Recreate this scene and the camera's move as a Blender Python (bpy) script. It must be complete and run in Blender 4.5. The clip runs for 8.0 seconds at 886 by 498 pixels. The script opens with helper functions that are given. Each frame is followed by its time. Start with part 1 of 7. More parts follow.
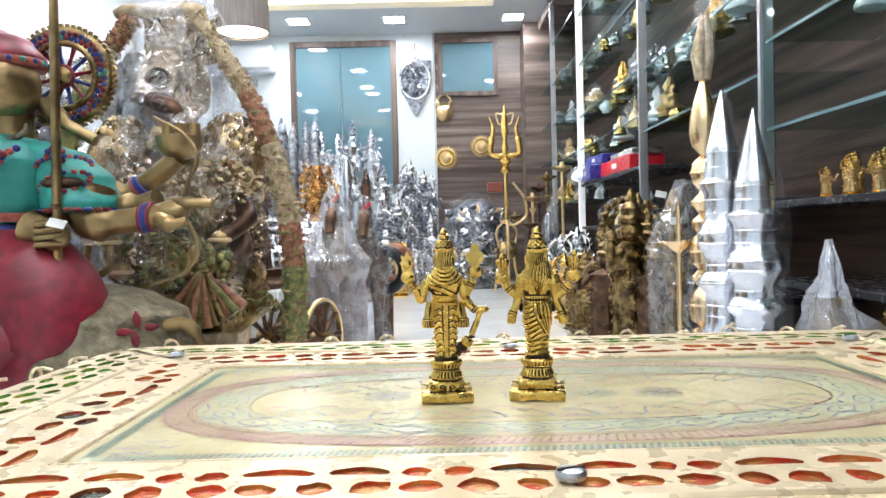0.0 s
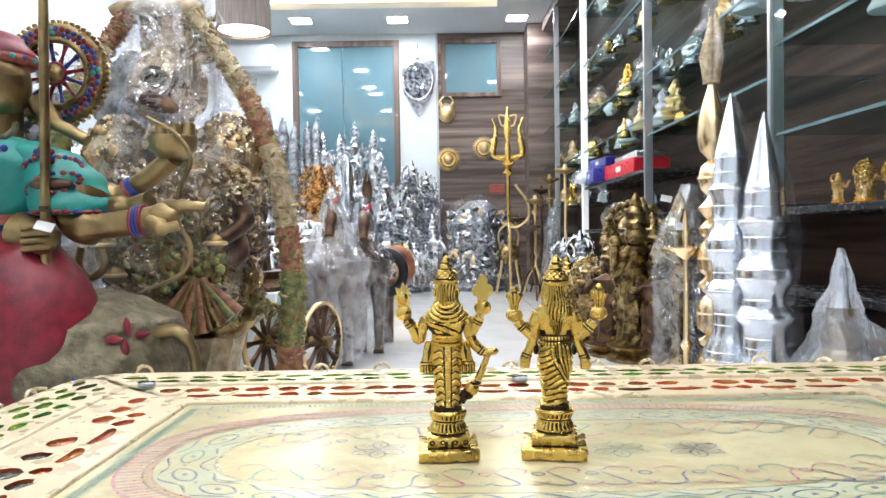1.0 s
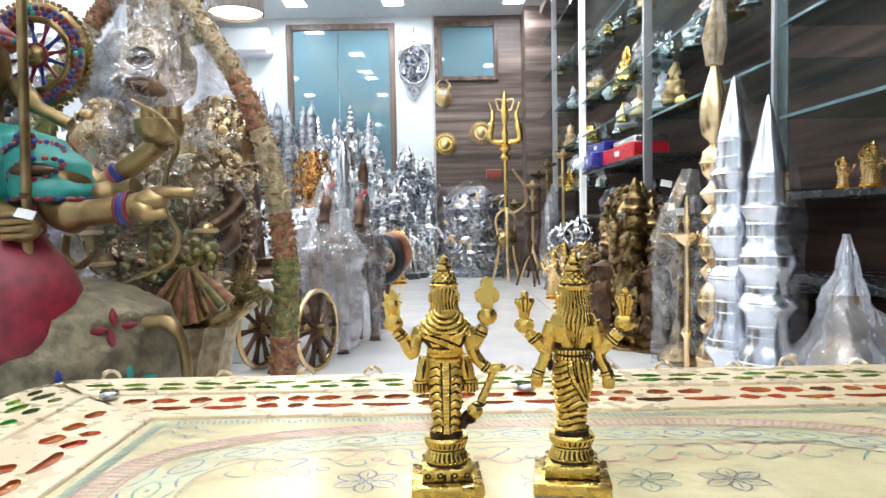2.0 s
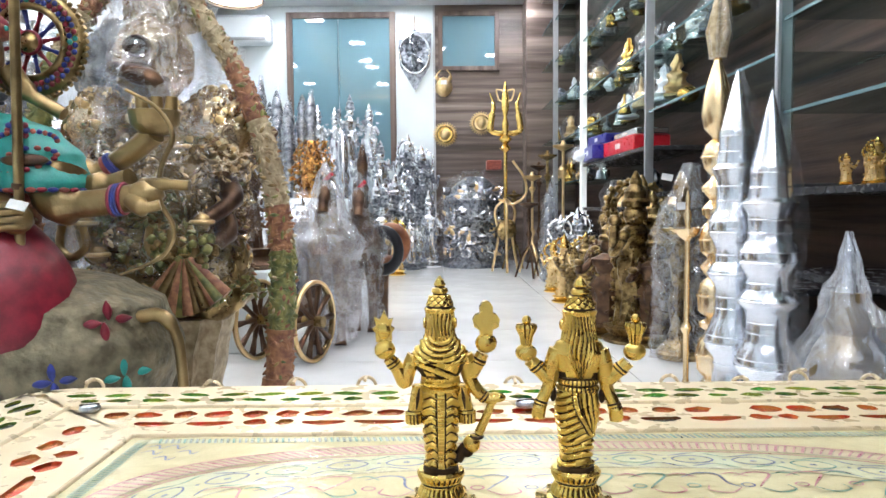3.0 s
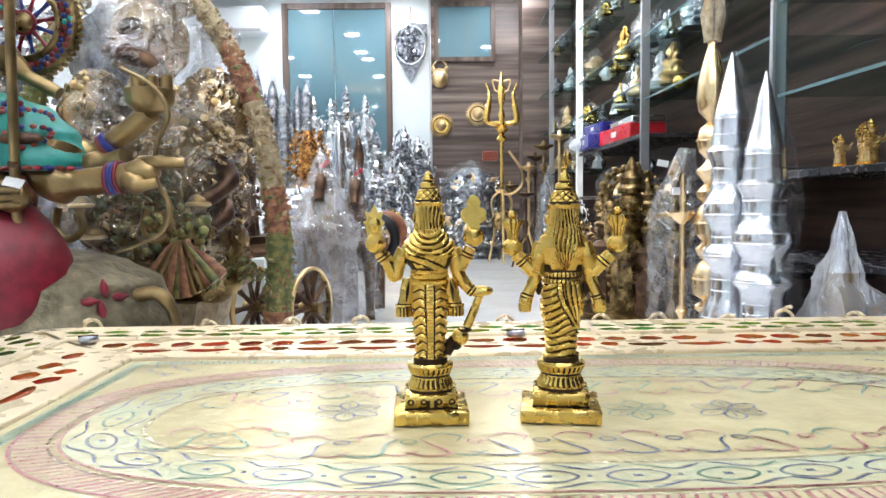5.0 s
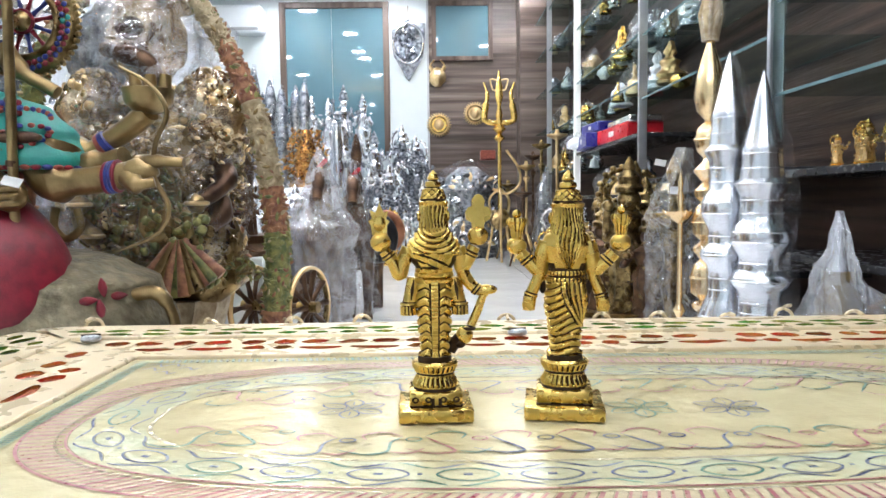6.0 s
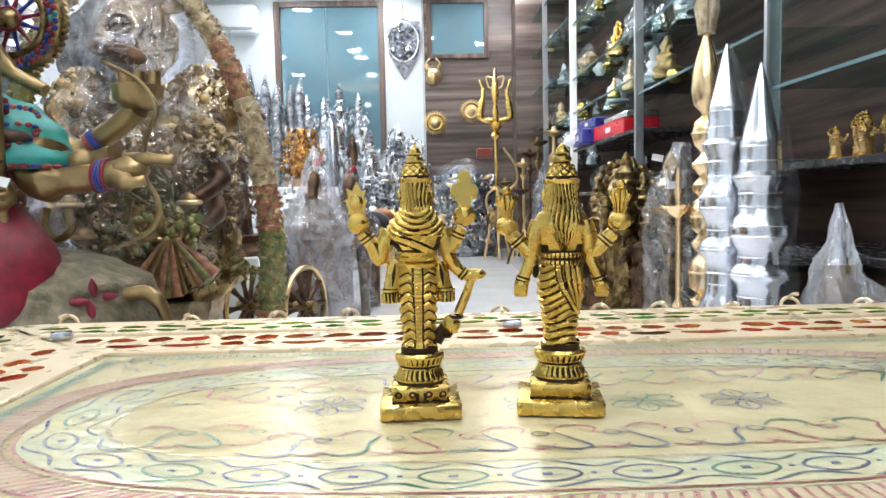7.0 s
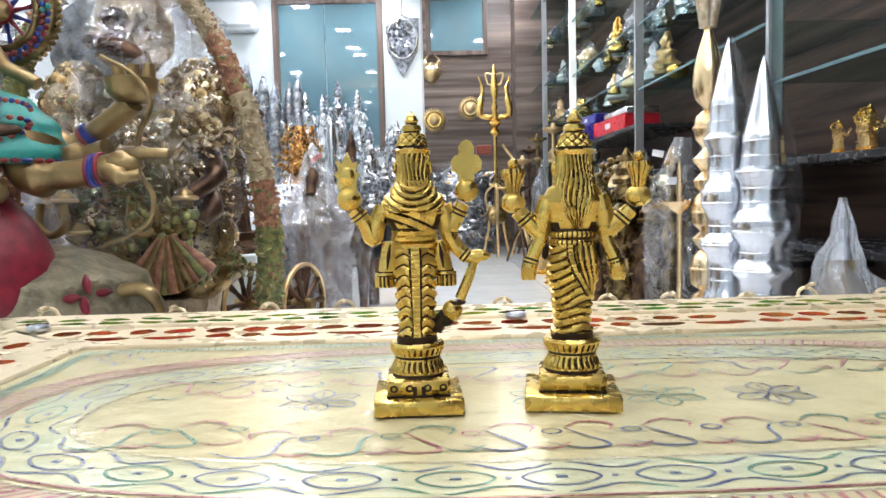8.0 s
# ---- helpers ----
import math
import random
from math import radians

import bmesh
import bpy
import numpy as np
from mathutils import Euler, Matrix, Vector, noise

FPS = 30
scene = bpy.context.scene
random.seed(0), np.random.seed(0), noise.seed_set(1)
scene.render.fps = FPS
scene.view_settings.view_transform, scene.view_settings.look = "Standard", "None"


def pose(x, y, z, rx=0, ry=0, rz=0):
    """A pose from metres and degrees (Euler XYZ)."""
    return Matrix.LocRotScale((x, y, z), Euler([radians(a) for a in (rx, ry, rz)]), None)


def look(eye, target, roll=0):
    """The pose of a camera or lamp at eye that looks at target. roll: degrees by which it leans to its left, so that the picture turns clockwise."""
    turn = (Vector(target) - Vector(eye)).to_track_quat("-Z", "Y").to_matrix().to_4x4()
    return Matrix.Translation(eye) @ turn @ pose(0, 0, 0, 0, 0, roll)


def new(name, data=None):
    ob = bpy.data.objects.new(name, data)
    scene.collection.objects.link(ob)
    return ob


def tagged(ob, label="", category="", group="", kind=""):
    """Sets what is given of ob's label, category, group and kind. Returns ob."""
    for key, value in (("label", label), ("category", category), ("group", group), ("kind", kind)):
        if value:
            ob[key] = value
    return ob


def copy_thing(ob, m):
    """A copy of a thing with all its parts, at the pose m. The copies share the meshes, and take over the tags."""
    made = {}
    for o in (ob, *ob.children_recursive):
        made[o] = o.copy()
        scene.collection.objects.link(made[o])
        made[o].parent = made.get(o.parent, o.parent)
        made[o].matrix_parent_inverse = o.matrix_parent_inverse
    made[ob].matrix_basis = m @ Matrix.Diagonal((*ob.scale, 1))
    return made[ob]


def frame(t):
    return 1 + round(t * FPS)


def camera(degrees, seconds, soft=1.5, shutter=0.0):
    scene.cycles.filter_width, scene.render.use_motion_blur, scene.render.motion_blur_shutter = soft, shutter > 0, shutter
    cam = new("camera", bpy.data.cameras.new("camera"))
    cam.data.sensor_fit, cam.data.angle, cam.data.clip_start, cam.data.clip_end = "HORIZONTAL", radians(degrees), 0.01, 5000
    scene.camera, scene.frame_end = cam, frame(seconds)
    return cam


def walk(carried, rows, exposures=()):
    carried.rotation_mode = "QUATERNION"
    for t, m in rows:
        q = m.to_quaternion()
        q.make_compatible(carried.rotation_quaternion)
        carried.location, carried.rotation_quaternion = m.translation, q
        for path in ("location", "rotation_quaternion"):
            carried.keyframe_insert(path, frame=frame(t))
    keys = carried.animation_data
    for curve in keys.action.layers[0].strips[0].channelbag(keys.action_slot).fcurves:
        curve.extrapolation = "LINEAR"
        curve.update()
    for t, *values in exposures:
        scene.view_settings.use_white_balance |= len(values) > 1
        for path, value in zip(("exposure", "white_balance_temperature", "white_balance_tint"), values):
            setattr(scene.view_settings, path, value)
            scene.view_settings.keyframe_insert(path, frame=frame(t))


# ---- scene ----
cam = camera(65.9, 8.0)
LIFT = 0.375  # the fitted path counts heights from 0.375 m above the shop floor
PATH = [
    (0, (-0.01, 0.046, 0.162), (-0.005, 2.045, 0.111), -1.4),
    (0.5, (-0.015, 0.064, 0.168), (-0.016, 2.063, 0.115), -1.1),
    (1, (-0.01, 0.089, 0.172), (-0.009, 2.089, 0.123), -0.9),
    (1.5, (-0.01, 0.111, 0.172), (-0.001, 2.11, 0.104), -1.2),
    (3, (-0.009, 0.144, 0.183), (0.003, 2.14, 0.061), -0.5),
    (3.5, (-0.005, 0.142, 0.175), (0.004, 2.138, 0.049), -0.6),
    (4, (-0.003, 0.142, 0.167), (0.01, 2.137, 0.041), -0.6),
    (4.5, (-0.005, 0.139, 0.155), (0.012, 2.134, 0.02), -0.7),
    (6, (-0.009, 0.135, 0.155), (0.019, 2.129, 0.013), -0.7),
    (6.5, (-0.01, 0.143, 0.152), (0.02, 2.138, 0.008), -1.0),
    (7, (-0.005, 0.151, 0.149), (0.029, 2.146, 0.004), -1.3),
    (7.5, (-0.005, 0.159, 0.145), (0.032, 2.153, -0.001), -1.3),
    (8, (-0.005, 0.168, 0.143), (0.031, 2.162, -0.008), -1.4),
]
UP = Vector((0, 0, LIFT))
walk(cam, [(t, look(Vector(eye) + UP, Vector(target) + UP, roll)) for t, eye, target, roll in PATH],
     exposures=[(0, 0.70, 6320, 13), (4.5, 0.69, 6320, 13), (6, 0.62, 6320, 13), (8, 0.61, 6320, 13)])

# ---- world and light ----
world = bpy.data.worlds.new("night_street")
scene.world = world
world.use_nodes = True
world.node_tree.nodes["Background"].inputs["Color"].default_value = (0.55, 0.62, 0.75, 1)
world.node_tree.nodes["Background"].inputs["Strength"].default_value = 0.05
DOWNLIGHT, COVE = 95.0, 7.0


# ---- materials ----
def mat(name, color, rough=0.5, metal=0.0, second=None, scale=20.0, bump=0.0, bump_scale=200.0, rough_var=0.1,
        stretch=(1, 1, 1), emit=0.0, spec=0.5, coat=0.0, island=0.0):
    """A node material: two colours mixed by noise at two scales, uneven gloss and fine relief."""
    m = bpy.data.materials.new(name)
    m.use_nodes = True
    nt = m.node_tree
    b = nt.nodes["Principled BSDF"]
    N, L = nt.nodes.new, nt.links.new
    co = N("ShaderNodeTexCoord")
    mp = N("ShaderNodeMapping")
    mp.inputs["Scale"].default_value = stretch
    L(co.outputs["Object"], mp.inputs["Vector"])
    n1 = N("ShaderNodeTexNoise")
    n1.inputs["Scale"].default_value = scale
    n1.inputs["Detail"].default_value = 6
    L(mp.outputs[0], n1.inputs["Vector"])
    second = second or tuple(c * 0.72 for c in color)
    ramp = N("ShaderNodeValToRGB")
    ramp.color_ramp.elements[0].position, ramp.color_ramp.elements[1].position = 0.36, 0.64
    ramp.color_ramp.elements[0].color, ramp.color_ramp.elements[1].color = (*second, 1), (*color, 1)
    L(n1.outputs["Fac"], ramp.inputs[0])
    out = ramp.outputs[0]
    if island:
        g = N("ShaderNodeNewGeometry")
        hsv = N("ShaderNodeHueSaturation")
        mr = N("ShaderNodeMapRange")
        mr.inputs["To Min"].default_value, mr.inputs["To Max"].default_value = 1 - island, 1 + island
        L(g.outputs["Random Per Island"], mr.inputs["Value"])
        L(mr.outputs[0], hsv.inputs["Value"])
        L(out, hsv.inputs["Color"])
        out = hsv.outputs[0]
    L(out, b.inputs["Base Color"])
    mr2 = N("ShaderNodeMapRange")
    n2 = N("ShaderNodeTexNoise")
    n2.inputs["Scale"].default_value = scale * 3.7
    L(mp.outputs[0], n2.inputs["Vector"])
    mr2.inputs["To Min"].default_value, mr2.inputs["To Max"].default_value = max(0.02, rough - rough_var), min(1, rough + rough_var)
    L(n2.outputs["Fac"], mr2.inputs["Value"])
    L(mr2.outputs[0], b.inputs["Roughness"])
    b.inputs["Metallic"].default_value = metal
    b.inputs["Specular IOR Level"].default_value = spec
    b.inputs["Coat Weight"].default_value = coat
    if bump:
        n3 = N("ShaderNodeTexNoise")
        n3.inputs["Scale"].default_value = bump_scale
        n3.inputs["Detail"].default_value = 4
        L(mp.outputs[0], n3.inputs["Vector"])
        bp = N("ShaderNodeBump")
        bp.inputs["Strength"].default_value = bump
        bp.inputs["Distance"].default_value = 0.5 / bump_scale
        L(n3.outputs["Fac"], bp.inputs["Height"])
        L(bp.outputs[0], b.inputs["Normal"])
    if emit:
        b.inputs["Emission Color"].default_value = (*color, 1)
        b.inputs["Emission Strength"].default_value = emit
    return m


def wood(name, dark, light, along, spec=0.4):
    """Laminate with long grain streaks along one axis."""
    s = [16.0, 16.0, 16.0]
    s[along] = 0.7
    m = mat(name, light, 0.42, 0, dark, 1.0, 0.12, 9.0, 0.1, s, spec=spec)
    nt = m.node_tree
    b = nt.nodes["Principled BSDF"]
    src = b.inputs["Base Color"].links[0].from_socket
    n = nt.nodes.new("ShaderNodeTexNoise")
    n.inputs["Scale"].default_value = 0.28
    n.inputs["Detail"].default_value = 3
    mp = [x for x in nt.nodes if x.type == "MAPPING"][0]
    nt.links.new(mp.outputs[0], n.inputs["Vector"])
    mx = nt.nodes.new("ShaderNodeMix")
    mx.data_type, mx.blend_type = "RGBA", "MULTIPLY"
    mx.inputs[0].default_value = 0.75
    r = nt.nodes.new("ShaderNodeValToRGB")
    r.color_ramp.elements[0].position, r.color_ramp.elements[1].position = 0.4, 0.6
    r.color_ramp.elements[0].color = (0.38, 0.34, 0.32, 1)
    nt.links.new(n.outputs["Fac"], r.inputs[0])
    nt.links.new(src, mx.inputs[6])
    nt.links.new(r.outputs[0], mx.inputs[7])
    nt.links.new(mx.outputs[2], b.inputs["Base Color"])
    return m


def film(name, tint=(0.97, 0.975, 1.0), gloss=0.13, rough=0.06, white=0.008, crease=0.02):
    """Clear crinkled plastic wrap: mostly see-through, with sharp highlights."""
    m = bpy.data.materials.new(name)
    m.use_nodes = True
    nt = m.node_tree
    nt.nodes.clear()
    N, L = nt.nodes.new, nt.links.new
    tr, gl, df = N("ShaderNodeBsdfTransparent"), N("ShaderNodeBsdfGlossy"), N("ShaderNodeBsdfDiffuse")
    tr.inputs[0].default_value = (*tint, 1)
    gl.inputs[0].default_value = (1, 1, 1, 1)
    gl.inputs["Roughness"].default_value = rough
    df.inputs[0].default_value = (0.85, 0.86, 0.9, 1)
    co, n = N("ShaderNodeTexCoord"), N("ShaderNodeTexNoise")
    n.inputs["Scale"].default_value = 15
    n.inputs["Detail"].default_value = 2.2
    n.inputs["Distortion"].default_value = 1.6
    L(co.outputs["Object"], n.inputs["Vector"])
    bp = N("ShaderNodeBump")
    bp.inputs["Strength"].default_value, bp.inputs["Distance"].default_value = 1.0, crease
    L(n.outputs["Fac"], bp.inputs["Height"])
    L(bp.outputs[0], gl.inputs["Normal"])
    a, b, o = N("ShaderNodeMixShader"), N("ShaderNodeMixShader"), N("ShaderNodeOutputMaterial")
    a.inputs[0].default_value, b.inputs[0].default_value = gloss, white
    L(tr.outputs[0], a.inputs[1]), L(gl.outputs[0], a.inputs[2])
    L(a.outputs[0], b.inputs[1]), L(df.outputs[0], b.inputs[2])
    L(b.outputs[0], o.inputs[0])
    return m


M = {
    "brass": mat("antique_brass", (0.74, 0.53, 0.15), 0.27, 1, (0.67, 0.475, 0.13), 70, 0.06, 500),
    # patina of the cut lines; also darkens the torso sides below the arms
    "patina": mat("patina_and_dark_areas", (0.050, 0.024, 0.008), 0.5, 0.25, (0.020, 0.010, 0.004), 400, spec=0.3),
    "tray": mat("lacquered_pale_brass", (0.63, 0.555, 0.335), 0.20, 0.17, (0.56, 0.485, 0.28), 34, 0.16, 150, 0.07, spec=0.14),
    "tray_frame": mat("polished_pale_brass", (0.71, 0.585, 0.385), 0.28, 0.25, (0.66, 0.535, 0.335), 30, 0.0, 250, 0.04, spec=0.2),
    "foil_red": mat("red_enamel_foil", (0.52, 0.05, 0.025), 0.22, 0.5, (0.50, 0.24, 0.06), 150, 0.6, 500, island=0.5),
    "foil_green": mat("green_enamel_foil", (0.03, 0.30, 0.05), 0.25, 0.45, (0.42, 0.42, 0.06), 120, 0.6, 500, island=0.4),
    "foil_dark": mat("dark_enamel_foil", (0.03, 0.035, 0.04), 0.25, 0.3, (0.10, 0.10, 0.06), 160, 0.5, 500),
    "steel": mat("screw_steel", (0.62, 0.66, 0.72), 0.3, 1, None, 300),
    "line_blue": mat("blue_enamel_line", (0.03, 0.045, 0.15), 0.3, 0.2, (0.14, 0.17, 0.20), 180),
    "line_teal": mat("teal_enamel_line", (0.02, 0.14, 0.10), 0.3, 0.2, (0.14, 0.26, 0.17), 180),
    "line_pink": mat("pink_enamel_line", (0.28, 0.045, 0.08), 0.3, 0.2, (0.42, 0.19, 0.15), 180),
    "line_grey": mat("grey_green_enamel_line", (0.07, 0.10, 0.085), 0.3, 0.2, (0.20, 0.24, 0.19), 180),
    # gold of the engraved rings, and the glint painted beside the other lines
    "line_gold": mat("gold_line_and_glint", (0.88, 0.82, 0.62), 0.16, 0.5, (0.68, 0.61, 0.38), 90, 0.5, 260),
    "band_teal": mat("pale_teal_enamel", (0.55, 0.565, 0.39), 0.20, 0.13, (0.60, 0.545, 0.335), 60, 0.16, 150, spec=0.14),
    "band_pink": mat("pale_pink_enamel", (0.62, 0.50, 0.36), 0.20, 0.13, (0.62, 0.54, 0.34), 60, 0.16, 150, spec=0.14),
    "pearl": mat("pale_embossed_white_brass", (0.84, 0.70, 0.50), 0.2, 0.9, (0.56, 0.42, 0.25), 22, 0.5, 70),
    "gold": mat("bright_gold_brass", (0.90, 0.62, 0.20), 0.22, 1, (0.80, 0.52, 0.14), 25, 0.08, 120),
    "gold_pale": mat("pale_gold_brass", (0.86, 0.66, 0.36), 0.32, 1, (0.7, 0.5, 0.24), 18, 0.1, 90),
    "gold_rose": mat("pale_rose_gold_brass", (0.92, 0.70, 0.42), 0.25, 1, (0.88, 0.66, 0.38), 9, rough_var=0.02),
    "gold_dark": mat("aged_dark_brass", (0.38, 0.27, 0.12), 0.3, 1, (0.11, 0.07, 0.03), 26, 0.3, 60),
    "bronze": mat("brown_bronze", (0.16, 0.09, 0.05), 0.4, 0.8, (0.06, 0.035, 0.025), 14, 0.3, 60),
    "silver": mat("white_metal_silver", (0.90, 0.91, 0.94), 0.20, 1, (0.80, 0.82, 0.86), 9, 0.02, 40, rough_var=0.04),
    "silver_dark": mat("oxidised_silver", (0.36, 0.38, 0.42), 0.34, 1, (0.09, 0.10, 0.12), 30, 0.5, 60),
    "skin_brass": mat("worn_cast_brass", (0.40, 0.28, 0.125), 0.34, 0.9, (0.19, 0.13, 0.06), 16, 0.25, 90),
    "grey_cast": mat("rough_grey_brass", (0.25, 0.21, 0.13), 0.45, 0.5, (0.10, 0.085, 0.05), 30, 0.7, 70),
    "teal": mat("teal_stone_inlay", (0.025, 0.27, 0.22), 0.42, 0, (0.02, 0.23, 0.20), 60, 0.3, 300),
    "red": mat("red_stone_inlay", (0.25, 0.013, 0.028), 0.42, 0, (0.15, 0.008, 0.018), 40, 0.3, 300),
    "blue": mat("blue_stone_inlay", (0.025, 0.04, 0.24), 0.4, 0, (0.015, 0.025, 0.14), 60, 0.3, 300),
    "coral": mat("coral_stone_inlay", (0.36, 0.09, 0.055), 0.42, 0, (0.2, 0.04, 0.03), 80, 0.3, 300),
    "moss": mat("green_painted_carving", (0.30, 0.28, 0.09), 0.42, 0.3, (0.11, 0.13, 0.05), 50, 0.5, 120),
    "rust": mat("reddish_painted_carving", (0.42, 0.20, 0.10), 0.5, 0.2, (0.20, 0.08, 0.05), 60, 0.5, 120),
    "cream": mat("cream_painted_carving", (0.52, 0.42, 0.26), 0.45, 0.3, (0.30, 0.22, 0.12), 50, 0.5, 120),
    "film": film("clear_plastic_wrap"),
    "film_thick": film("thick_plastic_wrap", (0.96, 0.97, 0.99), 0.19, 0.09, 0.03, 0.02),
    "film_white": film("cloudy_plastic_bag", (0.96, 0.95, 0.98), 0.24, 0.09, 0.20, 0.015),
    "film_smooth": film("smooth_plastic_sleeve", (0.97, 0.98, 1.0), 0.07, 0.08, 0.01, 0.0015),
    "white": mat("white_wall_paint", (0.70, 0.75, 0.76), 0.5, 0, (0.66, 0.72, 0.73), 3, 0.05, 120),
    "ceiling": mat("ceiling_paint", (0.74, 0.77, 0.79), 0.6, 0, (0.71, 0.74, 0.77), 2, 0.03, 120),
    "floor": mat("polished_floor_tile", (0.70, 0.70, 0.69), 0.12, 0, (0.62, 0.62, 0.61), 4, 0.01, 60, 0.05),
    "grout": mat("floor_joint", (0.42, 0.41, 0.40), 0.7, 0),
    "glass_teal": mat("back_painted_teal_glass", (0.13, 0.23, 0.27), 0.03, 0, (0.12, 0.215, 0.255), 1.2, 0.0, 10, 0.008, spec=0.6),
    "wood_back": wood("grey_brown_laminate", (0.10, 0.070, 0.055), (0.30, 0.235, 0.20), 0),
    "wood_side": wood("dark_walnut_laminate", (0.020, 0.010, 0.008), (0.115, 0.068, 0.052), 1, 0.15),
    "wood_frame": wood("walnut_frame", (0.10, 0.065, 0.05), (0.22, 0.16, 0.13), 2),
    "shelf_black": mat("black_shelf_board", (0.025, 0.025, 0.028), 0.25, 0, (0.04, 0.04, 0.045), 12),
    "alu": mat("brushed_aluminium", (0.55, 0.56, 0.58), 0.35, 0.9, (0.45, 0.46, 0.48), 8),
    # weak emission in the material makes the pale shelf post look lit
    "led": mat("glowing_post", (0.95, 0.97, 0.93), 0.5, 0, None, 5, emit=0.18),
    "lamp": mat("downlight_diffuser", (0.90, 0.95, 1.0), 0.5, 0, (0.90, 0.95, 1.0), 5, emit=DOWNLIGHT),
    "cove": mat("cove_strip", (1.0, 0.74, 0.32), 0.5, 0, (1, 0.74, 0.32), 5, emit=COVE),
    "shade": mat("woven_grey_lampshade", (0.24, 0.21, 0.19), 0.8, 0, (0.14, 0.12, 0.11), 5, 0.4, 60, stretch=(40, 40, 1)),
    "bulb": mat("pendant_diffuser", (1.0, 0.86, 0.62), 0.5, 0, (1, 0.86, 0.62), 5, emit=14.0),
    "plastic_white": mat("white_plastic", (0.80, 0.83, 0.85), 0.35, 0, (0.76, 0.79, 0.81), 4),
    "paper": mat("white_paper_tag", (0.82, 0.82, 0.80), 0.7, 0),
    "box_red": mat("glossy_red_card", (0.62, 0.015, 0.03), 0.3, 0, (0.5, 0.01, 0.02), 12),
    "box_blue": mat("glossy_blue_card", (0.03, 0.035, 0.30), 0.3, 0, (0.02, 0.02, 0.2), 12),
    "orange": mat("orange_gold_plating", (0.58, 0.31, 0.10), 0.28, 1, (0.24, 0.10, 0.03), 25, 0.3, 60),
    "black": mat("black_satin", (0.015, 0.015, 0.018), 0.35, 0.0),
    "leather": mat("brown_leather", (0.36, 0.14, 0.07), 0.4, 0, (0.2, 0.07, 0.03), 20),
}


def clear_glass():
    m = bpy.data.materials.new("green_tinted_glass")
    m.use_nodes = True
    nt = m.node_tree
    nt.nodes.clear()
    N, L = nt.nodes.new, nt.links.new
    tr, gl, mx, o = N("ShaderNodeBsdfTransparent"), N("ShaderNodeBsdfGlossy"), N("ShaderNodeMixShader"), N("ShaderNodeOutputMaterial")
    tr.inputs[0].default_value = (0.80, 0.87, 0.86, 1)
    gl.inputs["Roughness"].default_value = 0.04
    gl.inputs[0].default_value = (0.8, 0.95, 0.95, 1)
    mx.inputs[0].default_value = 0.07
    L(tr.outputs[0], mx.inputs[1]), L(gl.outputs[0], mx.inputs[2]), L(mx.outputs[0], o.inputs[0])
    return m


M["glass"] = clear_glass()
M["glass_edge"] = mat("glass_shelf_edge", (0.10, 0.17, 0.19), 0.15, 0, (0.15, 0.23, 0.25), 6)


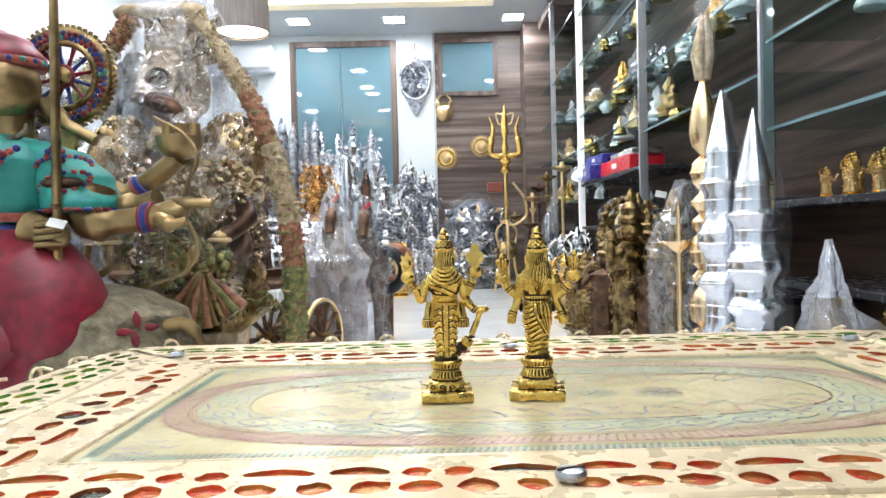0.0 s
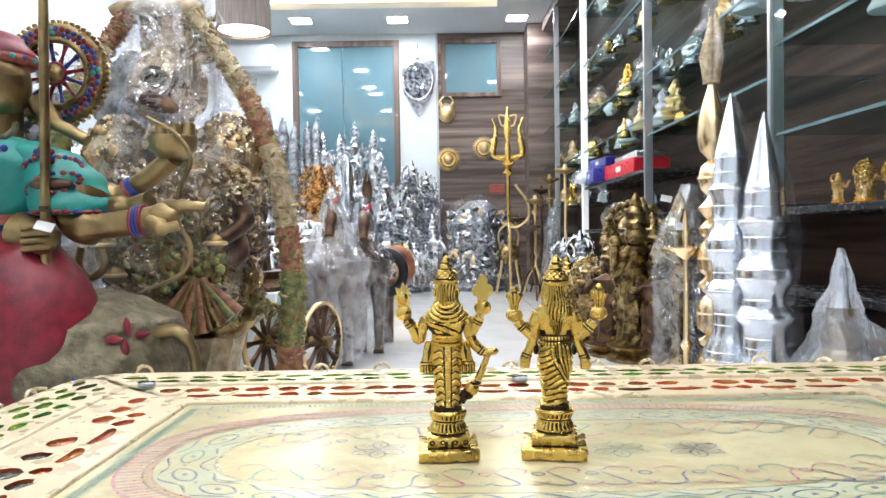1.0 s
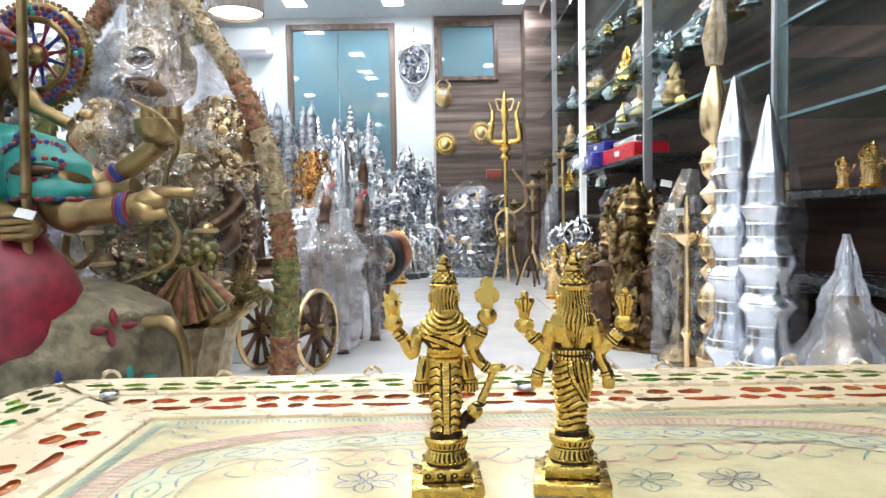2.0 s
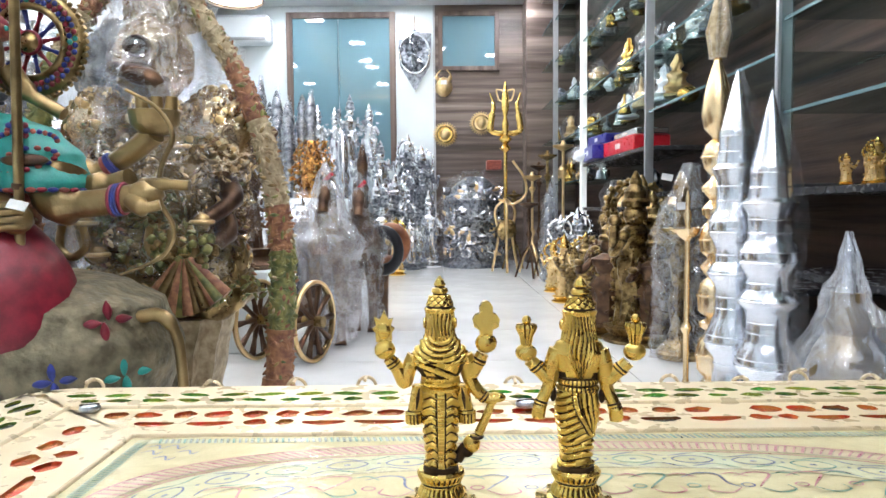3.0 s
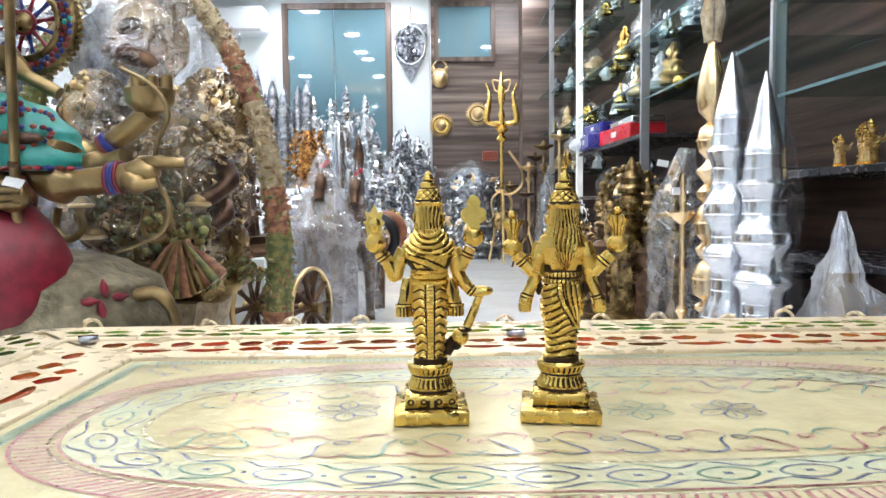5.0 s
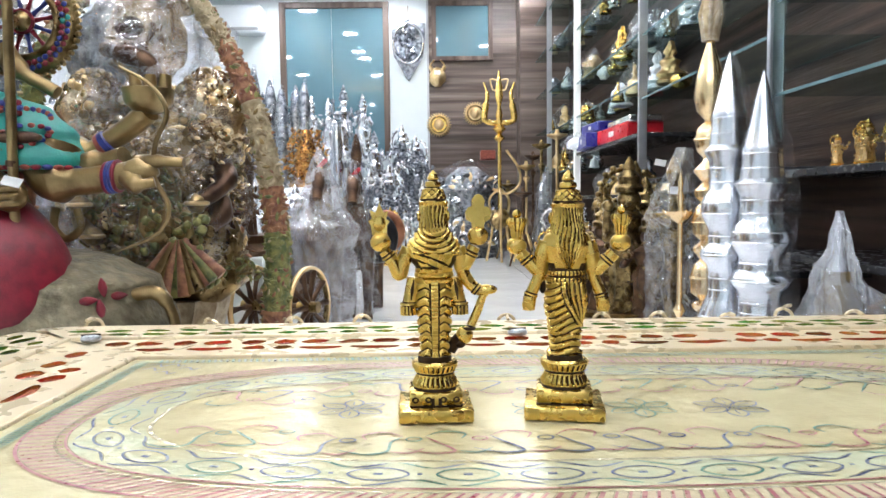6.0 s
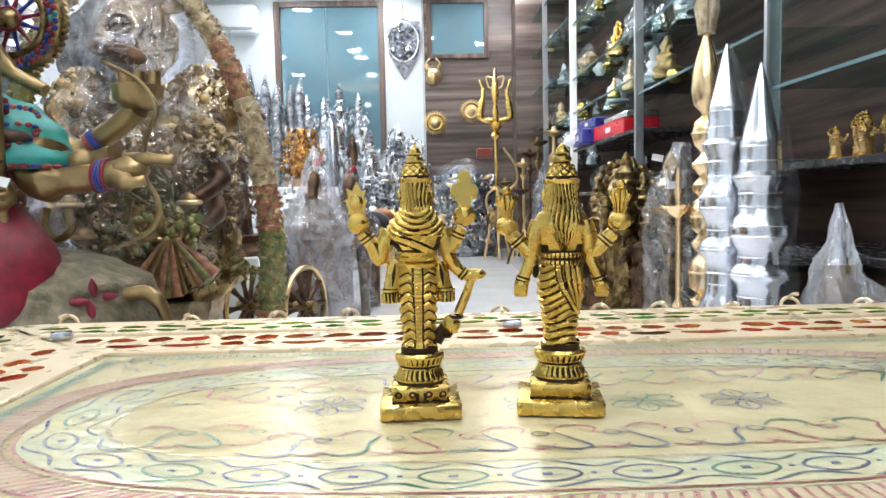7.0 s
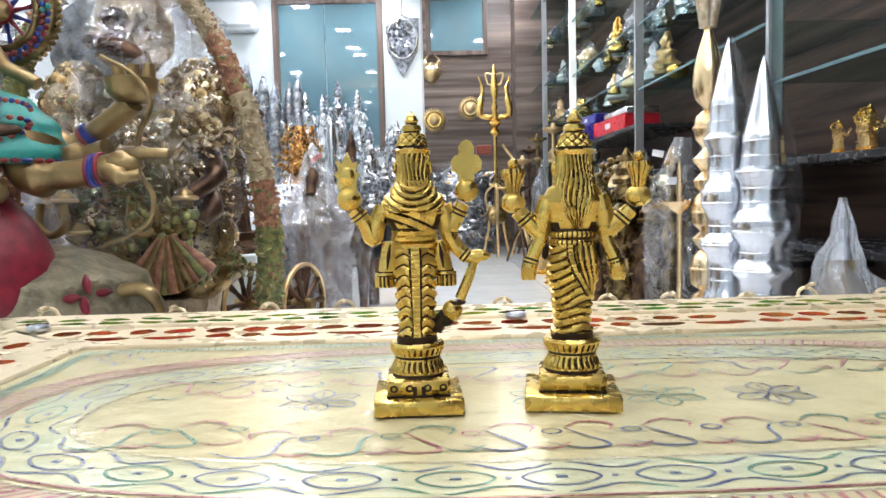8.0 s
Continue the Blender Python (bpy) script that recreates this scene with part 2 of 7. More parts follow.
# ---- mesh building ----
class Geo:
    """Collects points and faces of one mesh; each face names its material."""

    def __init__(self):
        self.v, self.f, self.m, self.names = [], [], [], []
        self.at = Matrix()

    def slot(self, name):
        if name not in self.names:
            self.names.append(name)
        return self.names.index(name)

    def add(self, verts, faces, name):
        k = len(self.v)
        self.v += [tuple(self.at @ Vector(p)) for p in verts]
        self.f += [tuple(i + k for i in q) for q in faces]
        if isinstance(name, str):
            self.m += [self.slot(name)] * len(faces)
        else:
            self.m += [self.slot(n) for n in name]

    def grid(self, rows, name, closed=True, cap=True):
        """rows: rings of equal length; name: a material, or a function of row and column."""
        n, r = len(rows[0]), len(rows)
        verts = [p for row in rows for p in row]
        faces, names = [], []
        for i in range(r - 1):
            for j in range(n if closed else n - 1):
                k = (j + 1) % n
                faces.append((i * n + j, i * n + k, (i + 1) * n + k, (i + 1) * n + j))
                names.append(name if isinstance(name, str) else name(i, j))
        if cap and closed:
            faces += [tuple(range(n))[::-1], tuple(range((r - 1) * n, r * n))]
            names += [names[0], names[-1]]
        self.add(verts, faces, names)

    def lathe(self, profile, name, at=(0, 0, 0), n=24, squash=1.0):
        self.grid([[(at[0] + r * math.cos(2 * math.pi * j / n), at[1] + r * squash * math.sin(2 * math.pi * j / n), at[2] + z) for j in range(n)] for r, z in profile], name)

    def loft(self, sections, name, n=64, relief=None, pw=2.0):
        """sections: (z, cx, cy, rx, ry); relief(angle, z) moves the skin in or out and may mark it dark."""
        rows, marks = [], []
        for z, cx, cy, rx, ry in sections:
            row, mk = [], []
            for j in range(n):
                a = 2 * math.pi * j / n
                c, s = math.cos(a), math.sin(a)
                k = (abs(c) ** pw + abs(s) ** pw) ** (-1 / pw)
                d, dark = relief(a, z) if relief else (0, False)
                rows_x, rows_y = cx + (rx + d) * c * k, cy + (ry + d) * s * k
                row.append((rows_x, rows_y, z))
                mk.append(dark)
            rows.append(row)
            marks.append(mk)
        if isinstance(name, tuple):
            self.grid(rows, lambda i, j: name[1] if marks[i][j] else name[0])
        else:
            self.grid(rows, name)

    def tube(self, pts, radii, name, n=12, flat=1.0):
        pts = [Vector(p) for p in pts]
        if not isinstance(radii, (list, tuple)):
            radii = [radii] * len(pts)
        rows, up = [], None
        for i, p in enumerate(pts):
            d = (pts[min(i + 1, len(pts) - 1)] - pts[max(i - 1, 0)]).normalized()
            if up is None:
                up = d.orthogonal().normalized() if abs(d.y) > 0.9 else d.cross(Vector((0, 1, 0))).normalized()
            side = d.cross(up).normalized()
            up = side.cross(d).normalized()
            rows.append([tuple(p + radii[i] * (math.cos(2 * math.pi * j / n) * up + flat * math.sin(2 * math.pi * j / n) * side)) for j in range(n)])
        self.grid(rows, name)

    def ball(self, c, r, name, n=16, lumps=0.0):
        n = max(n, 10)
        r = (r, r, r) if not isinstance(r, (tuple, list)) else r
        rows = []
        for i in range(n // 2 + 1):
            t = math.pi * (0.02 + 0.96 * i / (n // 2)) - math.pi / 2
            row = []
            for j in range(n):
                a = 2 * math.pi * j / n
                d = Vector((math.cos(t) * math.cos(a), math.cos(t) * math.sin(a), math.sin(t)))
                k = 1 + lumps * noise.noise(d * 2.3 + Vector(c) * 7)
                row.append((c[0] + r[0] * d.x * k, c[1] + r[1] * d.y * k, c[2] + r[2] * d.z * k))
            rows.append(row)
        self.grid(rows, name)

    def box(self, lo, hi, name, b=0.0):
        c, h = (Vector(lo) + Vector(hi)) / 2, (Vector(hi) - Vector(lo)) / 2
        b = min(b, min(h) * 0.9) if b else min(0.0005, min(h) * 0.2)
        ids, verts = {}, []
        for sx in (-1, 1):
            for sy in (-1, 1):
                for sz in (-1, 1):
                    for a in range(3):
                        p = [sx * (h.x - b), sy * (h.y - b), sz * (h.z - b)]
                        p[a] = (sx, sy, sz)[a] * h[a]
                        ids[(sx, sy, sz, a)] = len(verts)
                        verts.append(tuple(c + Vector(p)))
        q = []
        for a in range(3):
            u, w = (a + 1) % 3, (a + 2) % 3
            for s in (-1, 1):
                ring = []
                for su, sw in ((-1, -1), (1, -1), (1, 1), (-1, 1)):
                    k = [0, 0, 0]
                    k[a], k[u], k[w] = s, su, sw
                    ring.append(ids[(*k, a)])
                q.append(tuple(ring if s > 0 else ring[::-1]))
            for su in (-1, 1):
                for sw in (-1, 1):
                    k0, k1 = [0, 0, 0], [0, 0, 0]
                    k0[a], k0[u], k0[w] = -1, su, sw
                    k1[a], k1[u], k1[w] = 1, su, sw
                    f = (ids[(*k0, u)], ids[(*k1, u)], ids[(*k1, w)], ids[(*k0, w)])
                    q.append(f if su * sw > 0 else f[::-1])
        for sx in (-1, 1):
            for sy in (-1, 1):
                for sz in (-1, 1):
                    f = tuple(ids[(sx, sy, sz, a)] for a in range(3))
                    q.append(f if sx * sy * sz > 0 else f[::-1])
        self.add(verts, q, name)

    def ring(self, c, R, r, name, axis="y", n=32, m=10, squash=1.0):
        rows = []
        for i in range(n + 1):
            a = 2 * math.pi * i / n
            row = []
            for j in range(m):
                t = 2 * math.pi * j / m
                u, w = (R + r * math.cos(t)) * math.cos(a), (R + r * math.cos(t)) * math.sin(a) * squash
                o = r * math.sin(t)
                row.append({"y": (c[0] + u, c[1] + o, c[2] + w), "x": (c[0] + o, c[1] + u, c[2] + w), "z": (c[0] + u, c[1] + w, c[2] + o)}[axis])
            rows.append(row)
        self.grid(rows, name, cap=False)

    def slab(self, outline, y0, y1, name):
        """A flat piece cut along an outline of (x, z), standing between two depths."""
        n = len(outline)
        self.add([(x, y0, z) for x, z in outline] + [(x, y1, z) for x, z in outline],
                 [tuple(range(n)), tuple(range(n, 2 * n))[::-1]] + [(i, i + n, (i + 1) % n + n, (i + 1) % n) for i in range(n)], name)

    def mesh(self, name, smooth=38):
        me = bpy.data.meshes.new(name)
        me.from_pydata(self.v, [], self.f)
        for n in self.names:
            me.materials.append(M[n])
        me.polygons.foreach_set("material_index", self.m)
        me.polygons.foreach_set("use_smooth", [bool(smooth)] * len(self.f))
        bm = bmesh.new()
        bm.from_mesh(me)
        bmesh.ops.recalc_face_normals(bm, faces=bm.faces)
        bm.to_mesh(me)
        bm.free()
        if smooth:
            me.set_sharp_from_angle(angle=radians(smooth))
        return me


def part(name, geo, parent=None, label="", smooth=38):
    ob = new(name, geo.mesh(name, smooth))
    if parent is not None:
        ob.parent = parent
    if label:
        ob["label"] = label
    return ob


def thing(name, geo, label, category, group="", kind="", at=(0, 0, 0), turn=0, size=1.0, smooth=38):
    ob = new(name, geo.mesh(name, smooth))
    ob.matrix_basis = pose(*at, 0, 0, turn) @ Matrix.Diagonal((size, size, size, 1))
    return tagged(ob, label, category, group, kind)


def empty(name, label, category, at=(0, 0, 0), turn=0, group="", kind=""):
    ob = new(name)
    ob.matrix_basis = pose(*at, 0, 0, turn)
    return tagged(ob, label, category, group, kind)


def spline(pts, steps=8):
    """A smooth line through points (Catmull-Rom)."""
    pts = [Vector(p) for p in pts]
    q = [pts[0] * 2 - pts[1]] + pts + [pts[-1] * 2 - pts[-2]]
    out = []
    for i in range(1, len(q) - 2):
        for s in range(steps):
            t = s / steps
            out.append(0.5 * (2 * q[i] + (q[i + 1] - q[i - 1]) * t + (2 * q[i - 1] - 5 * q[i] + 4 * q[i + 1] - q[i + 2]) * t * t
                              + (3 * q[i] - q[i - 1] - 3 * q[i + 1] + q[i + 2]) * t ** 3))
    return out + [pts[-1]]


def lerp_rows(keys, count):
    """Even steps through key rows, the first number of each row leading."""
    out = []
    z0, z1 = keys[0][0], keys[-1][0]
    for i in range(count):
        z = z0 + (z1 - z0) * i / (count - 1)
        for a, b in zip(keys, keys[1:]):
            if a[0] <= z <= b[0] or b is keys[-1]:
                t = (z - a[0]) / max(1e-9, b[0] - a[0])
                t = min(1, max(0, t))
                t = t * t * (3 - 2 * t)
                out.append(tuple([z] + [u + (w - u) * t for u, w in zip(a[1:], b[1:])]))
                break
    return out


# ---- the shop: floor, walls, ceiling ----
X0, X1, Y0, Y1, H = -2.35, 1.34, -2.2, 7.2, 2.6


def structure(name, geo, label, category, smooth=0):
    return thing(name, geo, label, category, kind="structure", smooth=smooth)


g = Geo()
g.box((X0 - 0.1, Y0 - 0.1, -0.1), (X1 + 0.1, Y1 + 0.1, -0.004), "grout")
floor = structure("floor", g, "glossy pale grey polished tile floor", "floor")
g = Geo()
for side, lo, hi in (("west", (X0 - 0.1, Y0 - 0.1, -0.1), (X0, Y1 + 0.1, H + 0.3)),):
    g.box(lo, hi, "white")
structure("wall_west", g, "plain white painted shop wall", "wall")
g = Geo()
g.box((X1, Y0 - 0.1, -0.1), (X1 + 0.1, Y1 + 0.1, H + 0.3), "wood_side")
structure("wall_east", g, "dark walnut laminate wall behind the shelves", "wall")
g = Geo()
g.box((X0, Y0 - 0.1, -0.1), (X1, Y0, H + 0.3), "white")
structure("wall_south", g, "plain white painted shop wall", "wall")
g = Geo()
g.box((X0, Y1, -0.1), (-0.03, Y1 + 0.1, H + 0.3), "white")
g.box((-0.03, Y1, -0.1), (X1, Y1 + 0.1, H + 0.3), "wood_back")
structure("wall_north", g, "white wall with grey-brown laminate panelling beside it", "wall")

# ceiling with a lit recess
RX0, RX1, RY0, RY1 = -1.62, 0.52, 1.0, 6.38
g = Geo()
for lo, hi in (((X0, Y0, H), (RX0, Y1, H + 0.06)), ((RX1, Y0, H), (X1, Y1, H + 0.06)), ((RX0, Y0, H), (RX1, RY0, H + 0.06)), ((RX0, RY1, H), (RX1, Y1, H + 0.06)),
               ((RX0 - 0.15, RY0 - 0.15, H + 0.2), (RX1 + 0.15, RY1 + 0.15, H + 0.24)),
               ((RX0 - 0.17, RY0 - 0.15, H + 0.06), (RX0 - 0.15, RY1 + 0.15, H + 0.24)), ((RX1 + 0.15, RY0 - 0.15, H + 0.06), (RX1 + 0.17, RY1 + 0.15, H + 0.24)),
               ((RX0 - 0.15, RY0 - 0.17, H + 0.06), (RX1 + 0.15, RY0 - 0.15, H + 0.24)), ((RX0 - 0.15, RY1 + 0.15, H + 0.06), (RX1 + 0.15, RY1 + 0.17, H + 0.24))):
    g.box(lo, hi, "ceiling")
structure("ceiling", g, "white false ceiling with a recessed cove", "ceiling")
g = Geo()
for lo, hi in (((RX0, RY1 + 0.02, H + 0.062), (RX1, RY1 + 0.05, H + 0.085)), ((RX0, RY0 - 0.05, H + 0.062), (RX1, RY0 - 0.02, H + 0.085)),
               ((RX0 - 0.05, RY0, H + 0.062), (RX0 - 0.02, RY1, H + 0.085)), ((RX1 + 0.02, RY0, H + 0.062), (RX1 + 0.05, RY1, H + 0.085))):
    g.box(lo, hi, "cove")
thing("cove_light", g, "warm yellow light strip hidden in the ceiling cove", "cove light", smooth=0)

# square downlights
lights = [(x, y, H) for x, y in [(-1.335, 6.69), (-0.41, 6.7), (0.737, 6.7), (0.737, 4.9), (0.737, 3.1), (0.737, 1.3), (0.737, -0.7), (-1.335, -0.7), (-0.41, -0.7), (-0.41, 0.55), (-2.1, 2.9), (-2.1, 4.3)]] + [(x, y, H + 0.2) for x, y in [(-1.1, 4.8), (-1.1, 3.7), (-1.05, 3.2), (-1.0, 1.7), (0.0, 2.6), (0.0, 4.4)]]
first_light = None
for x, y, z in lights:
    if first_light is None:
        first_light = empty("downlight", "square white recessed ceiling downlight", "ceiling light", (x, y, z), group="ceiling downlights")
        g = Geo()
        for lo, hi in (((-0.115, -0.115, -0.012), (0.115, -0.09, 0.0)), ((-0.115, 0.09, -0.012), (0.115, 0.115, 0.0)), ((-0.115, -0.09, -0.012), (-0.09, 0.09, 0.0)), ((0.09, -0.09, -0.012), (0.115, 0.09, 0.0))):
            g.box(lo, hi, "plastic_white", 0.003)
        part("frame", g, first_light)
        g = Geo()
        g.box((-0.09, -0.09, -0.008), (0.09, 0.09, -0.001), "lamp")
        part("diffuser", g, first_light, "bright white diffuser", 0)
    else:
        copy_thing(first_light, pose(x, y, z))

# glass panels in the north wall
def wall_panel(name, x0, x1, z0, z1, fw, mullion, label):
    p = empty(name, label, "window", ((x0 + x1) / 2, Y1, z0), kind="structure")
    w, h = (x1 - x0) / 2, z1 - z0
    for lo, hi in (((-w, -0.035, 0), (-w + fw, 0, h)), ((w - fw, -0.035, 0), (w, 0, h)), ((-w + fw, -0.035, h - fw), (w - fw, 0, h)), ((-w + fw, -0.035, 0), (w - fw, 0, fw))):
        g = Geo()
        g.box(lo, hi, "wood_frame", 0.003)
        part("window_frame", g, p, "walnut laminate frame", 0)
    parts = [(-w + fw, -0.002 - w * 0.05 if mullion else w - fw)] + ([(-w * 0.05, w - fw)] if mullion else [])
    for a, b in parts:
        g = Geo()
        g.box((a + 0.001, -0.014, fw), (b - 0.001, -0.004, h - fw), "glass_teal", 0.002)
        part("pane", g, p, "glossy teal glass pane", 0)
    return p


wall_panel("window_1", -1.53, -0.43, 0.02, 2.53, 0.06, True, "tall glossy teal glass panels in a walnut frame")
wall_panel("window_2", 0.0, 0.62, 1.94, 2.53, 0.045, False, "square glossy teal glass panel in a walnut frame")
g = Geo()
g.box((-0.05, Y1 - 0.012, 0), (-0.03, Y1, H), "alu", 0.003)
g.box((0.86, Y1 - 0.3, 0), (X1, Y1 - 0.002, H), "wood_back", 0.003)
structure("trim", g, "laminate corner box and metal edge strip on the wall", "wall trim")

# ---- wall shelving along the east wall ----
SX = 1.0
bays = [(0.7, 2.177), (2.177, 3.462), (3.462, 4.96), (4.96, 6.1), (6.1, 6.85)]
levels = {0: [(0.37, "b"), (0.605, "b"), (0.83, "g"), (1.10, "g"), (1.5, "g")], 1: [(0.30, "b"), (0.62, "b"), (1.01, "g"), (1.31, "g"), (1.66, "g"), (2.0, "g")],
          2: [(0.32, "b"), (0.55, "b"), (0.85, "b"), (1.1, "g"), (1.33, "g"), (1.70, "g"), (2.05, "g")], 3: [(0.35, "b"), (0.75, "g"), (1.1, "g"), (1.45, "g"), (1.8, "g"), (2.15, "g")],
          4: [(0.4, "b"), (0.8, "g"), (1.15, "g"), (1.5, "g"), (1.85, "g"), (2.2, "g")]}
for k, (ya, yb) in enumerate(bays):
    unit = empty("shelf_unit", "dark walnut wall shelving with black boards and glass shelves", "shelf", (SX, ya, 0), group="shelving bays")
    g = Geo()
    g.box((0.02, 0.0, 0.0), (X1 - SX - 0.002, yb - ya, 0.10), "shelf_black", 0.003)
    part("plinth", g, unit)
    for z, kind in levels[k]:
        g = Geo()
        if kind == "b":
            g.box((0.0, 0.022, z - 0.022), (X1 - SX - 0.003, yb - ya - 0.022, z), "shelf_black", 0.003)
            part("shelf_board", g, unit)
        else:
            g.box((0.004, 0.022, z - 0.009), (X1 - SX - 0.003, yb - ya - 0.022, z), "glass", 0.001)
            s = part("glass_shelf", g, unit, "clear green-edged glass shelf", 0)
            g = Geo()
            g.box((0.0, 0.022, z - 0.0095), (0.004, yb - ya - 0.022, z + 0.0005), "glass_edge", 0.0008)
            part("edge", g, s)
    g = Geo()
    # one upright gets the faintly glowing material, the rest plain metal
    bright = k == 3
    w = 0.036 if bright else 0.018
    if k > 0:
        g.box((-0.012, -w / 2, 0), (0.03, w / 2, H - 0.08), "led" if bright else "alu", 0.002)
        part("post", g, unit, "bright lit upright" if bright else "slim metal upright", 0)
    g = Geo()
    g.box((0.0, 0.0, H - 0.1), (X1 - SX - 0.003, yb - ya, H - 0.003), "wood_back", 0.004)
    part("cornice", g, unit)
g = Geo()
g.box((SX - 0.004, 2.10, 0.62), (SX + 0.002, 2.165, H - 0.1), "glass", 0.001)
thing("glass_panel", g, "narrow clear glass divider standing at the shelf front", "glass panel", smooth=0)

# ---- the enamelled low table ----
CX, CY, TOP = 0.030, 0.341, 0.465
HX, HY = 0.256, 0.157          # half size of the whole top
PX, PY = 0.165, 0.078          # half size of the engraved plate
MX, MY = 0.213, 0.117          # the rib between the red and the green row
FRAME_UP = 0.0010
table = empty("low_table", "pale brass low table with red and green enamelled border", "table", (CX, CY, 0))


def rounded(hx, hy, r, n=6):
    out = []
    for k, (sx, sy) in enumerate(((1, 1), (-1, 1), (-1, -1), (1, -1))):
        for i in range(n + 1):
            a = math.pi / 2 * (k + i / n)
            out.append((sx * (hx - r) + r * math.cos(a), sy * (hy - r) + r * math.sin(a)))
    return out


def plan_loft(geo, rings, name):
    geo.grid([[(x, y, z) for x, y in rounded(hx, hy, r)] for hx, hy, r, z in rings], name)


g = Geo()
plan_loft(g, [(PX, PY, 0.002, TOP - 0.012), (PX, PY, 0.002, TOP)], "tray")
part("engraved_plate", g, table, "pale gold plate engraved with coloured vines")
g = Geo()
rim = [(HX - 0.003, HY - 0.003, 0.03, TOP - 0.030), (HX, HY, 0.033, TOP - 0.027), (HX + 0.001, HY + 0.001, 0.034, TOP - 0.006), (HX, HY, 0.033, TOP - 0.0015), (HX - 0.003, HY - 0.003, 0.03, TOP + FRAME_UP)]
g.grid([[(x, y, z) for x, y in rounded(hx, hy, r)] for hx, hy, r, z in rim + [(HX - 0.008, HY - 0.008, 0.025, TOP + FRAME_UP), (HX - 0.008, HY - 0.008, 0.025, TOP - 0.004)]], "tray_frame", cap=False)
part("rim", g, table, "smooth rounded brass rim")
g = Geo()
plan_loft(g, [(HX - 0.004, HY - 0.004, 0.03, TOP - 0.02), (HX - 0.004, HY - 0.004, 0.03, TOP - 0.0006)], "tray_frame")
part("under_board", g, table)
for sx in (-1, 1):
    for sy in (-1, 1):
        g = Geo()
        g.lathe([(0.014, 0), (0.018, 0.01), (0.012, 0.03), (0.019, 0.12), (0.013, 0.2), (0.02, 0.3), (0.014, 0.38), (0.022, TOP - 0.03)], "tray_frame", (sx * (HX - 0.04), sy * (HY - 0.04), 0))
        part("leg", g, table)

rnd = random.Random(4)


def blob(kind, cx, cy, w, h, rng):
    """One opening: a half lens with its flat side inwards, a leaf, or a rounded pebble."""
    n = 12
    t = rng.uniform(-0.25, 0.25)
    pts = []
    for i in range(n):
        a = 2 * math.pi * i / n
        if kind == "half":
            x, y = math.cos(a), max(-0.35, math.sin(a) * (1 - 0.25 * abs(math.cos(a)))) + 0.1
            y = -y
        elif kind == "leaf":
            x, y = math.cos(a), math.sin(a) * abs(math.sin(a)) ** 0.45
        else:
            x, y = math.cos(a) * (1 + rng.uniform(-0.2, 0.16)), math.sin(a) * (1 + rng.uniform(-0.2, 0.16))
        pts.append((x * w / 2, y * h / 2))
    if kind == "half":
        t *= 0.2
    c, s = math.cos(t), math.sin(t)
    return [(cx + x * c - y * s, cy + x * s + y * c) for x, y in pts]


def row_of(length, u0, u1, rows, rng):
    """Openings that fill a strip: rows of (offset, kind, width, height, pitch)."""
    out = []
    for off, kind, w, h, pitch in rows:
        if kind == "mix":
            # two long half lenses, then two pebbles, over and over
            beat = (0.0225, 0.0255, 0.0135, 0.0115)
            x, i = -length / 2 + rng.uniform(0.0, 0.02), 0
            while x + beat[i % 4] < length / 2:
                long = i % 4 < 2
                cx = x + beat[i % 4] / 2
                out.append(blob("half" if long else "pebble", cx, off, (beat[i % 4] - 0.0035) * rng.uniform(0.93, 1.05), h * (1.0 if long else 0.85) * rng.uniform(0.9, 1.1), rng))
                x += beat[i % 4]
                i += 1
            continue
        n = int((length - 0.006) / pitch)
        for i in range(n):
            cx = -length / 2 + (i + 0.5) * length / n + rng.uniform(-0.0012, 0.0012)
            b = blob(kind, cx, off, min(w * rng.uniform(0.72, 1.08), pitch * 0.86), h * rng.uniform(0.8, 1.1), rng)
            if u0 is None or all(u0 <= p[0] <= u1 for p in b):
                out.append(b)
    return out


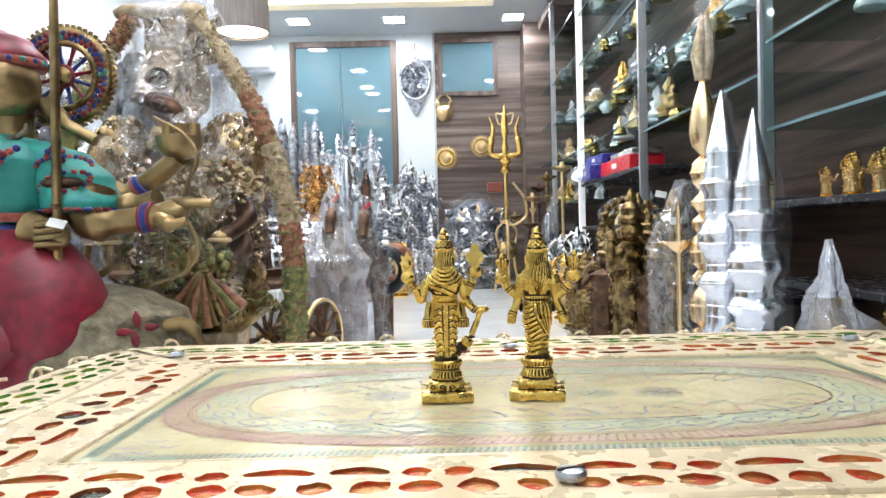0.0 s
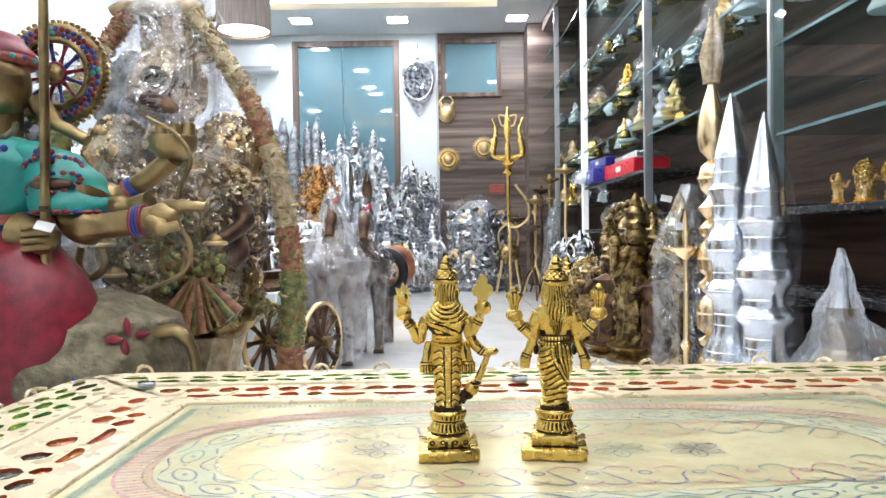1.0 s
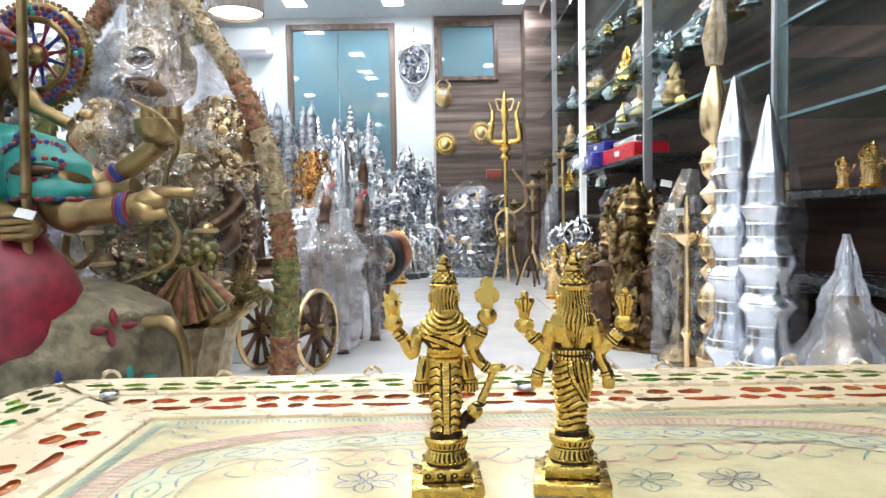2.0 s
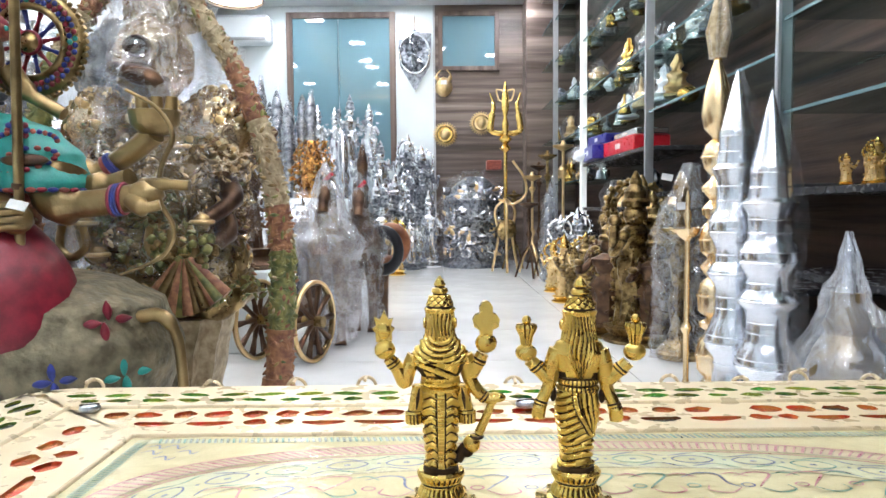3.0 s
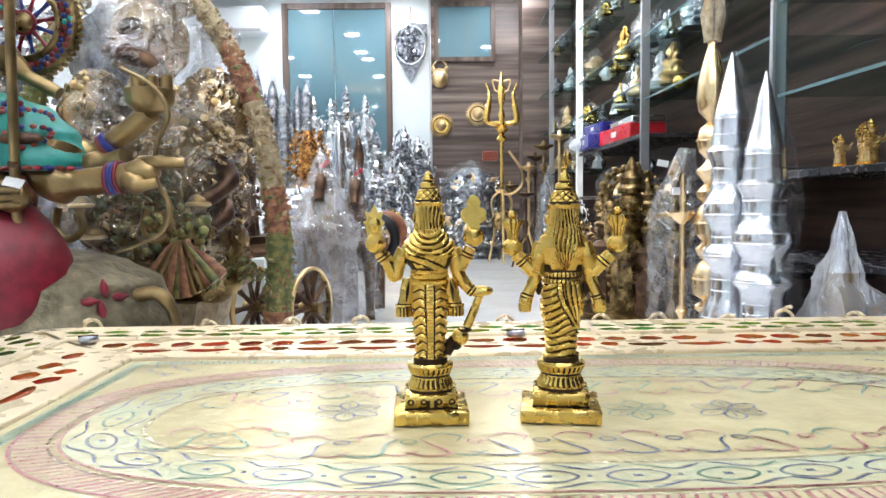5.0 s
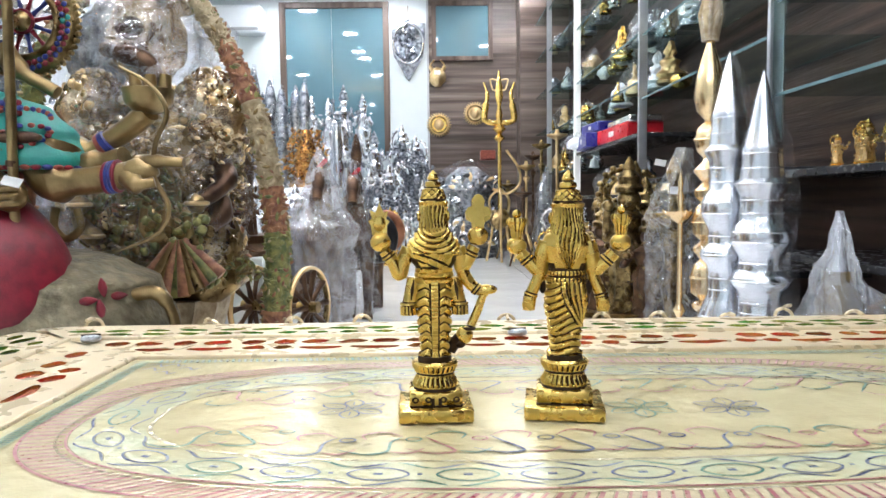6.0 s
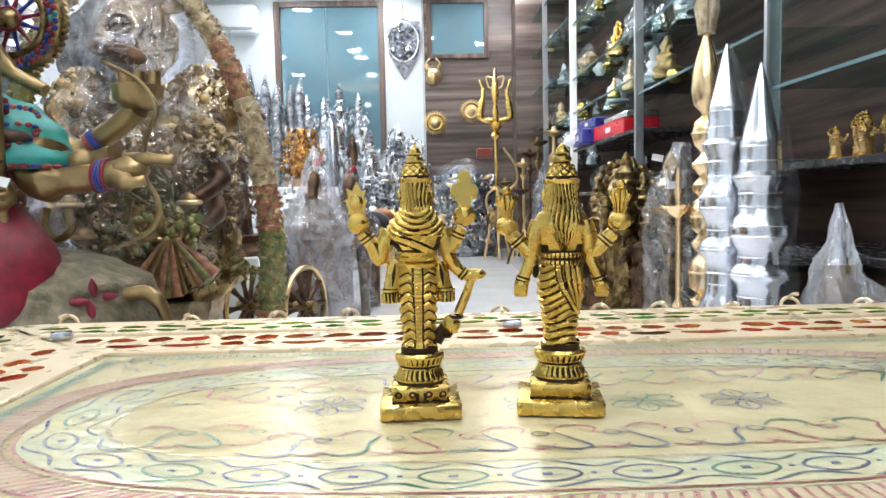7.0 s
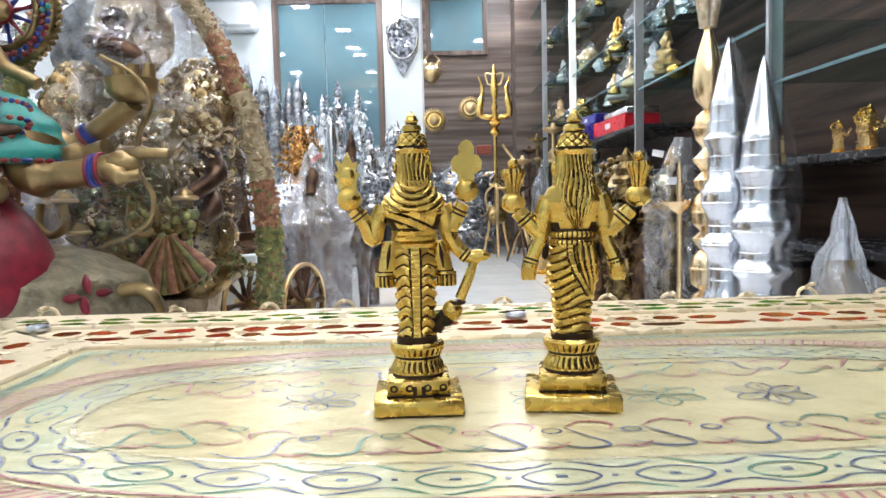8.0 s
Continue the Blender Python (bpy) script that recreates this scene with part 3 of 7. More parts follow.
def strip(side, inner, outer, length, wide, rows, foil, rng, z=TOP + FRAME_UP):
    """One pierced strip of the border. side: 0 back, 1 left, 2 front, 3 right; it runs from inner to outer."""
    turn = Matrix.Rotation(side * math.pi / 2, 3, "Z")
    depth = outer - inner
    holes = []
    for r in rows:
        holes += row_of(length + (wide - length) * (r[0] + 0.003) / depth - 0.014, None, None, [r], rng)
    holes = [[(x, inner + 0.003 + y) for x, y in h] for h in holes]
    L0 = length / 2 - 0.0
    L1 = wide / 2
    outline = [(-L0, inner), (L0, inner), (L1, outer), (-L1, outer)]
    kept, boxes = [], []
    for h in holes:
        b = (min(p[0] for p in h), max(p[0] for p in h), min(p[1] for p in h), max(p[1] for p in h))
        if b[2] > inner + 0.001 and b[3] < outer - 0.001 and all(b[1] + 0.001 < q[0] or q[1] + 0.001 < b[0] or b[3] + 0.0006 < q[2] or q[3] + 0.0006 < b[2] for q in boxes):
            kept.append(h)
            boxes.append(b)
    holes = kept
    # fill between the outline and the openings
    bm = bmesh.new()
    for loop in [outline] + holes:
        vs = [bm.verts.new((x, y, 0)) for x, y in loop]
        for k in range(len(vs)):
            bm.edges.new((vs[k - 1], vs[k]))
    bmesh.ops.triangle_fill(bm, use_beauty=True, edges=bm.edges[:])
    bm.verts.index_update()
    g = Geo()
    g.add([tuple(turn @ Vector((v.co.x, v.co.y, z))) for v in bm.verts], [tuple(v.index for v in f.verts) for f in bm.faces], "tray_frame")
    bm.free()
    for h in holes:
        n = len(h)
        g.add([tuple(turn @ Vector((x, y, zz))) for zz in (z, z - 0.0013) for x, y in h], [(i, (i + 1) % n, (i + 1) % n + n, i + n) for i in range(n)], foil)
    border = part("border_strip", g, table, "pierced brass border", 0)
    for h in holes:
        g = Geo()
        n = len(h)
        name = foil if rng.random() > (0.1 if foil == "foil_red" else 0.28) else "foil_dark"
        cx, cy = sum(p[0] for p in h) / n, sum(p[1] for p in h) / n
        g.add([tuple(turn @ Vector((cx, cy, z - 0.0006)))] + [tuple(turn @ Vector((x, y, z - 0.0012))) for x, y in h], [(0, 1 + i, 1 + (i + 1) % n) for i in range(n)], name)
        part("inlay", g, border)


red_rows = [(0.0130, "mix", 0.024, 0.0098, 0.0175), (0.0245, "pebble", 0.0134, 0.0102, 0.0152)]
green_rows = [(0.0075, "pebble", 0.0125, 0.0065, 0.0155), (0.0170, "leaf", 0.017, 0.0075, 0.0185), (0.0255, "leaf", 0.013, 0.006, 0.0165)]
for side, (a, b, c, la, lb) in enumerate(((PY, MY, HY - 0.008, 2 * PX, 2 * MX - 0.006), (PX, MX, HX - 0.008, 2 * PY, 2 * MY - 0.006)) * 2):
    even = side % 2 == 0
    strip(side, a, b - 0.0015, la, 2 * (MX if even else MY), red_rows, "foil_red", rnd)
    strip(side, b + 0.0015, c, 2 * (MX if even else MY), 2 * (HX if even else HY) - 0.024, green_rows, "foil_green", rnd)
g = Geo()
for hx, hy, r0, up in ((MX, MY, 0.0018, 0.0012), (PX + 0.001, PY + 0.001, 0.0014, 0.0003)):
    for sx, sy in ((1, 0), (-1, 0), (0, 1), (0, -1)):
        if sx:
            g.box((sx * hx - r0, -hy - r0, TOP - 0.001), (sx * hx + r0, hy + r0, TOP + FRAME_UP + up), "tray_frame", 0.001)
        else:
            g.box((-hx + r0, sy * hy - r0, TOP - 0.001), (hx - r0, sy * hy + r0, TOP + FRAME_UP + up), "tray_frame", 0.001)
part("rib", g, table, "raised brass ribs framing the border")

# slotted screws on the rib
for x, y in ((-0.199, 0.111), (0.0, 0.111), (0.203, 0.111), (-0.199, -0.111), (-0.005, -0.104), (0.203, -0.111)):
    g = Geo()
    g.lathe([(0.0042, 0), (0.0046, 0.0012), (0.004, 0.0024), (0.002, 0.0028)], "steel", (0, 0, 0), 20)
    # no slot is cut: a dark bar paints in its shade
    g.box((-0.0042, -0.0005, 0.0024), (0.0042, 0.0005, 0.0031), "patina")
    s = part("screw", g, table, "slotted steel screw")
    s.location, s.rotation_euler = (x, y, TOP + FRAME_UP + 0.0008), (0, 0, 0.3)

# brass hooks along the rim
g = Geo()
g.ring((0, 0, 0), 0.0048, 0.0009, "tray_frame", "y", 20, 8)
g.tube([(0, 0, 0.0048), (0, -0.004, 0.0052), (0, -0.009, 0.004)], 0.0009, "tray_frame", 8)
hook = g.mesh("rim_hook")
spots = [(x, HY + 0.004, 0) for x in (-0.222, -0.16, -0.115, -0.078, -0.043, 0.0, 0.052, 0.083, 0.121, 0.152, 0.19, 0.225)] + [(-HX - 0.004, y, 90) for y in (-0.12, -0.08, -0.04, 0.0, 0.036, 0.072, 0.11)] + [(HX + 0.004, y, -90) for y in (-0.1, -0.05, 0, 0.05, 0.1)]
for x, y, a in spots:
    o = new("rim_hook", hook)
    o.parent = table
    o.matrix_basis = pose(x, y, TOP - 0.002 + rnd.uniform(-0.002, 0.0015), rnd.uniform(-25, 10), 0, a)


# coloured engraving
def ribbon(geo, pts, w, name, z=0.0, closed=False, taper=False):
    pts = [Vector((p[0], p[1], 0)) for p in pts]
    n = len(pts)
    rows = []
    for i, p in enumerate(pts):
        a, b = (pts[i - 1], pts[(i + 1) % n]) if closed else (pts[max(i - 1, 0)], pts[min(i + 1, n - 1)])
        d = (b - a).normalized()
        s = Vector((-d.y, d.x, 0)) * w / 2 * (math.sin(math.pi * (i + 0.6) / (n + 0.2)) ** 0.6 if taper else 1)
        rows.append((p + s, p - s))
    zz = TOP + 0.00025 + z
    verts = [(q.x, q.y, zz) for r in rows for q in r]
    m = n if closed else n - 1
    quads = [(2 * i, 2 * i + 1, 2 * ((i + 1) % n) + 1, 2 * ((i + 1) % n)) for i in range(m)]
    geo.add(verts, quads, name)
    if name != "line_gold":
        # a pale strip paints in the glint along one edge of each cut
        glint = [(q.x, q.y, zz + 0.00006) for a, b in rows for q in (a + (a - b) * 0.08, a + (a - b) * 0.38)]
        geo.add(glint, quads, "line_gold")


def oval(hx, hy, n=160, p=2.7):
    out = []
    for i in range(n):
        a = 2 * math.pi * i / n
        c, s = math.cos(a), math.sin(a)
        out.append((hx * math.copysign(abs(c) ** (2 / p), c), hy * math.copysign(abs(s) ** (2 / p), s)))
    # even steps along the line
    d = [0]
    for i in range(n):
        d.append(d[-1] + math.dist(out[i], out[(i + 1) % n]))
    even = []
    j = 0
    for i in range(n):
        s = d[-1] * i / n
        while d[j + 1] < s:
            j += 1
        t = (s - d[j]) / max(1e-9, d[j + 1] - d[j])
        a, b = out[j], out[(j + 1) % n]
        even.append((a[0] + (b[0] - a[0]) * t, a[1] + (b[1] - a[1]) * t))
    return even


def band(geo, outer, inner, name, z):
    n = len(outer)
    geo.add([(x, y, TOP + z) for x, y in outer] + [(x, y, TOP + z) for x, y in inner], [(i, (i + 1) % n, (i + 1) % n + n, i + n) for i in range(n)], name)


g = Geo()
band(g, oval(0.156, 0.067), oval(0.147, 0.059), "band_pink", 0.00012)
band(g, oval(0.144, 0.0565), oval(0.124, 0.041), "band_teal", 0.00012)
plan = rounded(PX - 0.004, PY - 0.003, 0.001, 2)
band(g, plan, rounded(PX - 0.0095, PY - 0.0075, 0.001, 2), "band_teal", 0.00012)
part("enamel_band", g, table, "pale pink and teal enamel bands", 0)
for hx, hy, w, name in ((0.156, 0.067, 0.0009, "line_pink"), (0.147, 0.059, 0.0008, "line_gold"), (0.1445, 0.057, 0.0007, "line_pink"), (0.123, 0.0405, 0.0012, "line_gold")):
    g = Geo()
    ribbon(g, oval(hx, hy), w, name, closed=True)
    part("engraved_ring", g, table, "", 0)
g = Geo()
for i, (o, q) in enumerate(zip(oval(0.1555, 0.0665, 230), oval(0.1475, 0.0595, 230))):
    ribbon(g, [o, ((o[0] + q[0]) / 2 + 0.0012, (o[1] + q[1]) / 2), (q[0] + 0.0026, q[1])], 0.0007 if i % 3 else 0.0011, "line_pink")
for sy in (-1, 1):
    for i in range(125):
        x = -0.152 + 0.304 * i / 124
        ribbon(g, [(x, sy * (PY - 0.0028)), (x + 0.0013, sy * (PY - 0.0080))], 0.0010, "line_grey" if i % 4 else "line_teal")
for sx in (-1, 1):
    for i in range(80):
        y = -0.070 + 0.140 * i / 79
        ribbon(g, [(sx * (PX - 0.0045), y), (sx * (PX - 0.0092), y + 0.0012)], 0.0007, "line_teal")
o = part("engraved_hatching", g, table, "fine slanted engraved strokes", 0)
o["kind"] = "stuff"
# medallions between the rings, with a wavy line round them
mid = oval(0.134, 0.0488, 440)
count = 30
for i in range(count):
    x, y = mid[(i * 440) // count]
    x2, y2 = mid[((i * 440) // count + 3) % 440]
    a = math.atan2(y2 - y, x2 - x)
    g = Geo()
    c, s = math.cos(a), math.sin(a)
    eye = [(0.0074 * math.cos(t), 0.0037 * math.sin(t) * abs(math.sin(t)) ** 0.3) for t in (2 * math.pi * k / 20 for k in range(20))]
    ribbon(g, [(x + u * c - v * s, y + u * s + v * c) for u, v in eye], 0.0007, "line_blue" if i % 3 else "line_teal", closed=True)
    ribbon(g, [(x + u * c - v * s, y + u * s + v * c) for u, v in ((-0.0011, 0), (0.0011, 0))], 0.0012, "line_blue")
    gap = mid[((i * 440) // count + 440 // (2 * count)) % 440]
    ribbon(g, [(gap[0] - 0.0006, gap[1]), (gap[0] + 0.0006, gap[1])], 0.001, "line_blue")
    part("medallion", g, table, "", 0)
g = Geo()
for hx, hy, ph in ((0.141, 0.0538, 0), (0.1268, 0.0435, math.pi)):
    ring = oval(hx, hy, 720)
    pts = []
    for i, (x, y) in enumerate(ring):
        k = 0.0016 * math.cos(2 * math.pi * i * count / 720 + ph)
        r = math.hypot(x / hx, y / hy)
        pts.append((x + k * x / hx, y + k * y / hy * 1.0))
    for seg in range(count * 2):
        a, b = seg * 12, seg * 12 + (9 if seg % 2 else 12)
        ribbon(g, [pts[j % 720] for j in range(a, b + 1)], 0.0008, "line_blue" if rnd.random() > 0.3 else "line_teal", taper=True)
part("engraved_wave", g, table, "wavy blue engraved line", 0)


def petal_flower(x, y, r, name):
    """Six open petals with fine veins round a crossed heart."""
    g = Geo()
    for k in range(6):
        a = math.pi / 3 * k + 0.5
        ca, sa = math.cos(a), math.sin(a)
        for s in (-1, 1):
            pts = [(r * u, s * r * 0.27 * max(0.0, math.sin(math.pi * (u - 0.18) / 0.82)) ** 0.7) for u in (0.18, 0.3, 0.45, 0.6, 0.75, 0.88, 0.97, 1.0)]
            ribbon(g, [(x + u * ca - v * sa, y + 0.86 * (u * sa + v * ca)) for u, v in pts], 0.0006, name, taper=True)
        ribbon(g, [(x + r * u * ca, y + 0.86 * r * u * sa) for u in (0.35, 0.55, 0.75)], 0.0004, name, taper=True)
    for k in range(3):
        a = math.pi / 3 * k
        ribbon(g, [(x - 0.3 * r * math.cos(a), y - 0.3 * r * math.sin(a)), (x + 0.3 * r * math.cos(a), y + 0.3 * r * math.sin(a))], 0.0004, name)
    part("engraved_flower", g, table, "", 0)


for x, y, name in ((-0.0652, 0.0046, "line_blue"), (-0.0375, 0.003, "line_teal"), (0.0245, 0.0012, "line_teal"), (0.0522, 0.0002, "line_blue"), (-0.005, 0.002, "line_teal")):
    petal_flower(x, y, 0.0112, name)
for side in (-1, 1):
    for i in range(13):
        x = -0.108 + 0.018 * i
        edge = 0.030 if abs(x) < 0.09 else 0.022
        g = Geo()
        k = rnd.choice((-1, 1))
        c1, c2 = rnd.choice((("line_pink", "line_teal"), ("line_teal", "line_pink"), ("line_blue", "line_pink")))
        y = side * edge
        ribbon(g, [(p.x, p.y) for p in spline([(x - 0.011, y + side * 0.001, 0), (x - 0.004, y + side * 0.0045, 0), (x + 0.002, y + side * 0.003, 0), (x + 0.003 * k, y - side * 0.004, 0), (x + 0.006 * k, y - side * 0.008, 0)], 5)], 0.0009, c1, taper=True)
        ribbon(g, [(p.x, p.y) for p in spline([(x + 0.003, y + side * 0.003, 0), (x + 0.008, y + side * 0.0042, 0), (x + 0.012, y + side * 0.001, 0)], 5)], 0.0008, c2, taper=True)
        ribbon(g, [(p.x, p.y) for p in spline([(x + 0.006 * k, y - side * 0.008, 0), (x + 0.001 * k, y - side * 0.012, 0), (x - 0.005 * k, y - side * 0.010, 0), (x - 0.004 * k, y - side * 0.006, 0)], 5)], 0.0008, c2, taper=True)
        ribbon(g, [(x + 0.009 + 0.0022 * math.cos(t), y - side * 0.006 + 0.0016 * math.sin(t)) for t in (2 * math.pi * q / 10 for q in range(10))], 0.0006, c1, closed=True)
        part("engraved_vine", g, table, "", 0)
for sx in (-1, 1):
    for sy in (-1, 1):
        g = Geo()
        for k in range(5):
            x, y = sx * (0.150 - 0.007 * (k % 3)), sy * (0.066 - 0.006 * (k // 2))
            ribbon(g, [(p.x, p.y) for p in spline([(x - 0.004, y, 0), (x, y + 0.002 * sy, 0), (x + 0.002, y - 0.002, 0), (x + 0.0045, y + 0.001, 0)], 5)], 0.0008, "line_blue", taper=True)
        part("corner_scroll", g, table, "", 0)

# ---- the two small brass figures on the table ----
MM = 0.001


def groove(v, period, width, depth):
    """Depth of a line pattern at v, and whether v lies in the line."""
    k = abs((v / period) % 1.0 - 0.5) * 2
    t = min(1.0, max(0.0, (k - 1 + 1.9 * width) / (1.9 * width)))
    return -1.25 * depth * t * t * (3 - 2 * t), t > 0.74


def drape(a, z, strip, z0):
    """Hanging folds on the legs: curved level lines, with a plain band down the middle."""
    side = math.cos(a)
    back = -math.sin(a)
    if abs(side) < 0.17 and back > 0:
        d, k = groove(z, 1.15, 0.2, 0.25)
        return 0.5 + d * 0.6, False
    if abs(side) < 0.26 and back > 0:
        return -0.5, True
    bend = z + 2.2 * abs(abs(side) - 0.55) ** 1.4 * 2.2
    return groove(bend, 2.7, 0.36, 0.5)


def pedestal(g, half, block, top):
    g.box((-half, -half, 0), (half, half, 4.0), "brass", 0.35)
    g.box((-block, -block, 4.0), (block, block, 4.5), "patina")
    g.box((-block, -block, 4.5), (block, block, 8.4), "brass", 0.5)
    g.lathe([(6.6, 8.4), (6.2, 9.4)], "patina", n=32)

    def petals(a, z):
        d, k = groove(a * 26 / (2 * math.pi), 1.0, 0.34, 0.4)
        return (d, k) if (9.6 < z < 12.8 or 14.0 < z < 16.0) else (0, 13.0 < z < 13.7)
    g.loft(lerp_rows([(9.2, 0, 0, 6.7, 6.2), (10.2, 0, 0, 6.9, 6.4), (12.6, 0, 0, 5.9, 5.5), (13.4, 0, 0, 5.6, 5.2), (14.0, 0, 0, 6.2, 5.8), (15.8, 0, 0, 6.9, 6.4), (16.6, 0, 0, 7.0, 6.4), (17.3, 0, 0, 6.4, 5.8)], 34), ("brass", "patina"), 130, petals)
    g.lathe([(5.2, 17.2), (5.0, top)], "patina", n=32)


def crown(g, cx, z, w, tipz):
    """Banded conical crown with a cross-hatched middle."""
    h = tipz - z

    def cross(a, zz):
        u = (zz - z) / h
        if 0.17 < u < 0.48:
            d1, k1 = groove(a * 9 / (2 * math.pi) + u * 5.5, 1.0, 0.22, 0.35)
            d2, k2 = groove(a * 9 / (2 * math.pi) - u * 5.5, 1.0, 0.22, 0.35)
            return min(d1, d2), k1 or k2
        return 0, 0.13 < u < 0.17 or 0.48 < u < 0.51 or 0.69 < u < 0.72
    g.loft(lerp_rows([(z, cx, 0, w, w * 0.95), (z + 0.1 * h, cx, 0, w * 1.06, w), (z + 0.14 * h, cx, 0, w * 0.9, w * 0.85), (z + 0.19 * h, cx, 0, w * 0.93, w * 0.88), (z + 0.46 * h, cx, 0, w * 0.74, w * 0.7),
                      (z + 0.5 * h, cx, 0, w * 0.46, w * 0.44), (z + 0.57 * h, cx, 0, w * 0.56, w * 0.54), (z + 0.66 * h, cx, 0, w * 0.52, w * 0.5), (z + 0.7 * h, cx, 0, w * 0.32, w * 0.32),
                      (z + 0.77 * h, cx, 0, w * 0.40, w * 0.38), (z + 0.86 * h, cx, 0, w * 0.3, w * 0.3), (z + h, cx, 0, w * 0.07, w * 0.07)], 60), ("brass", "patina"), 110, cross)


def arm(g, pts, radii, bands=()):
    line = spline([(x, y, z) for x, y, z in pts], 7)
    n = len(line)
    r = [float(np.interp(i / (n - 1), [k / (len(radii) - 1) for k in range(len(radii))], radii)) for i in range(n)]
    g.tube(line, [float(k) for k in r], "brass", 18)
    for b in bands:
        i = int(b * (n - 1))
        d = (line[min(i + 1, n - 1)] - line[i - 1]).normalized()
        for o, name, k in ((0, "patina", 1.06), (0.5, "brass", 1.16), (1.0, "patina", 1.06)):
            p = line[i] + d * o
            g.tube([p - d * 0.28, p + d * 0.28], r[i] * k, name, 16)


def figure_left():
    g = Geo()
    g.at = Matrix(((MM, 0, 0, 0), (0, MM, -0.07 * MM, 0), (0, 0, 0.963 * MM, 0), (0, 0, 0, 1)))
    pedestal(g, 10.9, 7.8, 19)
    g.loft(lerp_rows([(18.4, 0, 0, 5.0, 4.4), (19.6, 0, 0, 5.1, 4.4), (20.6, 0, 0, 4.6, 4.0), (30, 0, 0, 5.3, 4.3), (38, 0, 0, 5.9, 4.5), (43, 0, 0, 5.6, 4.2)], 190), ("brass", "patina"), 170, lambda a, z: drape(a, z, 0, 20))
    for z, r in ((42.6, 6.0), (44.4, 5.8), (45.8, 5.6)):
        g.loft([(z - 0.9, 0, 0, r - 0.5, 4.0), (z - 0.4, 0, 0, r, 4.6), (z + 0.4, 0, 0, r, 4.6), (z + 0.9, 0, 0, r - 0.5, 4.0)], "brass", 48)
    g.loft([(41.5, 0, 0, 5.4, 4.0), (47.0, 0, 0, 5.4, 4.0)], "patina", 40)

    def wrap(a, z):
        v = z + 3.6 * math.cos(a) ** 2 * (-1) + 0.0
        if z > 51.0:
            return groove(v, 1.75, 0.4, 0.55)
        line = abs((z - 46.3) - (math.cos(a) * -3.2 + 1.8))
        if -math.sin(a) > 0 and line < 0.9:
            return (0.5, False)
        if -math.sin(a) > 0 and line < 1.5:
            return (-0.3, True)
        # dark is put into the colour of the torso's sides, below the arms
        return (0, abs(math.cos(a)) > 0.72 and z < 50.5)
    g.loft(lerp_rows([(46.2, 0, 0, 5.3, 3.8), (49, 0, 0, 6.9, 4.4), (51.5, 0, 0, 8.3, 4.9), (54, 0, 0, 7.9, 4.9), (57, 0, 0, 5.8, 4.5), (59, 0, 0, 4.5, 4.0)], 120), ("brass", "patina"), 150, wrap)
    # hair and head
    g.loft(lerp_rows([(56.5, 0, -0.5, 4.1, 3.7), (58.5, 0, -0.2, 4.35, 4.0), (62, 0, 0, 4.25, 4.1), (66, 0, 0, 4.1, 3.9)], 30), ("brass", "patina"), 150,
           lambda a, z: groove(a * 22 / (2 * math.pi) + 0.3 * math.sin(z * 0.6 + 3 * a), 1.0, 0.4, 0.4))
    for s in (-1, 1):
        g.ring((s * 4.3, 0, 62.3), 1.1, 0.45, "brass", "x", 14, 8)
    crown(g, 0, 65.6, 4.2, 76.2)
    # raised rear arms, with a flame disc and a trefoil
    arm(g, [(-7.2, 0, 52.5), (-9.2, 0, 48.0), (-10.2, 0, 44.5), (-12.0, -0.3, 48.5), (-14.6, -0.6, 52.0)], [2.3, 2.2, 2.2, 2.0, 1.8], (0.86,))
    g.ball((-15.6, -0.8, 54.6), (3.0, 2.5, 2.9), "brass", 22)
    arm(g, [(7.0, 0, 52.5), (8.4, 0, 49.0), (8.8, 0, 47.0), (10.6, -0.3, 50.0), (12.0, -0.6, 53.0)], [2.3, 2.2, 2.2, 2.0, 1.8], (0.82,))
    g.ball((13.0, -0.8, 56.2), (3.1, 2.5, 3.0), "brass", 22)
    o = [(-18.0, 57.0), (-13.6, 57.0), (-13.6, 59.6), (-12.8, 61.0), (-13.8, 61.6), (-13.2, 64.0), (-14.5, 63.6), (-15.7, 66.4), (-16.9, 63.6), (-18.4, 64.4), (-17.9, 61.8), (-19.0, 61.0), (-18.2, 59.8)]
    g.slab(o, -1.5, 0.8, "brass")
    g.ball((-15.8, -1.2, 60.4), (2.0, 1.0, 2.6), "brass", 14)
    o = [(11.3, 58.2), (14.7, 58.2), (14.9, 60.2), (16.5, 61.2), (16.8, 63.4), (15.9, 64.9), (14.8, 65.2), (14.9, 67.0), (14.1, 68.4), (13.0, 68.9), (11.9, 68.4), (11.1, 67.0), (11.2, 65.2), (10.1, 64.9), (9.2, 63.4), (9.5, 61.2), (11.1, 60.2)]
    g.slab(o, -1.7, 0.8, "brass")
    # lower right arm with the club
    arm(g, [(7.2, 0, 51.0), (8.2, 0, 46.0), (10.2, 0, 42.0), (13.0, -0.4, 39.4), (16.0, -0.6, 39.2)], [2.1, 2.0, 1.9, 1.7, 1.9], (0.7,))
    g.ball((16.2, -0.6, 39.4), (2.6, 1.7, 1.5), "brass", 16)
    g.tube([(14.9, -0.6, 38.5), (13.0, -0.3, 33.0), (11.0, 0, 28.2)], [1.1, 1.3, 1.4], "brass", 14)
    g.ball((9.0, 0.2, 25.0), (2.6, 2.4, 2.9), "brass", 18)
    g.ring((10.3, 0.1, 27.2), 1.7, 0.5, "patina", "z", 18, 8)
    g.ball((7.6, 0.4, 22.2), (1.9, 1.9, 1.5), "patina", 14)
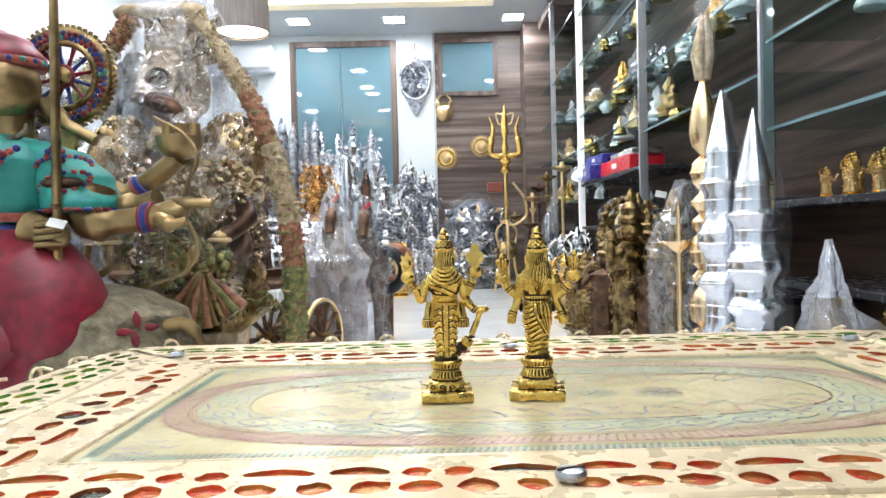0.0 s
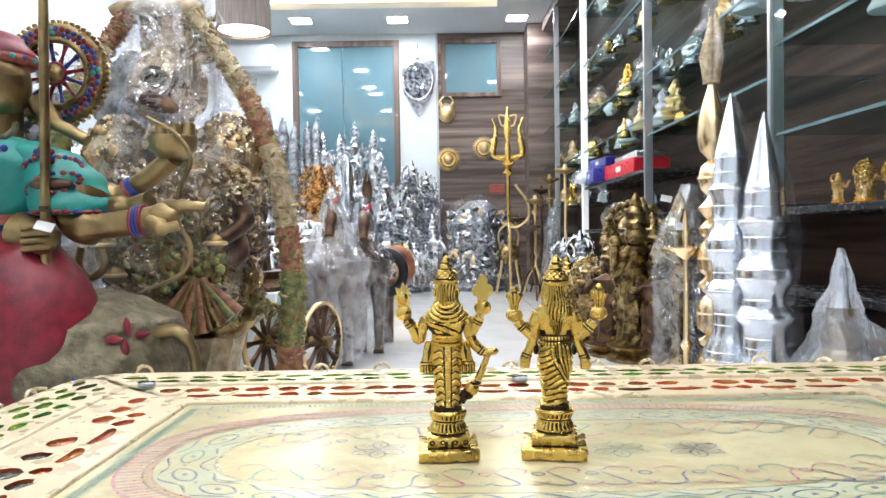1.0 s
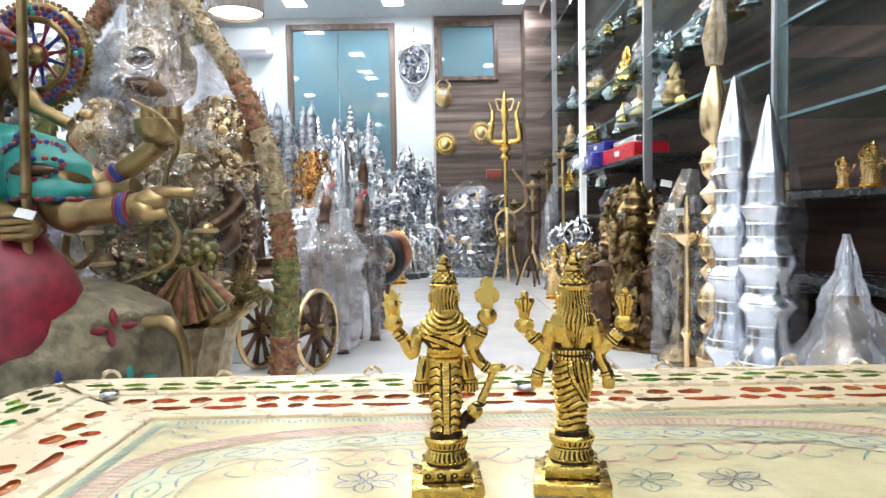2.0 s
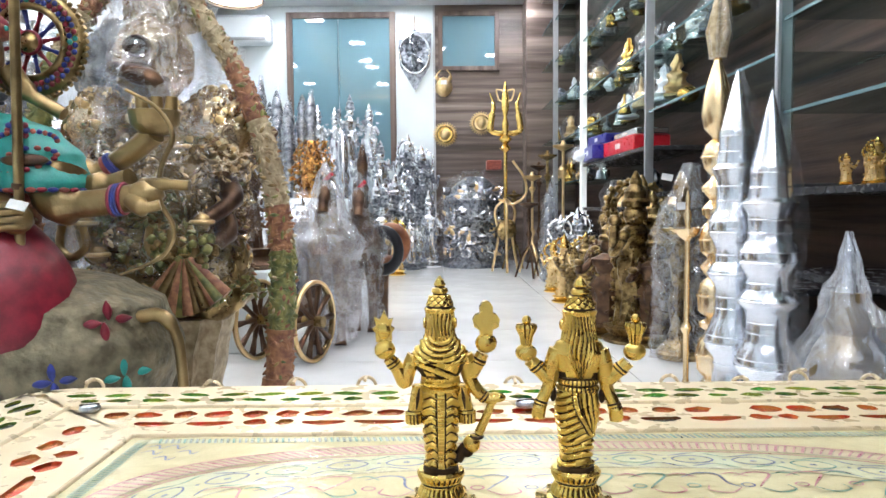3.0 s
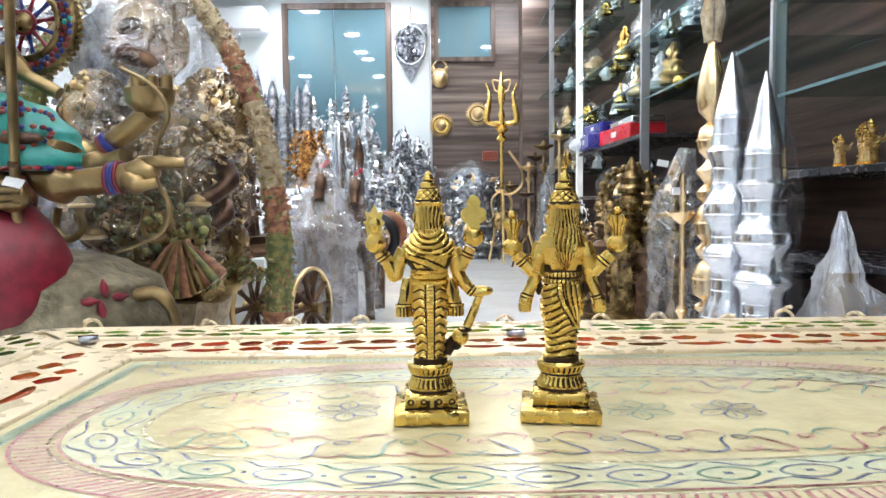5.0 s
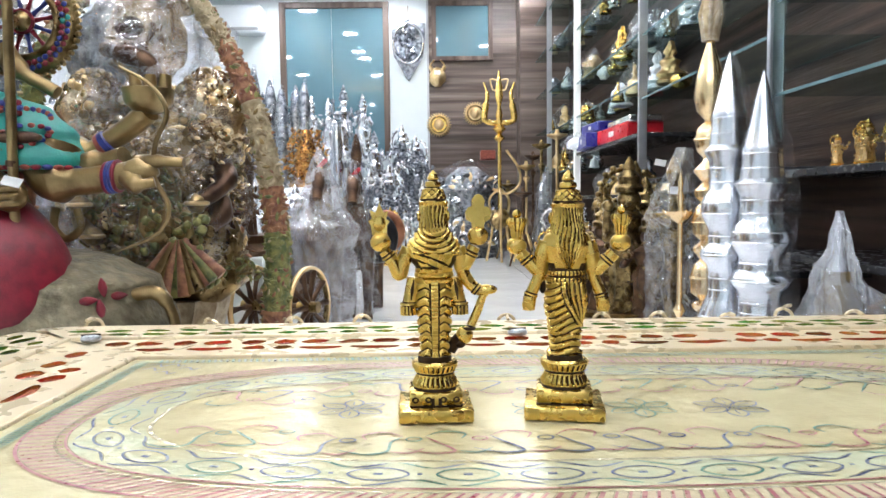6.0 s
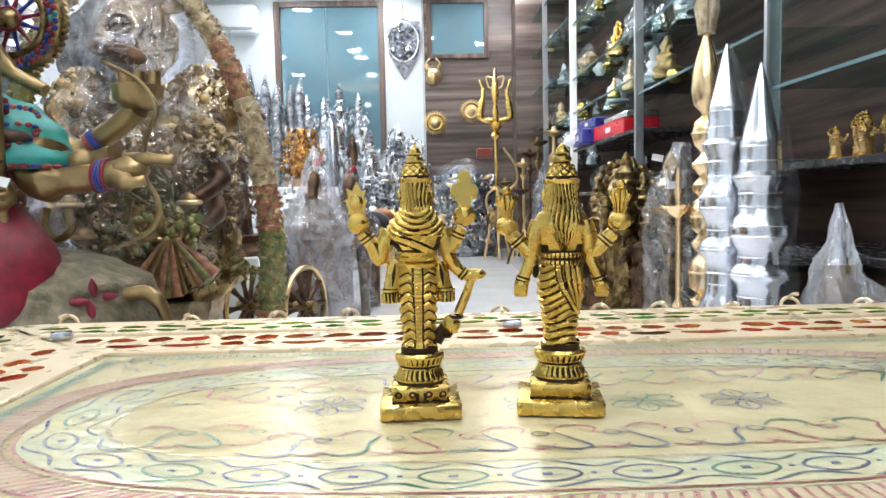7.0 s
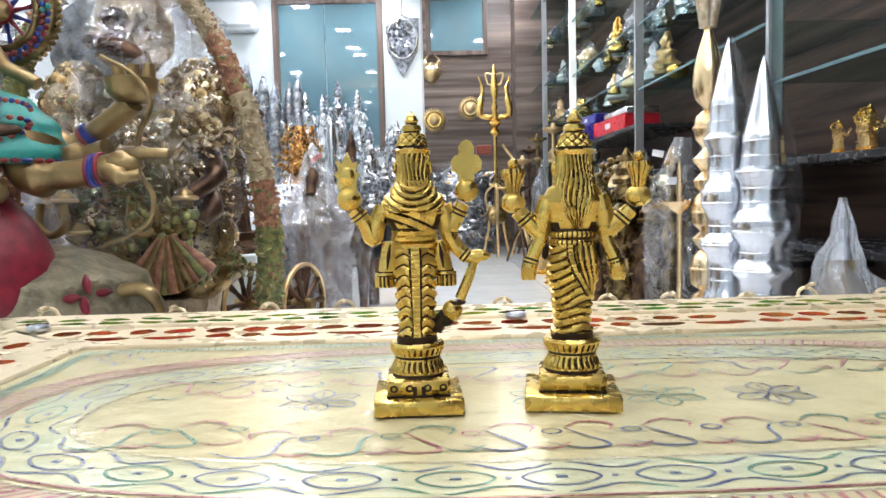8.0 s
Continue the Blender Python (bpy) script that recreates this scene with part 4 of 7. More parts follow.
    g.tube([(4.5, 0.6, 20.0), (7.5, 0.6, 24.5)], [2.0, 1.6], "patina", 12)
    # cloth ends at both hips
    for s in (-1, 1):
        for k, (z0, z1) in enumerate(((31.8, 34.6), (34.9, 35.6), (36.0, 43.6))):
            w0 = 2.5 - 0.55 * max(0, (z1 - 35) / 9)
            xo = s * (7.7 - 0.8 * (k == 2))
            g.loft([(z0, xo, 0.2, 2.5, 2.3), (z1, xo - s * (0.9 if k == 2 else 0), 0.2, w0, 2.0)], ("brass", "patina"), 60,
                   (lambda a, z: groove(a * 16 / (2 * math.pi), 1.0, 0.34, 0.25)) if k == 0 else (lambda a, z: (0, False)))
        g.loft([(34.4, s * 7.5, 0.2, 2.2, 1.9), (36.2, s * 7.3, 0.2, 2.2, 1.9)], "patina", 24)
        g.tube([(s * 6.9, -2.2, 36.6), (s * 6.5, -2.1, 40.0), (s * 6.0, -1.9, 43.0)], [0.15, 0.55, 0.15], "patina", 8)
    # pierced holes on the pedestal block
    for x in (-6.0, -2.2, 2.2, 6.0):
        g.ring((x, -7.9, 6.5), 0.75, 0.28, "patina", "y", 14, 6)
    for x in (-0.9, 1.2):
        g.box((x - 0.5, -8.15, 2.8), (x + 0.5, -7.0, 7.0), "patina")
    return g


def figure_right():
    g = Geo()
    g.at = Matrix(((MM * 1.04, 0, 0.016 * MM, 0), (0, MM, -0.07 * MM, 0), (0, 0, 0.963 * MM, 0), (0, 0, 0, 1)))
    pedestal(g, 11.2, 7.9, 18.8)

    def sari(a, z):
        side, back = math.cos(a), -math.sin(a)
        edge = -0.12 + 0.9 * max(0, (40 - z) / 12.0) ** 1.6
        if back > 0 and z > 28.5:
            if abs(side - edge) < 0.09:
                d, k = groove(z, 1.0, 0.25, 0.2)
                return 0.55 + d, False
            if abs(side - edge) < 0.15:
                return -0.3, True
            if side > edge:
                u = (side - edge) / max(0.2, 1 - edge)
                return groove(u * 4.2 + 0.0, 1.0, 0.4, 0.5)
        return groove(z + 0.8 * math.sin(2 * a + 0.4) + 1.6 * side * (z > 26) * -1, 2.3, 0.36, 0.55)
    g.loft(lerp_rows([(18.2, 0, 0, 5.3, 4.6), (19.4, 0, 0, 5.2, 4.5), (20.8, 0, 0, 4.6, 4.2), (28, 0, 0, 5.2, 4.3), (34, 0, 0, 6.3, 4.6), (38, 0, 0, 6.2, 4.6), (42, 0, 0, 5.6, 4.2)], 190), ("brass", "patina"), 180, sari)
    for z, r in ((42.4, 5.9), (44.4, 5.7)):
        g.loft([(z - 0.9, 0, 0, r - 0.5, 4.0), (z - 0.3, 0, 0, r, 4.6), (z + 0.3, 0, 0, r, 4.6), (z + 0.9, 0, 0, r - 0.5, 4.0)], ("brass", "patina"), 90, lambda a, zz: groove(a * 30 / (2 * math.pi), 1.0, 0.2, 0.12))
    g.loft([(41.5, 0, 0, 5.3, 4.0), (45.8, 0, 0, 5.3, 4.0)], "patina", 40)
    # torso, its sides coloured dark low down, behind the arms
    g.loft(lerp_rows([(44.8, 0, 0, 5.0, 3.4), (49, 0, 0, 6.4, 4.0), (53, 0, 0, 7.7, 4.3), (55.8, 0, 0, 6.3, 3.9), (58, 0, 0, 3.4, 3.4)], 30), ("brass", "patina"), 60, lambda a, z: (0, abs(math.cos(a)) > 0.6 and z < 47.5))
    # long hair down the back, gathered to a point
    g.loft(lerp_rows([(44.6, 0.7, -2.9, 0.3, 0.9), (47, 0.5, -2.6, 2.0, 1.8), (50, 0.3, -2.0, 4.0, 2.8), (53.5, 0.2, -1.4, 5.3, 3.5), (57, 0.1, -0.6, 5.0, 4.1), (60, 0, -0.1, 4.6, 4.3), (64.6, 0, 0, 4.4, 4.1)], 60), ("brass", "patina"), 170,
           lambda a, z: groove(a * 26 / (2 * math.pi) + 0.35 * math.sin(z * 0.45 + 2 * a), 1.0, 0.42, 0.42))
    crown(g, 0, 64.4, 4.5, 75.8)
    g.ball((-4.4, 0.5, 61.2), (1.0, 1.2, 1.9), "brass", 12)
    for s in (-1, 1):
        lift = 1.0 if s > 0 else 0.0
        arm(g, [(s * 5.9, -0.6, 54.2), (s * 6.9, -0.6, 50.0), (s * 7.6, -0.4, 45.2), (s * 10.0, -0.4, 47.2), (s * 13.2, -0.6, 50.6)], [2.1, 2.3, 2.2, 2.1, 1.9], (0.84,))
        hx = s * (14.2 if s < 0 else 14.8)
        g.ball((hx, -0.8, 52.8 + lift), (3.0, 2.5, 2.7), "brass", 22)
        g.loft(lerp_rows([(55.0 + lift, hx, -0.8, 1.5, 1.5), (57.0 + lift, hx, -0.8, 1.8, 1.8), (60.6 + lift, hx, -0.8, 3.0, 2.7), (61.4 + lift, hx, -0.8, 2.7, 2.4)], 16), ("brass", "patina"), 80, lambda a, z: groove(a * 11 / (2 * math.pi), 1.0, 0.26, 0.35))
        g.ball((hx, -0.8, 62.6 + lift), (1.3, 1.3, 1.4), "brass", 14)
        arm(g, [(s * 7.2, -0.4, 46.6), (s * 7.9, -0.5, 42.5), (s * 9.6, -0.8, 38.4), (s * 10.4, -1.0, 36.0)], [1.9, 1.8, 1.7, 1.9], (0.72,))
        g.loft(lerp_rows([(32.6, s * 10.5, -1.0, 1.7, 1.2), (34.2, s * 10.5, -1.0, 1.9, 1.5), (36.6, s * 10.2, -1.0, 1.9, 1.7), (38.0, s * 9.8, -1.0, 1.3, 1.3)], 12), "brass", 28)
        # dark filler between the lower arm and the hip
        g.ball((s * 6.6, -0.6, 40.2), (1.0, 1.3, 2.4), "patina", 12)
    return g


fl = thing("brass_figurine", figure_left(), "small antiqued brass standing figurine holding a club, on a square base", "figurine", "pair of brass figurines", at=(-0.0090, 0.340, TOP + 0.0004), turn=1.5, smooth=50)
fr = thing("brass_figurine", figure_right(), "small antiqued brass figurine with long hair, on a square base", "figurine", "pair of brass figurines", at=(0.0302, 0.340, TOP + 0.0004), turn=-9, smooth=50)

# ---- wrapped and loose goods ----
def bag(g, sections, name="film", seed=0, n=40, crinkle=0.03, rows=40, pleats=0, deep=0.0):
    """A loose crinkled wrap round a lofted shape; pleats hang down it as soft folds."""
    def fold(a, z):
        p = Vector((math.cos(a) * 1.5, math.sin(a) * 1.5, z * 6 + seed * 3.1))
        ease = min(1.0, 0.12 + (sections[-1][0] - z) / (0.35 * (sections[-1][0] - sections[0][0])))
        return ease * crinkle * (noise.noise(p * 1.6) + 0.6 * noise.noise(p * 4.1 + Vector((0, 0, 9))) + 0.35 * abs(noise.noise(p * 9.3))) + deep * math.sin(pleats * a + 2.2 * noise.noise(Vector((a, z * 3, seed)))) * ease, False
    g.loft(lerp_rows(sections, rows), name, n, fold)


def leafy(g, c, r, a, name):
    """One carved leaf or petal, pointed at both ends."""
    u, w = Vector((math.cos(a), 0, math.sin(a))), Vector((-math.sin(a), 0, math.cos(a)))
    c = Vector(c)
    g.tube([c - u * r, c - u * r * 0.5, c, c + u * r * 0.5, c + u * r], [0.1 * r, 0.36 * r, 0.46 * r, 0.34 * r, 0.06 * r], name, 8)


def person_shape(g, s, body, trim, rng, arms=4, halo=True, base=True, dress="folds"):
    """A standing cast deity as one plain shape, height s, standing at the origin and facing -y."""
    k = s
    z = 0
    if base:
        g.lathe([(0.16 * k, 0), (0.17 * k, 0.02 * k), (0.13 * k, 0.04 * k), (0.15 * k, 0.075 * k), (0.16 * k, 0.09 * k), (0.12 * k, 0.10 * k)], trim, n=20)
        z = 0.1 * k
    g.loft(lerp_rows([(z, 0, 0, 0.12 * k, 0.09 * k), (0.3 * k, 0, 0, 0.10 * k, 0.08 * k), (0.42 * k, 0, 0, 0.115 * k, 0.085 * k), (0.52 * k, 0, 0, 0.08 * k, 0.06 * k), (0.63 * k, 0, 0, 0.12 * k, 0.07 * k), (0.68 * k, 0, 0, 0.05 * k, 0.045 * k)], 26), body, 26,
           lambda a, zz: (0.008 * k * math.sin(9 * a + zz * 9 / k) if zz < 0.5 * k else 0.004 * k * math.sin(zz * 120 / k), False))
    g.ball((0, 0, 0.745 * k), (0.062 * k, 0.062 * k, 0.075 * k), body, 14)
    g.lathe([(0.07 * k, 0.79 * k), (0.072 * k, 0.82 * k), (0.055 * k, 0.84 * k), (0.058 * k, 0.88 * k), (0.03 * k, 0.92 * k), (0.033 * k, 0.94 * k), (0.006 * k, 1.0 * k)], trim, n=16)
    for i in range(arms // 2):
        for sd in (-1, 1):
            up = 0.13 * i + rng.uniform(-0.04, 0.06)
            g.tube(spline([(sd * 0.105 * k, 0, 0.625 * k), (sd * 0.18 * k, -0.03 * k, (0.52 + 0.04 * i) * k), (sd * (0.17 + 0.06 * i) * k, -0.09 * k, (0.56 + up) * k)], 5), [0.028 * k] * 5 + [0.022 * k] * 6, body, 8)
            g.ball((sd * (0.17 + 0.06 * i) * k, -0.09 * k, (0.585 + up) * k), 0.032 * k, trim, 8)
    for i in range(90):
        zz = rng.uniform(0.04, 0.72)
        a = rng.uniform(0, 6.28)
        leafy(g, (0.125 * k * math.cos(a), 0.095 * k * math.sin(a), zz * k), rng.uniform(0.012, 0.03) * k, rng.uniform(0, 6.28), rng.choice((body, trim)))
    if halo:
        r = 0.145 * k
        g.ring((0, 0.05 * k, 0.78 * k), r, 0.014 * k, trim, "y", 24, 8)
        for i in range(16):
            a = 2 * math.pi * i / 16
            g.ball((1.12 * r * math.cos(a), 0.05 * k, 0.78 * k + 1.12 * r * math.sin(a)), 0.018 * k, trim, 8)


# ---- the archer on the elephant ----
g = Geo()
rng = random.Random(2)
ex, ey = -0.645, 1.29
# elephant
g.loft(lerp_rows([(0.13, ex - 0.06, ey, 0.10, 0.12), (0.2, ex - 0.04, ey, 0.17, 0.17), (0.31, ex - 0.03, ey, 0.19, 0.19), (0.39, ex - 0.035, ey, 0.165, 0.165), (0.43, ex - 0.045, ey, 0.11, 0.12), (0.45, ex - 0.06, ey, 0.04, 0.05)], 30), "grey_cast", 48)
for dx, dy in ((0.07, -0.1), (0.07, 0.1), (-0.2, -0.1), (-0.2, 0.1)):
    g.lathe([(0.062, 0), (0.066, 0.02), (0.055, 0.05), (0.06, 0.24)], "grey_cast", (ex + dx, ey + dy, 0), 20)
g.ball((ex - 0.30, ey, 0.36), (0.15, 0.13, 0.16), "grey_cast", 24)
g.tube(spline([(ex - 0.42, ey, 0.34), (ex - 0.48, ey, 0.22), (ex - 0.46, ey, 0.08), (ex - 0.40, ey, 0.05)], 6), [0.06] * 6 + [0.045] * 6 + [0.03] * 7, "grey_cast", 14)
g.tube(spline([(ex + 0.11, ey - 0.06, 0.372), (ex + 0.155, ey - 0.06, 0.375), (ex + 0.182, ey - 0.06, 0.335), (ex + 0.19, ey - 0.06, 0.25)], 6), [0.0125] * 10 + [0.0095] * 9, "skin_brass", 12)
for (px, pz, c) in ((0.088, 0.375, "red"), (0.03, 0.29, "blue"), (0.115, 0.285, "teal")):
    for k in range(4):
        a = math.pi / 2 * k + 0.1
        p = (ex + px + 0.017 * math.cos(a), pz + 0.017 * math.sin(a))
        rr = 0.19 if p[1] < 0.33 else 0.19 - 0.025 * (p[1] - 0.33) / 0.06
        d = rr * math.sqrt(max(0.05, 1 - ((p[0] - ex + 0.032) / rr) ** 2))
        leafy(g, (p[0], ey - d + 0.004, p[1]), 0.017, a, c)
# rider: skirt, knee, torso
ax, ay = -0.845, 1.25
g.loft(lerp_rows([(0.28, ax - 0.02, ay, 0.17, 0.15), (0.36, ax, ay - 0.02, 0.185, 0.17), (0.46, ax, ay, 0.14, 0.13), (0.535, ax, ay, 0.105, 0.09)], 26), "red", 44, lambda a, z: (0.008 * math.sin(5 * a + z * 10), False))
g.tube(spline([(ax + 0.0, ay - 0.02, 0.51), (ax + 0.07, ay - 0.04, 0.475), (ax + 0.125, ay - 0.055, 0.42), (ax + 0.135, ay - 0.06, 0.35), (ax + 0.11, ay - 0.06, 0.27)], 7), [0.085] * 8 + [0.095] * 14 + [0.085] * 7, "red", 28)
for (px, pz, c) in ((0.02, 0.36, "blue"), (0.05, 0.34, "teal"), (0.0, 0.33, "coral"), (-0.05, 0.42, "blue"), (0.03, 0.31, "blue")):
    g.ball((ax + px, ay - 0.185, pz), (0.022, 0.012, 0.016), c, 10)
g.loft([(0.525, ax, ay, 0.105, 0.09), (0.535, ax, ay, 0.11, 0.095), (0.56, ax, ay, 0.11, 0.095), (0.57, ax, ay, 0.105, 0.09)], "blue", 36)
g.loft(lerp_rows([(0.565, ax, ay, 0.105, 0.085), (0.62, ax, ay, 0.125, 0.095), (0.68, ax, ay, 0.145, 0.10), (0.715, ax, ay, 0.12, 0.085), (0.735, ax, ay, 0.06, 0.06)], 22), "teal", 40)
g.lathe([(0.125, 0), (0.127, 0.008), (0.125, 0.016)], "coral", (ax, ay, 0.573), 36, 0.78)
for sd in (-1, 1):
    g.loft(lerp_rows([(0.588, ax + sd * 0.170, ay - 0.015, 0.064, 0.068), (0.60, ax + sd * 0.169, ay - 0.015, 0.070, 0.072), (0.65, ax + sd * 0.152, ay - 0.005, 0.068, 0.070), (0.695, ax + sd * 0.115, ay, 0.062, 0.062), (0.722, ax + sd * 0.07, ay, 0.045, 0.05)], 20), "teal", 32)
    for i in range(26):
        a = 2 * math.pi * i / 26
        g.ball((ax + sd * 0.170 + 0.065 * math.cos(a), ay - 0.015 + 0.069 * math.sin(a), 0.592), (0.0085, 0.0085, 0.0045), ("red", "blue", "coral")[i % 3], 8)
    # open slit of the sleeve, edged with beads
    for i in range(18):
        a = 2 * math.pi * i / 18
        u, w = 0.046 * math.cos(a), 0.017 * math.sin(a) + 0.010 * math.cos(a)
        g.ball((ax + sd * (0.163 + u), ay - 0.083 + 0.55 * abs(u) - 0.004, 0.640 + w), (0.0062, 0.004, 0.0042), ("coral", "blue", "red")[i % 3], 8)
    g.ball((ax + sd * 0.163, ay - 0.072, 0.640), (0.040, 0.014, 0.011), "bronze", 16)
for i in range(20):
    t = i / 19
    g.ball((ax - 0.10 + 0.2 * t, ay - 0.098 - 0.01 * math.sin(math.pi * t), 0.60 + 0.10 * t), 0.0065, ("coral", "blue", "red")[i % 3], 8)
for (px, pz, py) in ((0.06, 0.685, 0), (-0.03, 0.61, 0), (0.02, 0.63, 0), (0.145, 0.69, 0.042)):
    for k in range(10):
        a = math.pi / 5 * k
        g.ball((ax + px + 0.016 * math.cos(a), ay - 0.101 + py, pz + 0.014 * math.sin(a)), (0.0062, 0.0035, 0.0055), "red" if k % 2 else "blue", 8)
    g.ball((ax + px, ay - 0.101 + py, pz), (0.009, 0.004, 0.008), "red", 8)
for i in range(15):
    a = math.pi * i / 14
    g.ball((ax + 0.165 + 0.05 * math.cos(a), ay - 0.068, 0.672 + 0.016 * math.sin(a)), 0.0045, "blue" if i % 2 else "coral", 8)
# head, hair and cap
hx, hz = -0.81, 0.828
g.tube([(hx, ay, 0.72), (hx, ay, 0.79)], 0.036, "skin_brass", 18)
g.ball((hx, ay - 0.01, hz), (0.055, 0.058, 0.068), "skin_brass", 26)
g.ball((hx - 0.035, ay - 0.055, hz - 0.004), (0.010, 0.014, 0.016), "skin_brass", 10)
g.ball((hx - 0.033, ay - 0.05, hz - 0.032), (0.016, 0.008, 0.006), "skin_brass", 10)
g.loft(lerp_rows([(hz + 0.04, hx, ay, 0.058, 0.061), (hz + 0.05, hx, ay, 0.061, 0.063), (hz + 0.085, hx - 0.005, ay, 0.042, 0.047), (hz + 0.105, hx - 0.02, ay, 0.012, 0.015)], 14), "red", 30)
g.lathe([(0.058, 0), (0.063, 0.006), (0.063, 0.014), (0.058, 0.02)], "coral", (hx, ay, hz + 0.032), 30)
for i in range(18):
    a = 2 * math.pi * i / 18
    g.ball((hx + 0.063 * math.cos(a), ay + 0.063 * math.sin(a), hz + 0.042), 0.005, "blue" if i % 2 else "teal", 8)
for i in range(26):
    a = math.pi + math.pi * i / 25
    g.ball((ax + 0.02 + 0.075 * math.cos(a), ay - 0.055, 0.745 + 0.028 * math.sin(a)), 0.006, "grey_cast", 8)
g.tube(spline([(hx + 0.05, ay + 0.02, hz - 0.02), (hx + 0.075, ay + 0.03, hz - 0.06), (hx + 0.14, ay + 0.03, hz - 0.10)], 5), [0.02] * 6 + [0.012] * 5, "skin_brass", 10)
# arms: one draws the bow, one holds the staff
g.tube(spline([(ax + 0.18, ay - 0.015, 0.625), (ax + 0.185, ay - 0.03, 0.582), (ax + 0.23, ay - 0.04, 0.568), (ax + 0.345, ay - 0.05, 0.580)], 5), [0.052] * 4 + [0.036] * 6 + [0.023] * 6, "skin_brass", 20)
for k, c in enumerate(("red", "blue", "blue", "red")):
    g.ring((ax + 0.294 + 0.0055 * k, ay - 0.047, 0.574 + 0.001 * k), 0.0248, 0.0034, c, "x", 24, 8)
g.tube(spline([(ax + 0.33, ay - 0.06, 0.574), (ax + 0.355, ay - 0.075, 0.562), (ax + 0.38, ay - 0.07, 0.566)], 4), [0.016] * 5 + [0.009] * 4, "skin_brass", 10)
g.ball((ax + 0.35, ay - 0.055, 0.584), (0.032, 0.02, 0.022), "skin_brass", 18, 0.15)
g.tube(spline([(ax + 0.345, ay - 0.05, 0.60), (ax + 0.385, ay - 0.06, 0.60), (ax + 0.425, ay - 0.06, 0.597)], 5), [0.012] * 6 + [0.009] * 5, "skin_brass", 10)
g.tube(spline([(ax + 0.17, ay + 0.03, 0.64), (ax + 0.22, ay + 0.03, 0.62), (ax + 0.29, ay + 0.02, 0.655), (ax + 0.347, ay, 0.69)], 5), [0.030] * 6 + [0.019] * 10, "skin_brass", 14)
g.tube([(ax + 0.262, ay + 0.02, 0.632), (ax + 0.270, ay + 0.02, 0.638)], 0.0265, "blue", 16)
g.tube([(ax + 0.255, ay + 0.02, 0.628), (ax + 0.262, ay + 0.02, 0.632)], 0.0265, "coral", 16)
g.tube(spline([(ax + 0.20, ay, 0.585), (ax + 0.26, ay - 0.005, 0.60), (ax + 0.31, ay - 0.02, 0.612)], 5), [0.026] * 6 + [0.017] * 5, "skin_brass", 14)
g.lathe([(0.010, 0), (0.026, 0.005), (0.040, 0.020), (0.042, 0.036), (0.044, 0.042), (0.034, 0.044), (0.02, 0.040), (0.01, 0.041)], "skin_brass", (ax + 0.347, ay, 0.685), 26)
for dx in (-0.02, 0.004, 0.028):
    g.tube([(ax + 0.347 + dx, ay, 0.720), (ax + 0.347 + dx * 1.1, ay, 0.752)], [0.012, 0.010], "skin_brass", 12)
bx = ax + 0.055
bow = spline([(bx + 0.27, ay - 0.06, 0.755), (bx + 0.32, ay - 0.06, 0.725), (bx + 0.345, ay - 0.06, 0.68), (bx + 0.325, ay - 0.06, 0.63), (bx + 0.32, ay - 0.06, 0.575), (bx + 0.342, ay - 0.06, 0.525), (bx + 0.32, ay - 0.06, 0.48), (bx + 0.25, ay - 0.06, 0.45)], 6)
g.tube(bow, [0.0022 + 0.0024 * math.sin(math.pi * (i + 1) / (len(bow) + 1)) for i in range(len(bow))], "skin_brass", 10)
# wheel behind the head
wx, wy, wz = -0.762, 1.35, 0.868
g.ring((wx, wy, wz), 0.088, 0.013, "gold_dark", "y", 48, 10)
g.ring((wx, wy - 0.01, wz), 0.066, 0.007, "gold_dark", "y", 48, 8)
for i in range(52):
    a = 2 * math.pi * i / 52
    g.tube([(wx + 0.092 * math.cos(a), wy, wz + 0.092 * math.sin(a)), (wx + 0.106 * math.cos(a + 0.03), wy - 0.004, wz + 0.106 * math.sin(a + 0.03))], [0.006, 0.0045], "skin_brass", 8)
for i in range(44):
    a = 2 * math.pi * i / 44
    for k, r in ((0, 0.077), (1, 0.087)):
        b = a + 0.07 * k
        g.ball((wx + r * math.cos(b), wy - 0.012, wz + r * math.sin(b)), (0.0055, 0.003, 0.0055), (("blue", "red"), ("red", "blue"))[k][(i // 2) % 2] if i % 11 else "teal", 8)
for i in range(12):
    a = 2 * math.pi * (i + 0.35) / 12
    c = "blue" if i % 2 else "red"
    g.tube([(wx + 0.016 * math.cos(a), wy, wz + 0.016 * math.sin(a)), (wx + 0.04 * math.cos(a), wy, wz + 0.04 * math.sin(a)), (wx + 0.064 * math.cos(a), wy, wz + 0.064 * math.sin(a))], [0.0055, 0.003, 0.006], c, 8)
g.ball((wx, wy - 0.005, wz), (0.022, 0.014, 0.022), "gold_dark", 14)
g.ring((wx, wy - 0.008, wz), 0.02, 0.004, "red", "y", 24, 8)
# staff and the hand on it
g.tube([(-0.695, 1.16, 0.0), (-0.672, 1.16, 1.12)], 0.0078, "skin_brass", 14)
g.tube([(-0.685, 1.16, 0.592), (-0.684, 1.16, 0.602)], 0.0092, "bronze", 14)
g.ball((-0.69, 1.158, 0.545), (0.028, 0.02, 0.026), "skin_brass", 14, 0.15)
for i in range(4):
    g.tube([(-0.712, 1.142, 0.53 + 0.012 * i), (-0.685, 1.138, 0.532 + 0.012 * i), (-0.672, 1.15, 0.533 + 0.012 * i)], 0.0062, "skin_brass", 8)
g.tube([(ax + 0.1, ay - 0.06, 0.56), (-0.69, 1.175, 0.545)], [0.036, 0.024], "skin_brass", 14)
